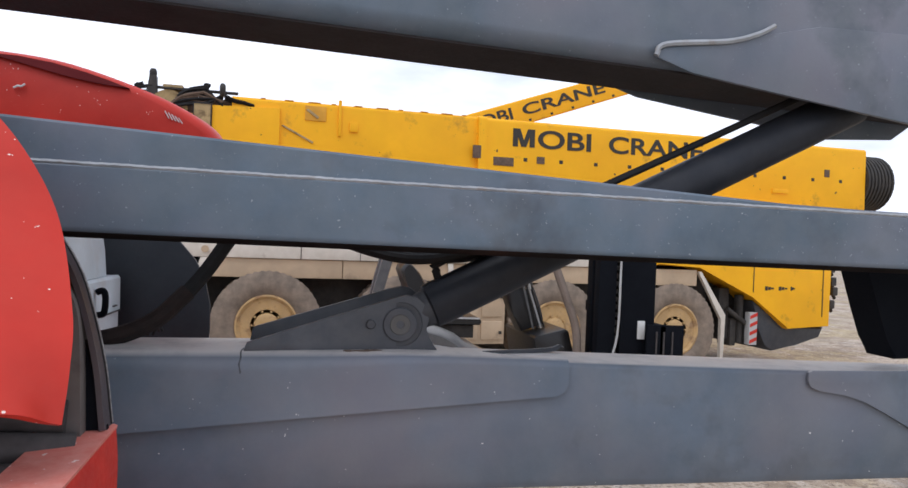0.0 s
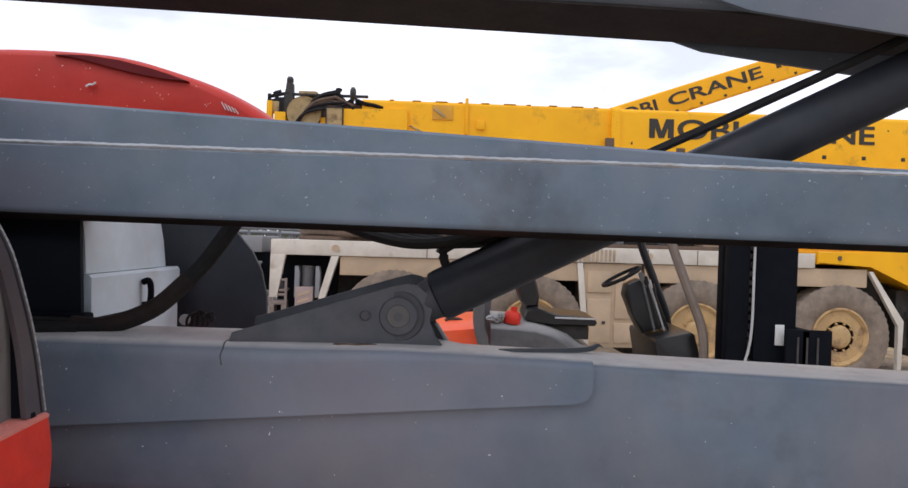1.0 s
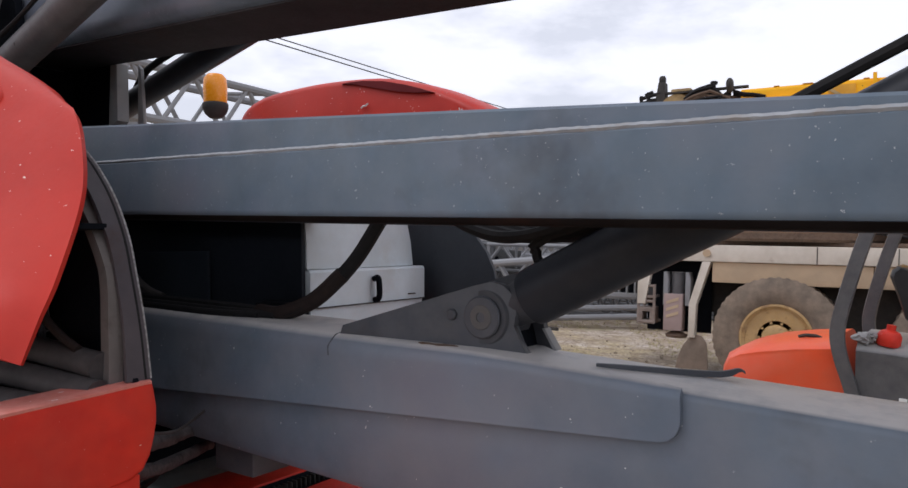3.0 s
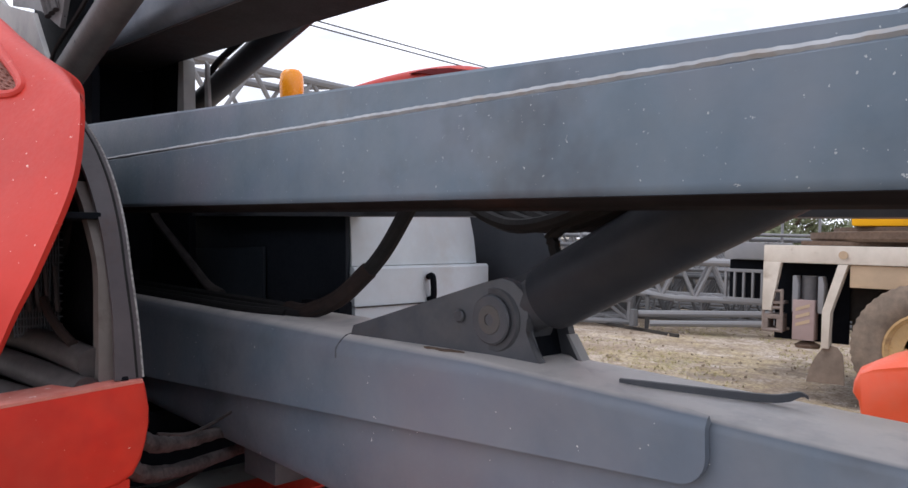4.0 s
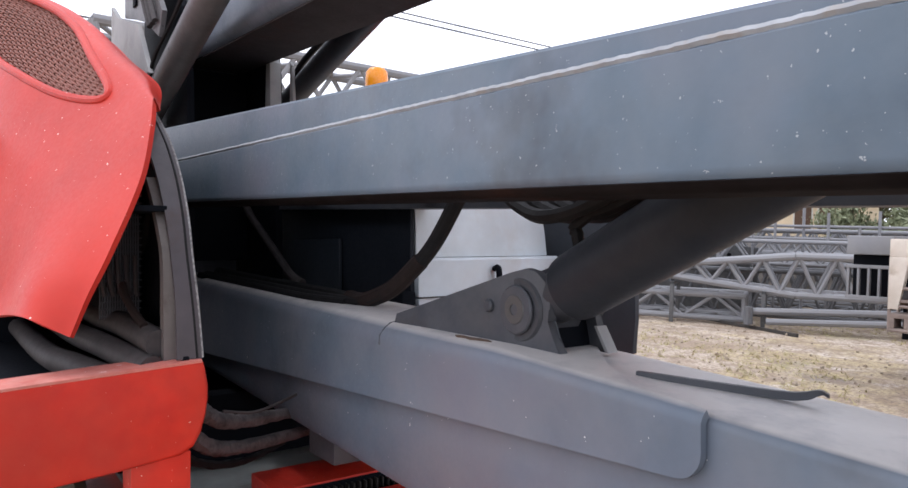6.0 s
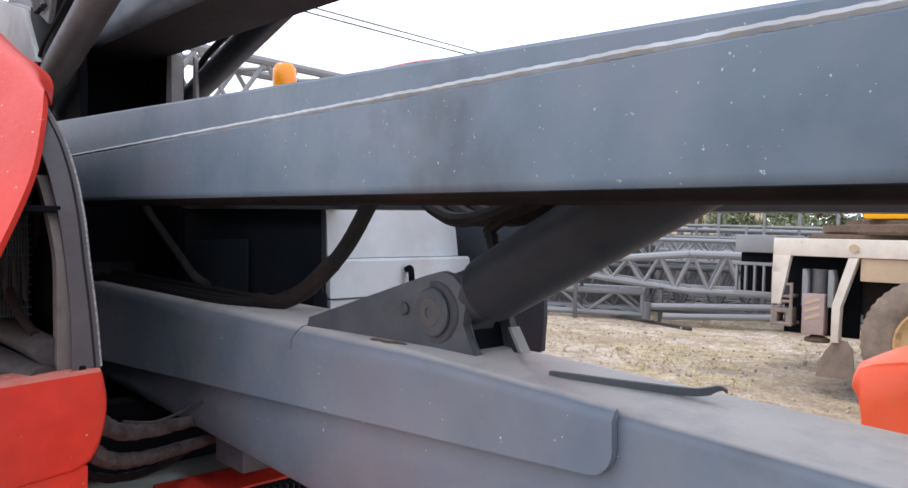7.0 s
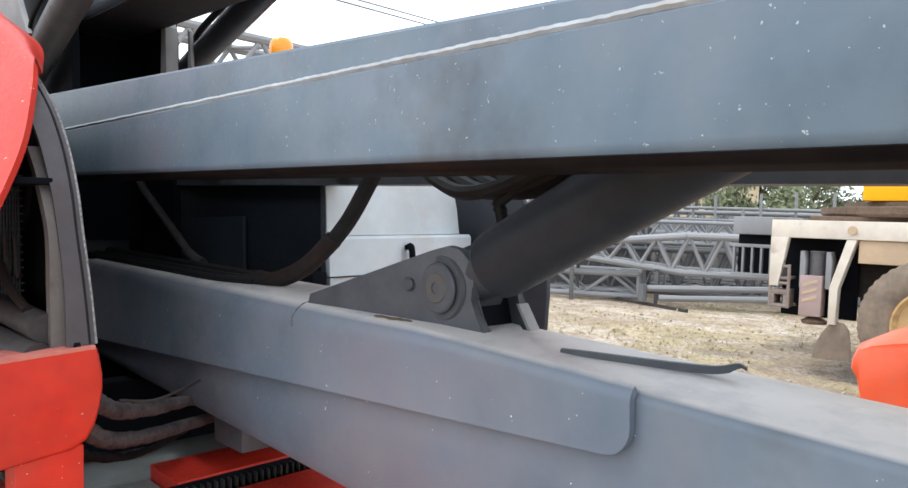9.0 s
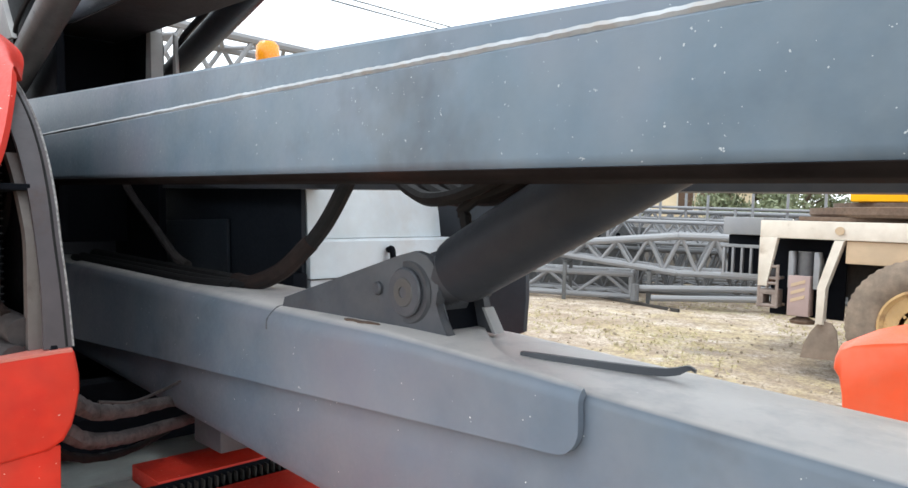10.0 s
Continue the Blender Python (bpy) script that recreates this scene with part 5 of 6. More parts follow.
for x, z in ((10.5, 1.55), (10.55, 1.35), (10.6, 1.2), (10.52, 1.0)):
    rod(bm, (x, 0.1, z), (x + 0.12, 0.1, z - 0.12), 0.03, 8)
    box(bm, x, x + 0.15, 0.05, 0.16, z - 0.08, z + 0.05, 0.02)
part("front_fittings", bm, DARK, crane)
# turntable and superstructure
bm = B()
lathe(bm, [(0.0, 1.70), (1.25, 1.70), (1.28, 1.73), (1.28, 1.80), (1.05, 1.815), (1.05, 1.86), (0.0, 1.86)], pose(-0.05, 1.45, 0), 40)
part("slew_ring", bm, RUST, crane)
bm = B()
box(bm, -0.76, 3.3, 0.50, 1.9, 1.865, 2.35, 0.03)
part("superstructure", bm, YELLOW, crane, "yellow slewing superstructure")
bm = B()
box(bm, -1.2, 5.8, 0.4, 2.1, 1.652, 1.70, 0.01)
part("deck_gear", bm, RUST, deck)
# plain strip added to close the gap of sky above the deck
bm = B()
box(bm, -0.9, 5.95, 1.42, 1.50, 1.702, 1.875, 0.01)
part("deck_coaming", bm, DIM_STEEL, deck)
rd = random.Random(31)
x = -0.9
while x < 5.9:
    w, h = rd.uniform(0.18, 0.55), rd.uniform(0.10, 0.26)
    y = rd.uniform(0.55, 1.1)
    bm = B()
    box(bm, x, x + w, y, y + rd.uniform(0.3, 0.6), 1.702, 1.702 + h, 0.015)
    part("deck_box", bm, rd.choice((DIM_STEEL, DARK, BEIGE, RUST, LATTICE)), deck)
    x += w + rd.uniform(-0.02, 0.10)
for k in range(4):
    bm = B()
    tube(bm, smooth_path([(0.2 + 1.3 * k, 0.50, 1.70), (0.5 + 1.3 * k, 0.48, 1.84 + 0.02 * k), (1.0 + 1.3 * k, 0.47, 1.80), (1.5 + 1.3 * k, 0.50, 1.72)], 6), 0.02, 6)
    part("deck_hose", bm, RUBBER, deck)

# boom, laid level over the carrier
TAN = material("tan_weathered_steel", (0.42, 0.30, 0.14), 0.75, scale=6, mottle=0.6, stain=(0.12, 0.07, 0.03), stain_scale=7, stain_cut=0.52)
YELLOW_DIM = material("dim_yellow", (0.70, 0.34, 0.02), 0.6, scale=3, mottle=0.5, stain=(0.2, 0.11, 0.02), stain_scale=5, stain_cut=0.6)
BOOM_M = CRANE_M.inverted() @ pose(-2.32, 7.3, 0.115, 0, -0.63, 5.5)


def boom_part(name, bm, mat, parent=None, label=""):
    if parent is None:
        bmesh.ops.transform(bm, matrix=BOOM_M, verts=bm.verts)
        return part(name, bm, mat, crane, label)
    bmesh.ops.transform(bm, matrix=BOOM_M, verts=bm.verts)
    return part(name, bm, mat, parent, label)


bm = B()
loft(bm, [[(x, y, z) for y, z in rounded(0.0, 0.82, 2.32, 3.36, 0.06)] for x in (4.3, 10.93)])
base = boom_part("boom", bm, YELLOW, None, "yellow box boom section with black lettering")
bm = B()
loft(bm, [[(x, y, z) for y, z in rounded(0.05, 0.77, 2.40, 3.37, 0.05)] for x in (0.95, 4.4)])
boom_part("boom_section", bm, YELLOW, base, "weathered yellow telescoping boom section")
bm = B()
loft(bm, [[(x, y, z) for y, z in rounded(-0.025, 0.845, 2.29, 3.375, 0.06)] for x in (4.22, 4.34)])
boom_part("boom_collar", bm, YELLOW, base)
bm = B()
prism(bm, [(0.715, 2.5), (1.54, 2.5), (1.54, 3.25), (0.715, 3.222)], 0.0, 0.05, 0.008)
boom_part("cover_plate", bm, YELLOW, base)
pieces("boom_bracket", [(2.29, 2.33, 0.02, 0.06, 2.95, 3.42, 0.004), (2.44, 2.55, 0.02, 0.06, 3.02, 3.14, 0.004), (9.1, 9.4, -0.02, 0.005, 2.55, 2.62, 0.004)], YELLOW, base, BOOM_M)
pieces("wear_pad", [(4.14, 4.26, -0.03, 0.0, 2.78, 2.96, 0.01), (4.45, 4.75, -0.01, 0.005, 2.70, 2.82, 0.004), (10.1, 10.2, -0.01, 0.004, 2.86, 2.98, 0.004), (5.1, 5.22, -0.01, 0.004, 2.76, 2.86, 0.004)], RUST, base, BOOM_M)
pieces("bolt_head", [(4.9 + 0.55 * k, 4.955 + 0.55 * k, -0.006, 0.004, 2.78, 2.83, 0.002) for k in range(12)], DARK, base, BOOM_M)
bm = B()
lathe(bm, [(0.0, 0.0)] + [p for k in range(8) for p in ((0.47, 0.07 * k), (0.47, 0.07 * k + 0.04), (0.40, 0.07 * k + 0.045), (0.40, 0.07 * k + 0.068))] + [(0.0, 0.56)], pose(10.95, 0.41, 2.84, 0, 90, 0), 28)
boom_part("boom_foot", bm, DARK, base, "dark ribbed boom foot")
# foot support of the boom on the superstructure
bm = B()
box(bm, 8.0, 9.6, 0.1, 0.72, 1.55, 2.33, 0.03)
boom_part("boom_cradle", bm, YELLOW, base)
# boom head: open frame with sheaves, hoses and boxes
bm = B()
box(bm, 0.08, 0.98, 0.16, 0.7, 2.55, 3.33, 0.03)
head = boom_part("boom_head", bm, RUST, base, "rusty boom head with sheaves and hoses")
for y in (0.06, 0.16, 0.30, 0.44):
    bm = B()
    lathe(bm, [(0.04, 0.0), (0.10, -0.01), (0.10, 0.012), (0.20, 0.012), (0.22, 0.0), (0.20, 0.03), (0.22, 0.06), (0.20, 0.05), (0.04, 0.06)], pose(0.20, y + 0.06, 3.16, 90, 0, 0), 24)
    boom_part("sheave", bm, TAN, head, "tan rope sheave")
pieces("head_block", [(-0.27, -0.20, 0.02, 0.14, 3.02, 3.30, 0.01), (-0.17, -0.03, 0.02, 0.30, 2.85, 3.16, 0.01), (0.40, 0.60, 0.10, 0.22, 2.90, 3.12, 0.015)], YELLOW, head, BOOM_M)
pieces("head_block", [(-0.24, -0.12, 0.06, 0.2, 3.16, 3.30, 0.01), (0.12, 0.36, 0.1, 0.5, 3.40, 3.455, 0.015)], TAN, head, BOOM_M)
bm = B()
prism(bm, [(-0.06, 3.10), (0.06, 3.10), (0.075, 3.25), (0.05, 3.40), (0.045, 3.55), (-0.035, 3.55), (-0.05, 3.42), (-0.085, 3.30)], 0.08, 0.24, 0.012)
lathe(bm, [(0.0, 0.0), (0.035, 0.0), (0.045, 0.02), (0.045, 0.06), (0.03, 0.09), (0.0, 0.095)], pose(0.0, 0.16, 3.55), 14)
sensor = boom_part("wind_sensor", bm, DARK, head, "dark wind sensor mast")
bm = B()
for a, b in (((-0.27, 0.10, 3.36), (0.0, 0.10, 3.42)), ((-0.27, 0.10, 3.30), (-0.05, 0.10, 3.34)), ((-0.25, 0.10, 3.22), (-0.25, 0.10, 3.40)), ((-0.16, 0.10, 3.20), (-0.16, 0.10, 3.44)), ((-0.20, 0.1, 3.40), (-0.1, 0.1, 3.44))):
    rod(bm, a, b, 0.024, 6)
box(bm, -0.14, -0.04, 0.08, 0.16, 3.14, 3.36, 0.01)
boom_part("sensor_bracket", bm, RUBBER, sensor)
bm = B()
box(bm, 0.04, 1.02, 0.10, 0.16, 3.395, 3.425, 0.006)
boom_part("hose_rail", bm, DARK, head)
rh = random.Random(3)
for k in range(14):
    z0, zt = 2.94 + 0.03 * k, 3.20 + 0.018 * k
    bm = B()
    y = 0.01 + 0.012 * (k % 4)
    tube(bm, smooth_path([(0.06 + 0.02 * k, y, z0), (0.20 + 0.02 * k, y, z0 + (zt - z0) * 0.75), (0.42 + 0.02 * k, y, zt + 0.03 * rh.random()), (0.62, y, zt + 0.02), (0.84, y, 3.36 - 0.012 * k)], 5), 0.015 + 0.006 * rh.random(), 6)
    boom_part("hose", bm, (RUBBER, RUBBER, RUST)[k % 3], head)
for k in range(3):
    bm = B()
    tube(bm, smooth_path([(0.86, 0.02 + 0.03 * k, 3.36 - 0.02 * k), (0.98, 0.01 + 0.03 * k, 3.31 - 0.02 * k), (1.1, 0.01 + 0.03 * k, 3.29 - 0.015 * k), (1.22, 0.03 + 0.03 * k, 3.26 - 0.015 * k)], 5), 0.016, 6)
    boom_part("hose", bm, RUBBER, head)
bm = B()
lathe(bm, [(0.0, 0.0), (0.06, 0.0), (0.085, 0.015), (0.09, 0.035), (0.085, 0.055), (0.06, 0.07), (0.0, 0.07)], pose(0.80, -0.02, 3.41, 0, 90, 0), 18)
boom_part("hose_reel", bm, DARK, head)
bm = B()
box(bm, 0.50, 0.705, -0.02, 0.10, 2.945, 3.23, 0.008)
jb = boom_part("junction_box", bm, TAN, head, "tan junction box in a dark frame")
bm = B()
for q in ((0.49, 0.502), (0.700, 0.712)):
    box(bm, q[0], q[1], -0.028, -0.012, 2.93, 3.235)
box(bm, 0.503, 0.699, -0.028, -0.012, 2.93, 2.95)
box(bm, 0.503, 0.699, -0.028, -0.012, 3.222, 3.235)
boom_part("box_frame", bm, DARK, jb)
# fittings on the telescoping section
pieces("cable_clip", [(1.30 + 0.30 * k, 1.36 + 0.30 * k + 0.05 * (k * 7 % 3), 0.06, 0.10, 3.366, 3.376, 0.003) for k in range(10)], YELLOW_DIM, base, BOOM_M)
# tan strap drawn for a shadowed diagonal bracket, its shade in the colour
bm = B()
prism(bm, [(1.565, 3.035), (1.59, 3.045), (1.98, 2.85), (1.965, 2.83)], 0.03, 0.055, 0.003)
boom_part("diagonal_strap", bm, TAN, base, "tan diagonal strap, shade in its colour")
# dim plate and tan diagonal in place of a recessed panel
bm = B()
prism(bm, [(1.86, 3.13), (2.13, 3.13), (2.13, 3.32), (1.86, 3.32)], 0.035, 0.055, 0.004)
patch_ob = boom_part("patch_plate", bm, YELLOW_DIM, base, "dim yellow plate in place of a recessed panel")
bm = B()
prism(bm, [(1.87, 3.26), (1.90, 3.28), (2.04, 3.18), (2.02, 3.155)], 0.022, 0.036, 0.002)
boom_part("strap_scar", bm, TAN, patch_ob)


def lettering(text, x0, x1, z0, z1, m, parent, y=-0.004):
    cu = bpy.data.curves.new("lettering", "FONT")
    cu.body, cu.offset, cu.extrude = text, 0.018, 0.004
    tmp = new("lettering", cu)
    bpy.context.view_layer.update()
    me = bpy.data.meshes.new_from_object(tmp.evaluated_get(bpy.context.evaluated_depsgraph_get()))
    bpy.data.objects.remove(tmp)
    xs = [v.co.x for v in me.vertices]
    ys = [v.co.y for v in me.vertices]
    sx, sy = (x1 - x0) / (max(xs) - min(xs)), (z1 - z0) / (max(ys) - min(ys))
    bx, by = min(xs), min(ys)
    for v in me.vertices:
        v.co = m @ Vector((x0 + (v.co.x - bx) * sx, y - v.co.z, z0 + (v.co.y - by) * sy))
    me.materials.clear()
    me.materials.append(LETTER)
    ob = new("lettering", me)
    ob.parent = parent
    ob["label"] = "black painted capital letters"
    return ob


def letter_m(x0, x1, z0, z1, m, parent):
    bm = B()
    shape = [(0, 0), (.23, 0), (.23, .58), (.39, 0), (.61, 0), (.77, .58), (.77, 0), (1, 0), (1, 1), (.68, 1), (.5, .36), (.32, 1), (0, 1)]
    prism(bm, [(x0 + (x1 - x0) * a, z0 + (z1 - z0) * b) for a, b in shape], -0.008, 0.0)
    bmesh.ops.triangulate(bm, faces=bm.faces)
    bmesh.ops.transform(bm, matrix=m, verts=bm.verts)
    part("lettering", bm, LETTER, parent, "black painted capital letters")


letter_m(4.73, 5.06, 2.985, 3.238, BOOM_M, base)
lettering("OBI", 5.11, 5.94, 2.980, 3.243, BOOM_M, base)
lettering("CRANE", 6.23, 7.82, 2.985, 3.238, BOOM_M, base)

# carrier parts squeezed along x and raised towards the front, to fit the camera's view
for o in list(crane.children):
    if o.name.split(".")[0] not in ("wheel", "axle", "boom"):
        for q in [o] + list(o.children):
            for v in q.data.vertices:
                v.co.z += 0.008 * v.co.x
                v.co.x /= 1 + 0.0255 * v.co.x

# ---------------------------------------------------------------- second crane, behind, with its boom raised
C2 = pose(1.2, 12.0, 0, 0, 0, 12)
crane2 = thing("mobile_crane", C2 @ pose(0, 0, -0.25), "yellow mobile crane with its lettered boom raised, behind the other crane", "mobile crane")
RISE = math.degrees(math.atan(0.37))
M2 = pose(2.01, 0, 4.52 + 0.25, 0, -RISE, 0)
bm = B()
loft(bm, [[(x, y, z) for y, z in rounded(0.0, 0.6, -0.42, 0.10, 0.04)] for x in (-0.9, 9.0)])
bmesh.ops.transform(bm, matrix=M2, verts=bm.verts)
boom2 = part("boom", bm, YELLOW, crane2, "raised yellow boom with black lettering")
letter_m(-0.72, -0.42, -0.24, 0.0, M2, boom2)
lettering("OBI", -0.38, 0.40, -0.245, 0.005, M2, boom2)
lettering("CRANE", 0.66, 2.80, -0.24, 0.0, M2, boom2)
pieces("lettering_bar", [(3.15 + 0.16 * k, 3.26 + 0.16 * k, -0.008, 0.004, -0.15, -0.05) for k in range(5)], LETTER, boom2, M2)
pieces("bolt_head", [(0.2 + 0.55 * k, 0.26 + 0.55 * k, -0.008, 0.004, -0.38, -0.33) for k in range(16)], DARK, boom2, M2)
bm = B()
box(bm, 1.3, 6.0, 0.0, 0.6, 2.35, 4.2, 0.05)
part("superstructure", bm, YELLOW, crane2)
bm = B()
box(bm, 2.0, 4.0, 0.1, 0.5, 1.70, 2.35, 0.03)
part("slew_column", bm, DARK, crane2)
bm = B()
box(bm, -1.0, 8.0, -0.9, 1.6, 0.7, 1.7, 0.04)
part("carrier", bm, CREAM, crane2)
for x in (0.2, 1.8, 5.0, 6.6):
    for y, turn in ((-0.95, 0), (1.65, 180)):
        o = same_part("wheel", tyre_ob, crane2, pose(x, y, 0.68, 0, 0, turn))
        same_part("rim", rim_ob, o, Matrix.Identity(4))

# ---------------------------------------------------------------- forklift
fork = thing("forklift", pose(0.98, 4.0, ground_z(0.9, 4.0)) @ Matrix.Scale(1.05, 4), "orange and dark grey forklift with open cab on gravel", "forklift")
FZ = -ground_z(0.9, 4.0)
GUARD_BROWN = material("worn_guard_paint", (0.20, 0.155, 0.125), 0.6, scale=7, mottle=0.6, dust=(0.28, 0.23, 0.19), dust_amount=0.4)


def fork_part(name, bm, mat, parent=None, label=""):
    bmesh.ops.transform(bm, matrix=pose(-0.9, -4.0, FZ), verts=bm.verts)
    return part(name, bm, mat, parent or fork, label)


Y0, Y1 = 3.64, 4.60
bm = B()
rings = []
for y, dz, k in ((Y0, 0.0, 0.0), (Y0 + 0.02, 0.018, 0.012), (Y0 + 0.07, 0.052, 0.03), (Y0 + 0.18, 0.085, 0.05), (Y0 + 0.48, 0.10, 0.06), (Y1 - 0.18, 0.085, 0.05), (Y1 - 0.07, 0.052, 0.03), (Y1 - 0.02, 0.018, 0.012), (Y1, 0.0, 0.0)):
    rings.append([(0.24, y, 0.32), (0.24, y, 0.76), (0.18, y, 0.90), (0.13, y, 0.985 + dz * 0.6), (-0.08, y, 0.960 + dz * 0.6), (-0.28, y, 0.922 + dz * 0.6), (-0.40 - k * 0.3, y, 0.89 + dz * 0.45), (-0.46 - k, y, 0.855 + dz * 0.2),
                  (-0.485 - k, y, 0.80), (-0.49 - k, y, 0.745), (-0.46 - k, y, 0.70), (-0.44 - k, y, 0.60), (-0.42 - k, y, 0.34)])
loft(bm, rings)
weight = fork_part("counterweight", bm, ORANGE, None, "orange rounded counterweight")
weight.data.set_sharp_from_angle(angle=radians(60))
bm = B()
tube(bm, smooth_path([(-0.10, Y0 + 0.20, 1.015), (-0.06, Y0 + 0.20, 1.028), (0.0, Y0 + 0.20, 1.028), (0.03, Y0 + 0.20, 1.018)], 4), 0.012, 6)
fork_part("lift_eye", bm, DARK, weight)
COVER = [(0.24, 1.00), (0.38, 0.997), (0.56, 0.985), (0.68, 0.955), (0.78, 0.905), (0.87, 0.84), (0.97, 0.80), (1.08, 0.68)]
bm = B()
rings = []
for y, dz in ((Y0, -0.012), (Y0 + 0.012, 0.0), (Y0 + 0.10, 0.036), (Y0 + 0.2, 0.045), (Y1 - 0.2, 0.045), (Y1 - 0.10, 0.036), (Y1 - 0.012, 0.0), (Y1, -0.012)):
    rings.append([(x + dz * 0.6 * (x > 0.7), y, z + dz) for x, z in COVER] + [(1.12, y, 0.45), (0.24, y, 0.45)])
loft(bm, rings)
body = fork_part("engine_cover", bm, FORK_GREY, None, "dark grey engine cover with dusty rounded top edge")
pieces("lettering_bar", [(a, b, Y0 - 0.008, Y0 + 0.002, 0.70 - 0.1 * (a - 0.48), 0.745 - 0.1 * (a - 0.48), 0.002) for a, b in ((0.46, 0.50), (0.51, 0.55), (0.565, 0.59), (0.60, 0.645), (0.66, 0.70), (0.71, 0.75), (0.77, 0.80))], BAR_WHITE, body, pose(-0.9, -4.0, FZ))
# crumpled rag and dust on the cover
rr = random.Random(12)
for cx, cz, sx, sz in ((0.27, 1.055, 0.055, 0.035), (0.315, 1.075, 0.03, 0.025)):
    bm = B()
    bmesh.ops.create_icosphere(bm, subdivisions=3, radius=1.0)
    for v in bm.verts:
        q = 1 + 0.45 * noise.noise(v.co * 2.3 + Vector((cx * 40, 0, 0))) + 0.2 * noise.noise(v.co * 6)
        v.co = Vector((cx + v.co.x * sx * q, Y0 + 0.10 + v.co.y * 0.06 * q, cz + v.co.z * sz * q))
    fork_part("crumpled_rag", bm, GREY_DUSTY, body, "crumpled pale rag")
bm = B()
box(bm, 0.2, 2.0, Y0 - 0.02, Y1, 0.30, 0.50, 0.02)
fork_part("floor_frame", bm, FORK_GREY)
bm = B()
prism(bm, [(1.10, 0.50), (1.13, 0.50), (1.13, 0.60), (1.8, 0.60), (1.8, 0.50)], Y0 + 0.02, Y1 - 0.02, 0.01)
fork_part("foot_plate", bm, DARK)
bm = B()
SEAT_AT = (-0.05, 0.0, -0.04)
out = [(0.425, 1.46), (0.435, 1.50), (0.465, 1.525), (0.51, 1.515), (0.575, 1.45), (0.625, 1.37), (0.65, 1.26), (0.645, 1.18), (0.56, 1.17), (0.51, 1.21), (0.47, 1.34)]
rings = []
for y, k in ((3.86, 0.80), (3.875, 0.93), (3.91, 1.0), (4.29, 1.0), (4.325, 0.93), (4.34, 0.80)):
    rings.append([(0.54 + (x - 0.54) * k, y, 1.34 + (z - 1.34) * (0.5 + 0.5 * k)) for x, z in out])
loft(bm, rings)
bmesh.ops.translate(bm, vec=SEAT_AT, verts=bm.verts)
seat = fork_part("seat", bm, SEAT, None, "black vinyl driver's seat")
bm = B()
rings = []
for y, k in ((3.80, 0.72), (3.815, 0.9), (3.85, 1.0), (4.35, 1.0), (4.385, 0.9), (4.40, 0.72)):
    rings.append([(0.82 + (x - 0.82) * (0.9 + 0.1 * k), y, 1.10 + (z - 1.10) * k) for x, z in ((0.53, 1.10), (0.55, 1.17), (0.62, 1.185), (0.72, 1.15), (0.78, 1.135), (1.0, 1.125), (1.06, 1.11), (1.075, 1.08), (1.06, 1.055), (0.75, 1.05), (0.60, 1.065))])
loft(bm, rings)
bmesh.ops.translate(bm, vec=SEAT_AT, verts=bm.verts)
fork_part("seat_cushion", bm, SEAT, seat)
# pale strip laid on the cushion as its highlight
bm = B()
box(bm, 0.76, 1.05, 3.79, 3.80, 1.105, 1.118, 0.003)
bmesh.ops.translate(bm, vec=SEAT_AT, verts=bm.verts)
fork_part("seat_piping", bm, PALE_STEEL, seat, "pale strip on the seat cushion, a painted highlight")
bm = B()
box(bm, 0.6, 1.02, 3.86, 4.3, 0.95, 1.05, 0.01)
bmesh.ops.translate(bm, vec=SEAT_AT, verts=bm.verts)
fork_part("seat_base", bm, DARK, seat)
bm = B()
lathe(bm, [(0.0, 0.0), (0.050, 0.0), (0.056, 0.012), (0.056, 0.055), (0.045, 0.075), (0.022, 0.085), (0.022, 0.11), (0.0, 0.11)], pose(0.44, Y0 + 0.10, 1.062, 0, 8, 0) @ Matrix.Scale(1.12, 4), 16)
bmesh.ops.translate(bm, vec=SEAT_AT, verts=bm.verts)
fork_part("red_bottle", bm, RED_LOW, body, "small red container")
# overhead guard
for y in (Y0 - 0.05, Y1 - 0.05):
    bm = B()
    run = smooth_path([(x - (0.06 if y < 4 else 0.0), y, z) for x, z in ((0.335, 0.60), (0.285, 0.78), (0.235, 0.93), (0.21, 1.06), (0.22, 1.18), (0.265, 1.38), (0.33, 1.62), (0.45, 2.0), (0.58, 2.08))], 5)
    loft(bm, [[p + Vector((-0.042, 0, 0)), p + Vector((-0.036, -0.03, 0)), p + Vector((0.036, -0.03, 0)), p + Vector((0.042, 0, 0)), p + Vector((0.036, 0.03, 0)), p + Vector((-0.036, 0.03, 0))] for p in run])
    fork_part("guard_post", bm, FORK_GREY, None, "dark grey guard post")
    bm = B()
    run = smooth_path([(1.735, y, 0.50), (1.735, y, 0.84), (1.715, y, 1.05), (1.62, y, 1.30), (1.50, y, 1.60), (1.35, y, 2.02), (1.22, y, 2.09)], 5)
    tube(bm, run, 0.034, 10)
    fork_part("guard_post", bm, GUARD_BROWN if y < 4 else SEAT, None, "worn brown-grey guard post" if y < 4 else "black guard post")
bm = B()
box(bm, 0.5, 1.3, Y0 - 0.02, Y1 - 0.02, 2.05, 2.10, 0.015)
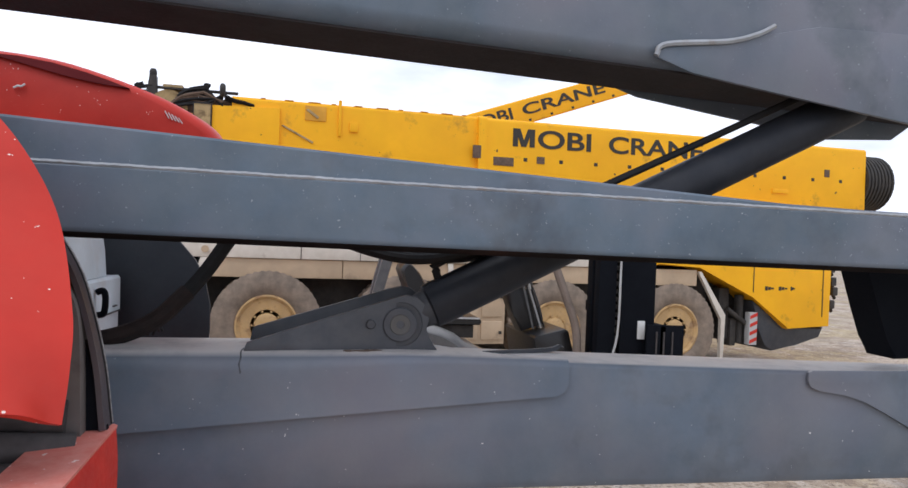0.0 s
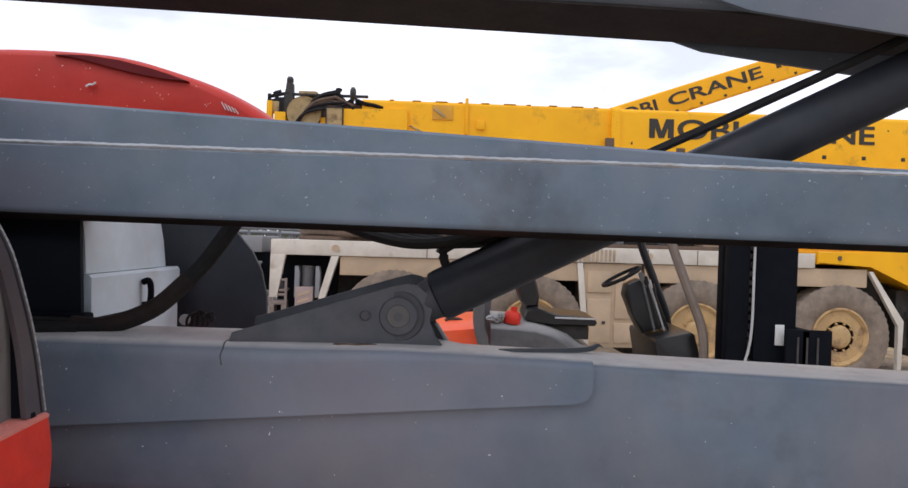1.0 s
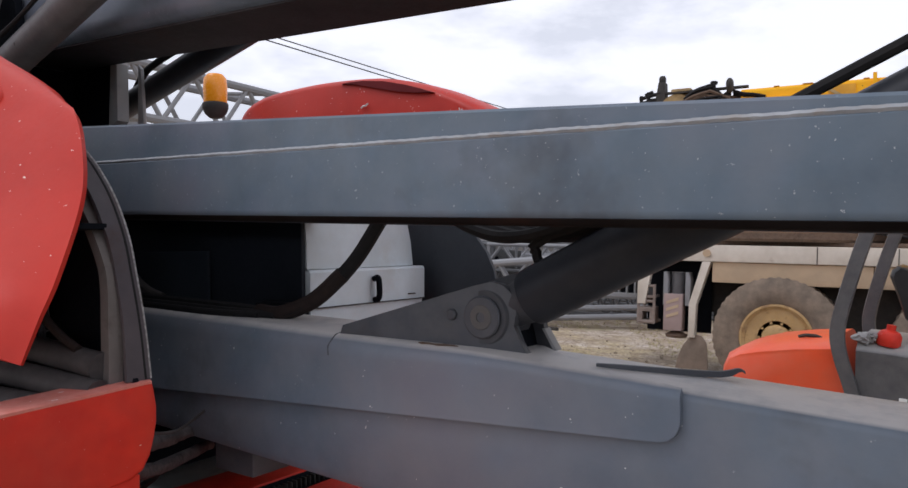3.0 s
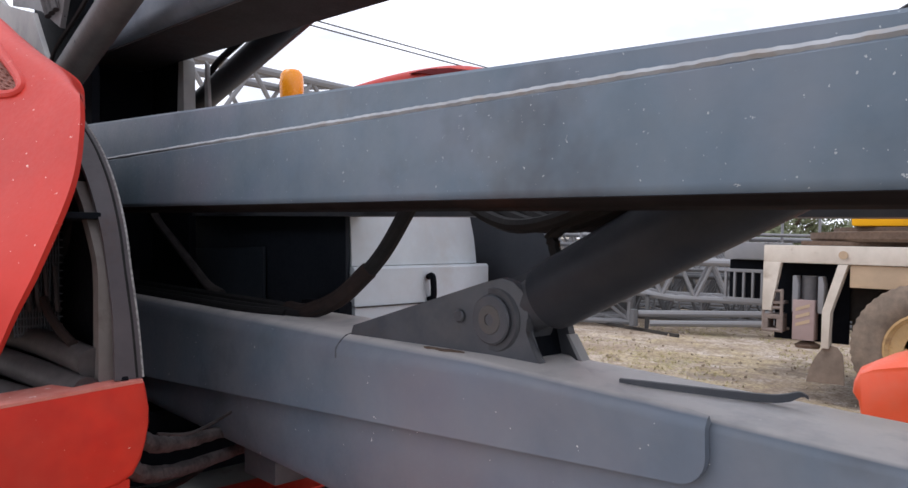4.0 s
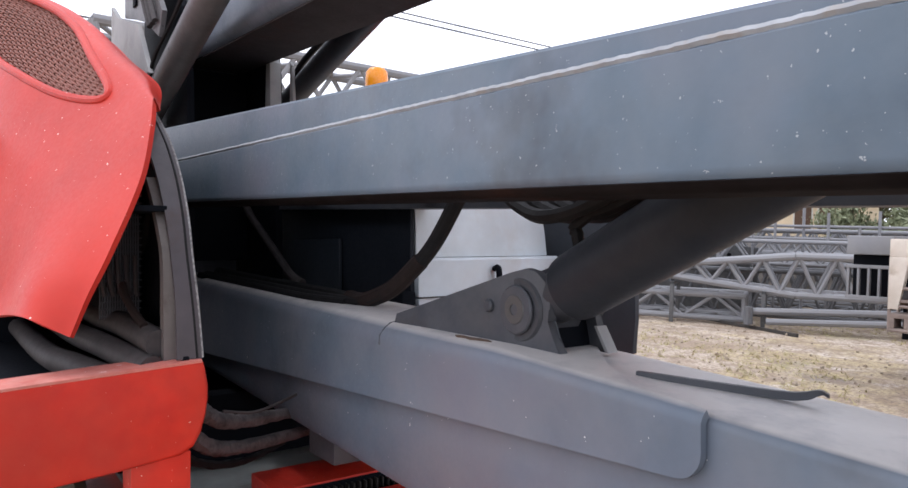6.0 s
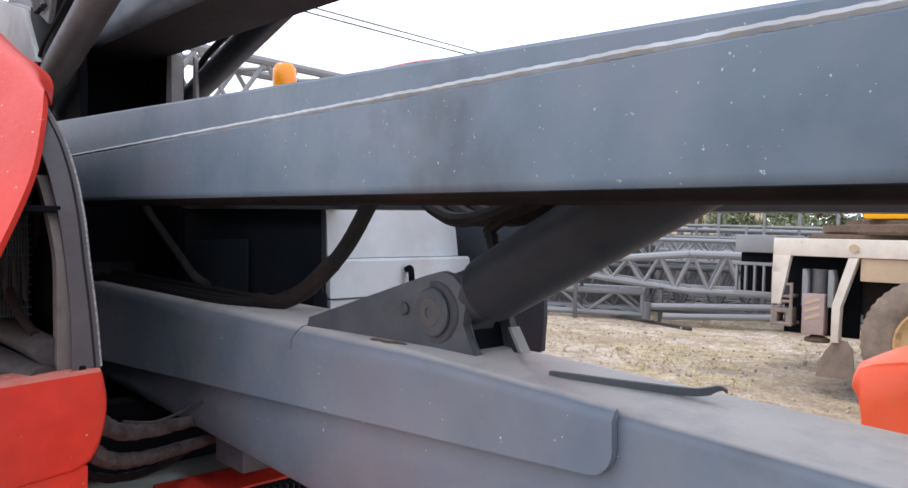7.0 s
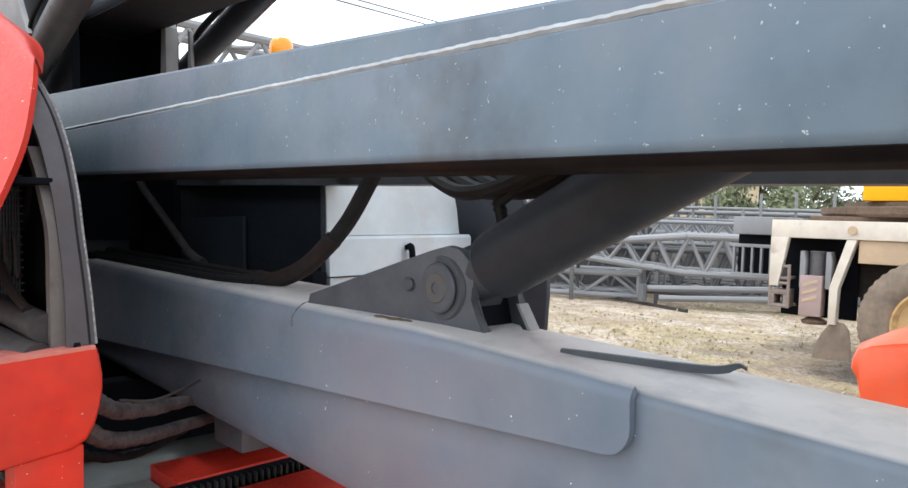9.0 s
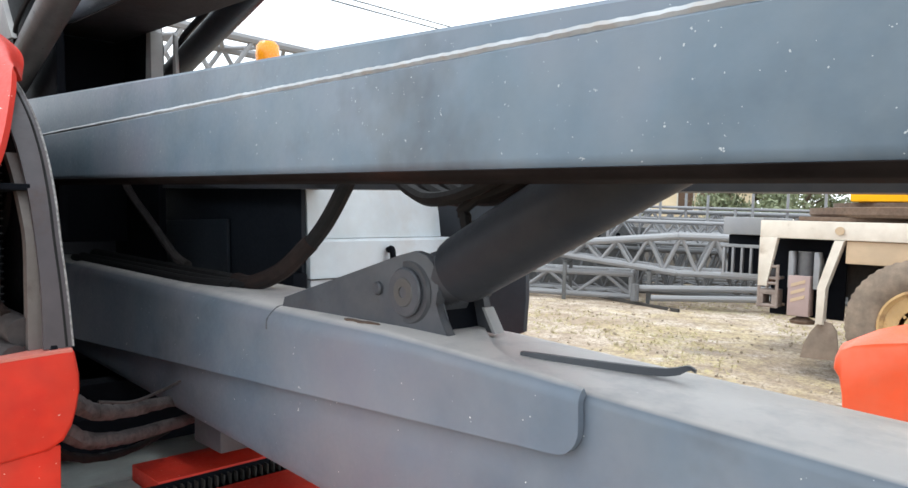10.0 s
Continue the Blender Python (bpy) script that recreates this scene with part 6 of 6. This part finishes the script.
for k in range(6):
    box(bm, 0.56 + 0.12 * k, 0.60 + 0.12 * k, Y0 - 0.02, Y1 - 0.02, 2.10, 2.12, 0.004)
fork_part("guard_roof", bm, FORK_GREY)
# dash, steering column and wheel
bm = B()
prism(bm, [(1.47, 0.60), (1.76, 0.60), (1.735, 0.84), (1.69, 1.005), (1.66, 1.02), (1.42, 0.96), (1.41, 0.94)], Y0 + 0.02, Y1 - 0.04, 0.02)
dash = fork_part("dash", bm, SEAT, None, "black dash cowl")
bm = B()
prism(bm, [(1.37, 0.96), (1.55, 1.02), (1.535, 1.11), (1.42, 1.30), (1.34, 1.375), (1.25, 1.33), (1.235, 1.25), (1.30, 1.10)], 3.90, 4.10, 0.03)
fork_part("steering_column", bm, SEAT, dash)
bm = B()
ringm = pose(1.225, 4.0, 1.385, 0, -29, 0)
tube(bm, [ringm @ Vector((0.155 * math.cos(a), 0.155 * math.sin(a), 0)) for a in (2 * math.pi * k / 28 for k in range(29))], 0.014, 8, caps=False)
for a in (30, 150, 270):
    tube(bm, [ringm @ Vector((0, 0, -0.03)), ringm @ Vector((0.155 * math.cos(radians(a)), 0.155 * math.sin(radians(a)), 0))], 0.010, 6)
fork_part("steering_wheel", bm, RUBBER, dash)
# the pale steel lever stands for a white reflection on the column
for k, (dx, mt) in enumerate(((0.0, DIM_STEEL), (0.05, SEAT), (0.09, PALE_STEEL), (0.13, SEAT))):
    bm = B()
    rod(bm, (1.44 + dx, 3.80 + 0.04 * k, 1.0), (1.33 + dx * 0.9, 3.78 + 0.04 * k, 1.38 - 0.03 * k), 0.008, 6)
    rod(bm, (1.333 + dx * 0.9, 3.78 + 0.04 * k, 1.37 - 0.03 * k), (1.315 + dx * 0.9, 3.78 + 0.04 * k, 1.43 - 0.03 * k), 0.017, 8)
    fork_part("lever", bm, mt, dash)
# mast
for y in (3.50, 3.64):
    bm = B()
    box(bm, 1.84, 1.98, y - 0.05, y + 0.05, 0.12, 2.05, 0.008)
    fork_part("mast_rail", bm, BLACK, None, "black mast rail")
bm = B()
box(bm, 2.02, 2.30, 3.45, 3.58, 0.12, 2.02, 0.008)
box(bm, 2.16, 2.30, 4.40, 4.52, 0.12, 2.02, 0.008)
for z in (0.3, 1.1, 1.98):
    box(bm, 2.14, 2.28, 3.5, 4.5, z, z + 0.1, 0.01)
fork_part("mast_frame", bm, BLACK)
bm = B()
for k in range(26):
    box(bm, 1.984, 2.016, 3.49, 3.56, 0.30 + 0.06 * k, 0.335 + 0.06 * k, 0.004)
fork_part("lift_chain", bm, DARK)
bm = B()
tube(bm, smooth_path([(2.0, 3.43, 2.0), (2.0, 3.43, 1.5), (1.99, 3.43, 1.0), (1.90, 3.42, 0.72), (1.82, 3.42, 0.5)], 5), 0.009, 6)
fork_part("mast_hose", bm, PALE_STEEL)
bm = B()
box(bm, 2.16, 2.22, 3.442, 3.45, 0.98, 1.12, 0.002)
fork_part("label_plate", bm, BAR_WHITE)
bm = B()
box(bm, 2.30, 2.36, 3.36, 4.6, 0.35, 1.10, 0.01)
for y in (3.38, 3.46, 3.54, 3.62):
    box(bm, 2.36, 2.385, y, y + 0.015, 0.36, 1.08)
box(bm, 2.2, 2.5, 3.36, 3.385, 0.35, 1.10, 0.004)
carriage = fork_part("fork_carriage", bm, BLACK, None, "black fork carriage")
bm = B()
for x in (2.27, 2.33, 2.40):
    box(bm, x, x + 0.012, 3.352, 3.36, 0.4, 1.05)
fork_part("carriage_bar", bm, HOSE_GREY, carriage)
for y in (3.6, 4.3):
    bm = B()
    prism(bm, [(2.37, 0.9), (2.41, 0.9), (2.41, 0.14), (3.4, 0.10), (3.4, 0.09), (2.37, 0.09)], y, y + 0.1, 0.004)
    fork_part("fork_tine", bm, DARK, carriage)
for x, y, r in ((0.0, 3.55, 0.27), (0.0, 4.25, 0.27), (1.75, 3.5, 0.34), (1.75, 4.25, 0.34)):
    bm = B()
    lathe(bm, [(0.0, 0.03), (r * 0.5, 0.03), (r * 0.55, 0.0), (r - 0.04, 0.0), (r, 0.04), (r, 0.18), (r - 0.04, 0.22), (r * 0.5, 0.22), (0.0, 0.2)], pose(x, y, r - FZ, -90, 0, 0), 28)
    fork_part("wheel", bm, RUBBER)

# ---------------------------------------------------------------- lattice boom sections
unit = B()
rod(unit, (0, 0, 0), (0, 0, 1), 1.0, 8)
UNIT = finish(unit, "tube", LATTICE)
# darker copy of the lattice tube: shade deep in the stack put into colour
unit = B()
rod(unit, (0, 0, 0), (0, 0, 1), 1.0, 8)
UNIT_DIM = finish(unit, "dim_tube", material("shaded_lattice_steel", (0.125, 0.13, 0.14), 0.7, scale=1.2, mottle=0.7, stain=(0.08, 0.07, 0.062), stain_scale=2.2, stain_cut=0.54, dust=(0.19, 0.185, 0.175), dust_amount=0.4))


def bar(parent, name, a, b, r, tube_mesh=UNIT):
    a, b = Vector(a), Vector(b)
    d = b - a
    o = new(name, tube_mesh)
    o.parent = parent
    o.matrix_basis = Matrix.LocRotScale(a, d.to_track_quat("Z", "Y"), (r, r, d.length))
    return o


def lattice_section(m, length, w, h, label, start=(1, 1), r=0.045, cells=6, tube_mesh=UNIT):
    """Four chords with zigzag bracing; start: width and height at the first end, as fractions."""
    ob = thing("lattice_section", m, label, "lattice section", "stored lattice boom sections")

    def corner(s, iy, iz):
        k = min(1.0, s / (length * 0.55)) if start != (1, 1) else 1.0
        fw, fh = start[0] + (1 - start[0]) * k, start[1] + (1 - start[1]) * k
        return Vector((s, w * 0.5 + w * (iy - 0.5) * fw, h * 0.5 + h * (iz - 0.5) * fh))

    brk = length * 0.55
    for iy in (0, 1):
        for iz in (0, 1):
            if start != (1, 1):
                bar(ob, "chord", corner(0, iy, iz), corner(brk, iy, iz), r, tube_mesh)
                bar(ob, "chord", corner(brk, iy, iz), corner(length, iy, iz), r, tube_mesh)
            else:
                bar(ob, "chord", corner(0, iy, iz), corner(length, iy, iz), r, tube_mesh)
    for c in range(cells):
        s0, s1, sm = length * c / cells, length * (c + 1) / cells, length * (c + 0.5) / cells
        for iy in (0, 1):
            bar(ob, "brace", corner(s0, iy, 0), corner(sm, iy, 1), r * 0.55, tube_mesh)
            bar(ob, "brace", corner(sm, iy, 1), corner(s1, iy, 0), r * 0.55, tube_mesh)
        for iz in (0, 1):
            bar(ob, "brace", corner(s0, 0, iz), corner(sm, 1, iz), r * 0.5, tube_mesh)
            bar(ob, "brace", corner(sm, 1, iz), corner(s1, 0, iz), r * 0.5, tube_mesh)
    for s in (0.03, length - 0.03):
        for iy in (0, 1):
            bar(ob, "end_post", corner(s, iy, 0), corner(s, iy, 1), r * 0.8, tube_mesh)
        for iz in (0, 1):
            bar(ob, "end_post", corner(s, 0, iz), corner(s, 1, iz), r * 0.8, tube_mesh)
    return ob


def stack_pose(x, off, z, turn=0.0):
    return pose(-6.02, 10.53, 0, 0, 0, 30) @ pose(x, off, z, 0, 0, turn)


GRAY_L = "pale grey tubular lattice boom section"
front = lattice_section(stack_pose(-2.05, 0.0, 0.62), 4.6, 0.9, 0.66, GRAY_L + ", tapered, on trestles", start=(0.35, 0.18), r=0.06, cells=8)
for y in (0.27, 0.56):
    bm = B()
    lathe(bm, [(0.075, 0.0), (0.17, 0.0), (0.18, 0.01), (0.18, 0.06), (0.17, 0.07), (0.075, 0.07)], pose(-0.08, y, 0.33, -90, 0, 0), 24)
    lug = part("end_lug", bm, LATTICE, front, "round pale steel end plate")
    bm = B()
    lathe(bm, [(0.0, -0.01), (0.07, -0.01), (0.07, 0.08), (0.0, 0.08)], pose(-0.08, y, 0.33, -90, 0, 0), 16)
    part("pin_hole", bm, DARK, lug)
low = thing("steel_pipe", stack_pose(-0.25, -0.18, 0.30, 4), "pale grey steel pipes lying low beside the lattice section", "pipe")
bar(low, "pipe", (0, 0, 0.02), (3.6, 0.0, 0.16), 0.06)
bar(low, "pipe", (0.3, -0.14, -0.13), (3.4, -0.12, 0.0), 0.055)
bar(low, "pipe_clamp", (0.02, -0.06, -0.20), (0.02, -0.06, 0.10), 0.075, UNIT_DIM)
lattice_section(stack_pose(-4.6, 0.35, 0.10), 4.3, 0.8, 0.42, GRAY_L + " lying low on blocks", r=0.055, cells=4)
lattice_section(stack_pose(-0.9, 1.2, 1.10), 6.0, 0.9, 0.42, GRAY_L + " on top of the stack", r=0.038, cells=10)
lattice_section(stack_pose(-4.8, 1.5, 0.10), 9.0, 1.0, 0.85, "darker lattice boom section in the stack, shade in its colour", r=0.05, cells=14, tube_mesh=UNIT_DIM)
lattice_section(stack_pose(-5.5, 2.9, 0.10), 10.0, 1.2, 1.1, "darker lattice boom section behind the stack, shade in its colour", r=0.05, cells=12, tube_mesh=UNIT_DIM)
lattice_section(stack_pose(-4.5, 3.0, 1.26), 9.5, 1.0, 0.48, GRAY_L + " behind, on top", r=0.045, cells=14)
lattice_section(stack_pose(-7.0, 6.4, 0.05, 3), 14.0, 1.2, 0.9, "darker lattice boom section far back, low, shade in its colour", r=0.06, cells=22, tube_mesh=UNIT_DIM)
lattice_section(stack_pose(-7.0, 6.5, 1.02, 3), 14.0, 1.0, 0.72, GRAY_L + " far back, on top", r=0.055, cells=22)
lattice_section(stack_pose(-7.5, 4.8, 0.05, 6), 13.0, 1.3, 1.2, "darker lattice boom section at the back, shade in its colour", r=0.05, cells=14, tube_mesh=UNIT_DIM)
lattice_section(stack_pose(-5.6, 3.3, 1.78), 5.2, 0.9, 0.42, GRAY_L + " at the top of the stack", r=0.05, cells=9)
lattice_section(stack_pose(-5.2, 2.0, 1.02), 4.4, 0.8, 0.5, "darker lattice boom section leaning on the stack, shade in its colour", r=0.04, cells=8, tube_mesh=UNIT_DIM)
debris = thing("steel_bar", pose(-7.25, 10.52, ground_z(-6.2, 10.3) + 0.03, 0, 0, -10.5), "long thin dark bar lying on the gravel", "steel bar")
bm = B()
prism(bm, [(0, -0.02), (2.1, -0.035), (2.1, 0.02), (0, 0.03)], 0, 0.05, 0.006)
part("bar", bm, DARK, debris)
web = thing("boom_plate", stack_pose(-3.2, 2.35, 0.0), "dull grey steel boom plate with holes, upright in the stack", "steel plate")
bm = B()
prism(bm, [(0, 0.05), (3.0, 0.05), (3.0, 1.38), (2.2, 1.42), (0.9, 1.30), (0, 1.22)], 0, 0.06, 0.01)
web_plate = part("plate", bm, DIM_STEEL, web)
for k in range(6):
    bm = B()
    lathe(bm, [(0.0, 0.0), (0.045, 0.0), (0.045, 0.012), (0.0, 0.012)], pose(0.35 + 0.42 * k, -0.001, 1.10 + 0.02 * k, 90, 0, 0), 12)
    part("bolt_hole", bm, BLACK, web_plate)
for x, off, h in ((0.0, -0.08, 0.66), (-1.55, 0.05, 0.74), (2.35, 0.05, 0.66)):
    t = thing("trestle", stack_pose(x, off, 0), "rusty steel trestle under a lattice section", "trestle", "trestles")
    bm = B()
    box(bm, -0.035, 0.035, 0.0, 0.06, 0.0, h, 0.006)
    box(bm, -0.035, 0.035, 0.84, 0.9, 0.0, h, 0.006)
    box(bm, -0.035, 0.035, 0.0, 0.9, h - 0.05, h, 0.006)
    part("trestle_frame", bm, DIM_STEEL, t)
for x, off, h in ((-0.31, 2.3, 2.2), (0.10, 2.4, 2.2), (0.62, 2.5, 2.25), (1.05, 2.3, 2.1), (1.93, 2.4, 2.15), (-1.2, 2.6, 2.0), (2.6, 2.5, 2.2), (3.3, 2.5, 2.2)):
    t = thing("fence_post", stack_pose(x, off, 0), "thin grey steel post standing among the lattice sections", "post", "steel posts")
    bm = B()
    rod(bm, (0, 0, 0), (0, 0, h), 0.028, 8)
    part("post_shaft", bm, LATTICE, t)
fence = thing("handrail", stack_pose(-1.5, 2.45, 0), "pale grey tube rail behind the lattice stack", "rail")
for z in (1.58, 1.83):
    bar(fence, "rail_tube", (0, 0, z), (6.2, 0, z), 0.03)
for x in (0.0, 3.1, 6.2):
    bar(fence, "rail_post", (x, 0, 0), (x, 0, 1.85), 0.03)

# a long lattice boom laid high on trestles, beside the lift
lattice_section(pose(-9.6, 0.5, 3.45, 0, 0, 94), 13.0, 1.0, 0.85, "pale grey lattice boom laid high on steel trestles", r=0.075, cells=11)
for y in (2.0, 11.5):
    t = thing("trestle", pose(-10.1, y, 0), "tall steel trestle under the high lattice boom", "trestle", "trestles")
    for dx in (-0.6, 0.6):
        bar(t, "trestle_leg", (dx * 1.6, 0, 0), (dx, 0, 3.42), 0.06)
    bar(t, "trestle_head", (-0.75, 0, 3.38), (0.75, 0, 3.38), 0.05)
    bar(t, "trestle_brace", (-0.85, 0, 0.8), (0.7, 0, 2.6), 0.04)

# overhead line far behind
line = thing("overhead_line", pose(-22, 0, 0), "overhead wires on two grey poles, far behind the yard", "overhead line")
for y in (-25, 95):
    bar(line, "pole", (0, y, 0), (0, y, 10.4), 0.14)
    bar(line, "cross_arm", (-1.2, y, 9.6), (1.2, y, 9.6), 0.08)
for dx, z in ((-1.1, 8.3), (1.1, 9.7), (0.0, 10.3)):
    bm = B()
    tube(bm, [(dx, -25 + 120 * k / 30, z + 0.9 * (((k - 15) / 15) ** 2 - 1)) for k in range(31)], 0.028, 5)
    part("wire", bm, CABLE, line)

# ---------------------------------------------------------------- house, wall and trees at the back of the yard
# wall added behind the lattice stack, so that its gaps stay dark grey
bm = B()
box(bm, 0, 30, 0, 0.16, -0.05, 1.62, 0.01)
for k in range(11):
    box(bm, 3.0 * k - 0.12, 3.0 * k + 0.12, -0.05, 0.21, -0.05, 1.72, 0.01)
yard_wall = new("yard_wall", finish(bm, "yard_wall", material("stained_grey_render", (0.23, 0.215, 0.20), 0.9, scale=0.9, mottle=0.7, stain=(0.10, 0.095, 0.085), stain_scale=1.1, stain_cut=0.5)))
yard_wall.matrix_basis = stack_pose(-16.0, 9.4, 0, 2)
tagged(yard_wall, "stained grey rendered wall with piers, added behind the lattice stack", "wall", kind="structure")


PANE = material("brown_shutter", (0.10, 0.055, 0.03), 0.6, scale=3)


def house(m, w, d, h, wall_mat, label, wins):
    ob = thing("house", m, label, "house")
    bm = B()
    box(bm, 0, w, 0, d, 0, h)
    part("wall", bm, wall_mat, ob)
    bm = B()
    prism(bm, [(-0.5, h + 0.002), (w + 0.5, h + 0.002), (w + 0.5, h + 0.10), (w * 0.5, h + 0.75), (-0.5, h + 0.10)], -0.6, d + 0.5)
    part("roof", bm, ROOF, ob, "brown sheet roof with wide eaves")
    for x, z in wins:
        bm = B()
        box(bm, x - 0.05, x + 0.65, -0.06, 0.02, z - 0.05, z + 0.95, 0.01)
        fr = part("window", bm, WALL_WHITE, ob)
        bm = B()
        for k in range(2):
            box(bm, x + 0.01 + 0.31 * k, x + 0.29 + 0.31 * k, -0.075, -0.055, z, z + 0.9)
        part("pane", bm, PANE, fr)
    return ob


house(pose(-15.3, 25.5, 0, 0, 0, 27), 3.9, 5.0, 3.2, WALL_YELLOW, "ochre rendered house with brown roof behind the yard", ((1.05, 1.85), (1.90, 1.85)))
house(pose(-26.5, 25.0, 0, 0, 0, 30), 6.0, 5.0, 3.0, WALL_WHITE, "white rendered house with brown roof behind the yard", ((0.8, 1.8), (3.6, 1.8)))


def tree(m, h, seed):
    ob = thing("tree", m, "leafy green tree behind the yard", "tree", "trees behind the yard")
    r = random.Random(seed)
    bm = B()
    tube(bm, smooth_path([(0, 0, 0), (0.1, 0.05, h * 0.3), (0.0, 0.1, h * 0.6), (0.1, 0, h * 0.85)], 4), [0.2 - 0.17 * k / 12 for k in range(13)], 8)
    limbs = []
    for k in range(9):
        a, z = r.uniform(0, 6.28), h * r.uniform(0.3, 0.8)
        e = Vector((math.cos(a), math.sin(a), 0)) * h * r.uniform(0.18, 0.36) + Vector((0, 0, z + h * r.uniform(0.05, 0.25)))
        limbs.append(e)
        tube(bm, smooth_path([(0.05, 0.05, z), (e.x * 0.5, e.y * 0.5, z + (e.z - z) * 0.4), e], 4), [0.08 - 0.008 * i for i in range(9)], 6)
    part("trunk", bm, BARK, ob)
    bm = B()
    for e in limbs + [Vector((0, 0, h * 0.95)), Vector((0.3, -0.2, h * 0.8))]:
        for _ in range(190):
            c = e + Vector((r.gauss(0, 1), r.gauss(0, 1), r.gauss(0, 0.7))) * h * 0.095
            q = Euler((r.uniform(0, 6.28), r.uniform(0, 6.28), 0)).to_matrix()
            s = r.uniform(0.06, 0.13)
            bm.faces.new([bm.verts.new(c + q @ Vector(v) * s) for v in ((-1, 0, 0), (0, -0.45, 0.1), (1, 0, 0), (0, 0.45, -0.1))])
    crown = part("crown", bm, LEAF, ob)
    crown["kind"] = "stuff"
    return ob


for i, (x, y, h) in enumerate(((-10.5, 29, 4.6), (-8.0, 30, 3.8), (-5.5, 31, 4.4), (-13.0, 30, 5.0), (-3.0, 32, 4.0), (-18.5, 31, 5.2), (-0.5, 33, 4.2), (-26, 29, 5.0), (-11.7, 24.6, 3.5), (-9.9, 26.0, 3.3))):
    tree(pose(x, y, 0, 0, 0, 40 * i), h * 0.82, 20 + i)

# loose stones and rubble on the gravel
rs = random.Random(9)
bm = B()
for _ in range(2600):
    d = rs.uniform(4.0, 20.0)
    a = rs.uniform(-0.1, 1.15)
    x, y = 1.1 - math.sin(a) * d + rs.gauss(0, 0.4), -1 + math.cos(a) * d
    s = rs.choice((0.008, 0.012, 0.016, 0.022, 0.03)) * rs.uniform(0.7, 1.4)
    z = ground_z(x, y)
    q = Euler((rs.uniform(0, 6.28), rs.uniform(0, 6.28), rs.uniform(0, 6.28))).to_matrix()
    vs = [bm.verts.new(Vector((x, y, z + s * 0.35)) + q @ Vector(v) * s * rs.uniform(0.7, 1.25)) for v in ((1, 0, 0), (-1, 0, 0), (0, 1, 0), (0, -1, 0), (0, 0, 0.7), (0, 0, -0.7))]
    for f in ((0, 2, 4), (2, 1, 4), (1, 3, 4), (3, 0, 4), (2, 0, 5), (1, 2, 5), (3, 1, 5), (0, 3, 5)):
        bm.faces.new([vs[i] for i in f])
stones = new("loose_stones", finish(bm, "loose_stones", material("pale_stone", (0.40, 0.33, 0.25), 0.95, scale=9, mottle=0.7), 20))
tagged(stones, "loose pale stones scattered over the gravel", "stones", kind="stuff")
bm = B()
for _ in range(2600):
    a = rs.uniform(0.25, 0.95)
    d = rs.uniform(8.0, 15.0)
    x, y = 1.1 - math.sin(a) * d, -1 + math.cos(a) * d
    if noise.noise(Vector((x * 0.45, y * 0.45, 3.0))) < 0.05:
        continue
    z = ground_z(x, y)
    for k in range(4):
        b, hgt = rs.uniform(0, 6.28), rs.uniform(0.015, 0.05)
        w = Vector((math.cos(b), math.sin(b), 0)) * 0.007
        tip = Vector((x + rs.gauss(0, 0.03), y + rs.gauss(0, 0.03), z + hgt))
        base_p = Vector((x + rs.gauss(0, 0.03), y + rs.gauss(0, 0.03), z))
        bm.faces.new([bm.verts.new(base_p - w), bm.verts.new(base_p + w), bm.verts.new(tip)])
grass = new("grass_tufts", finish(bm, "grass_tufts", material("dry_grass", (0.46, 0.40, 0.20), 0.8, scale=3, mottle=0.8, bump=0)))
tagged(grass, "thin dry grass tufts on the gravel", "grass", kind="stuff")
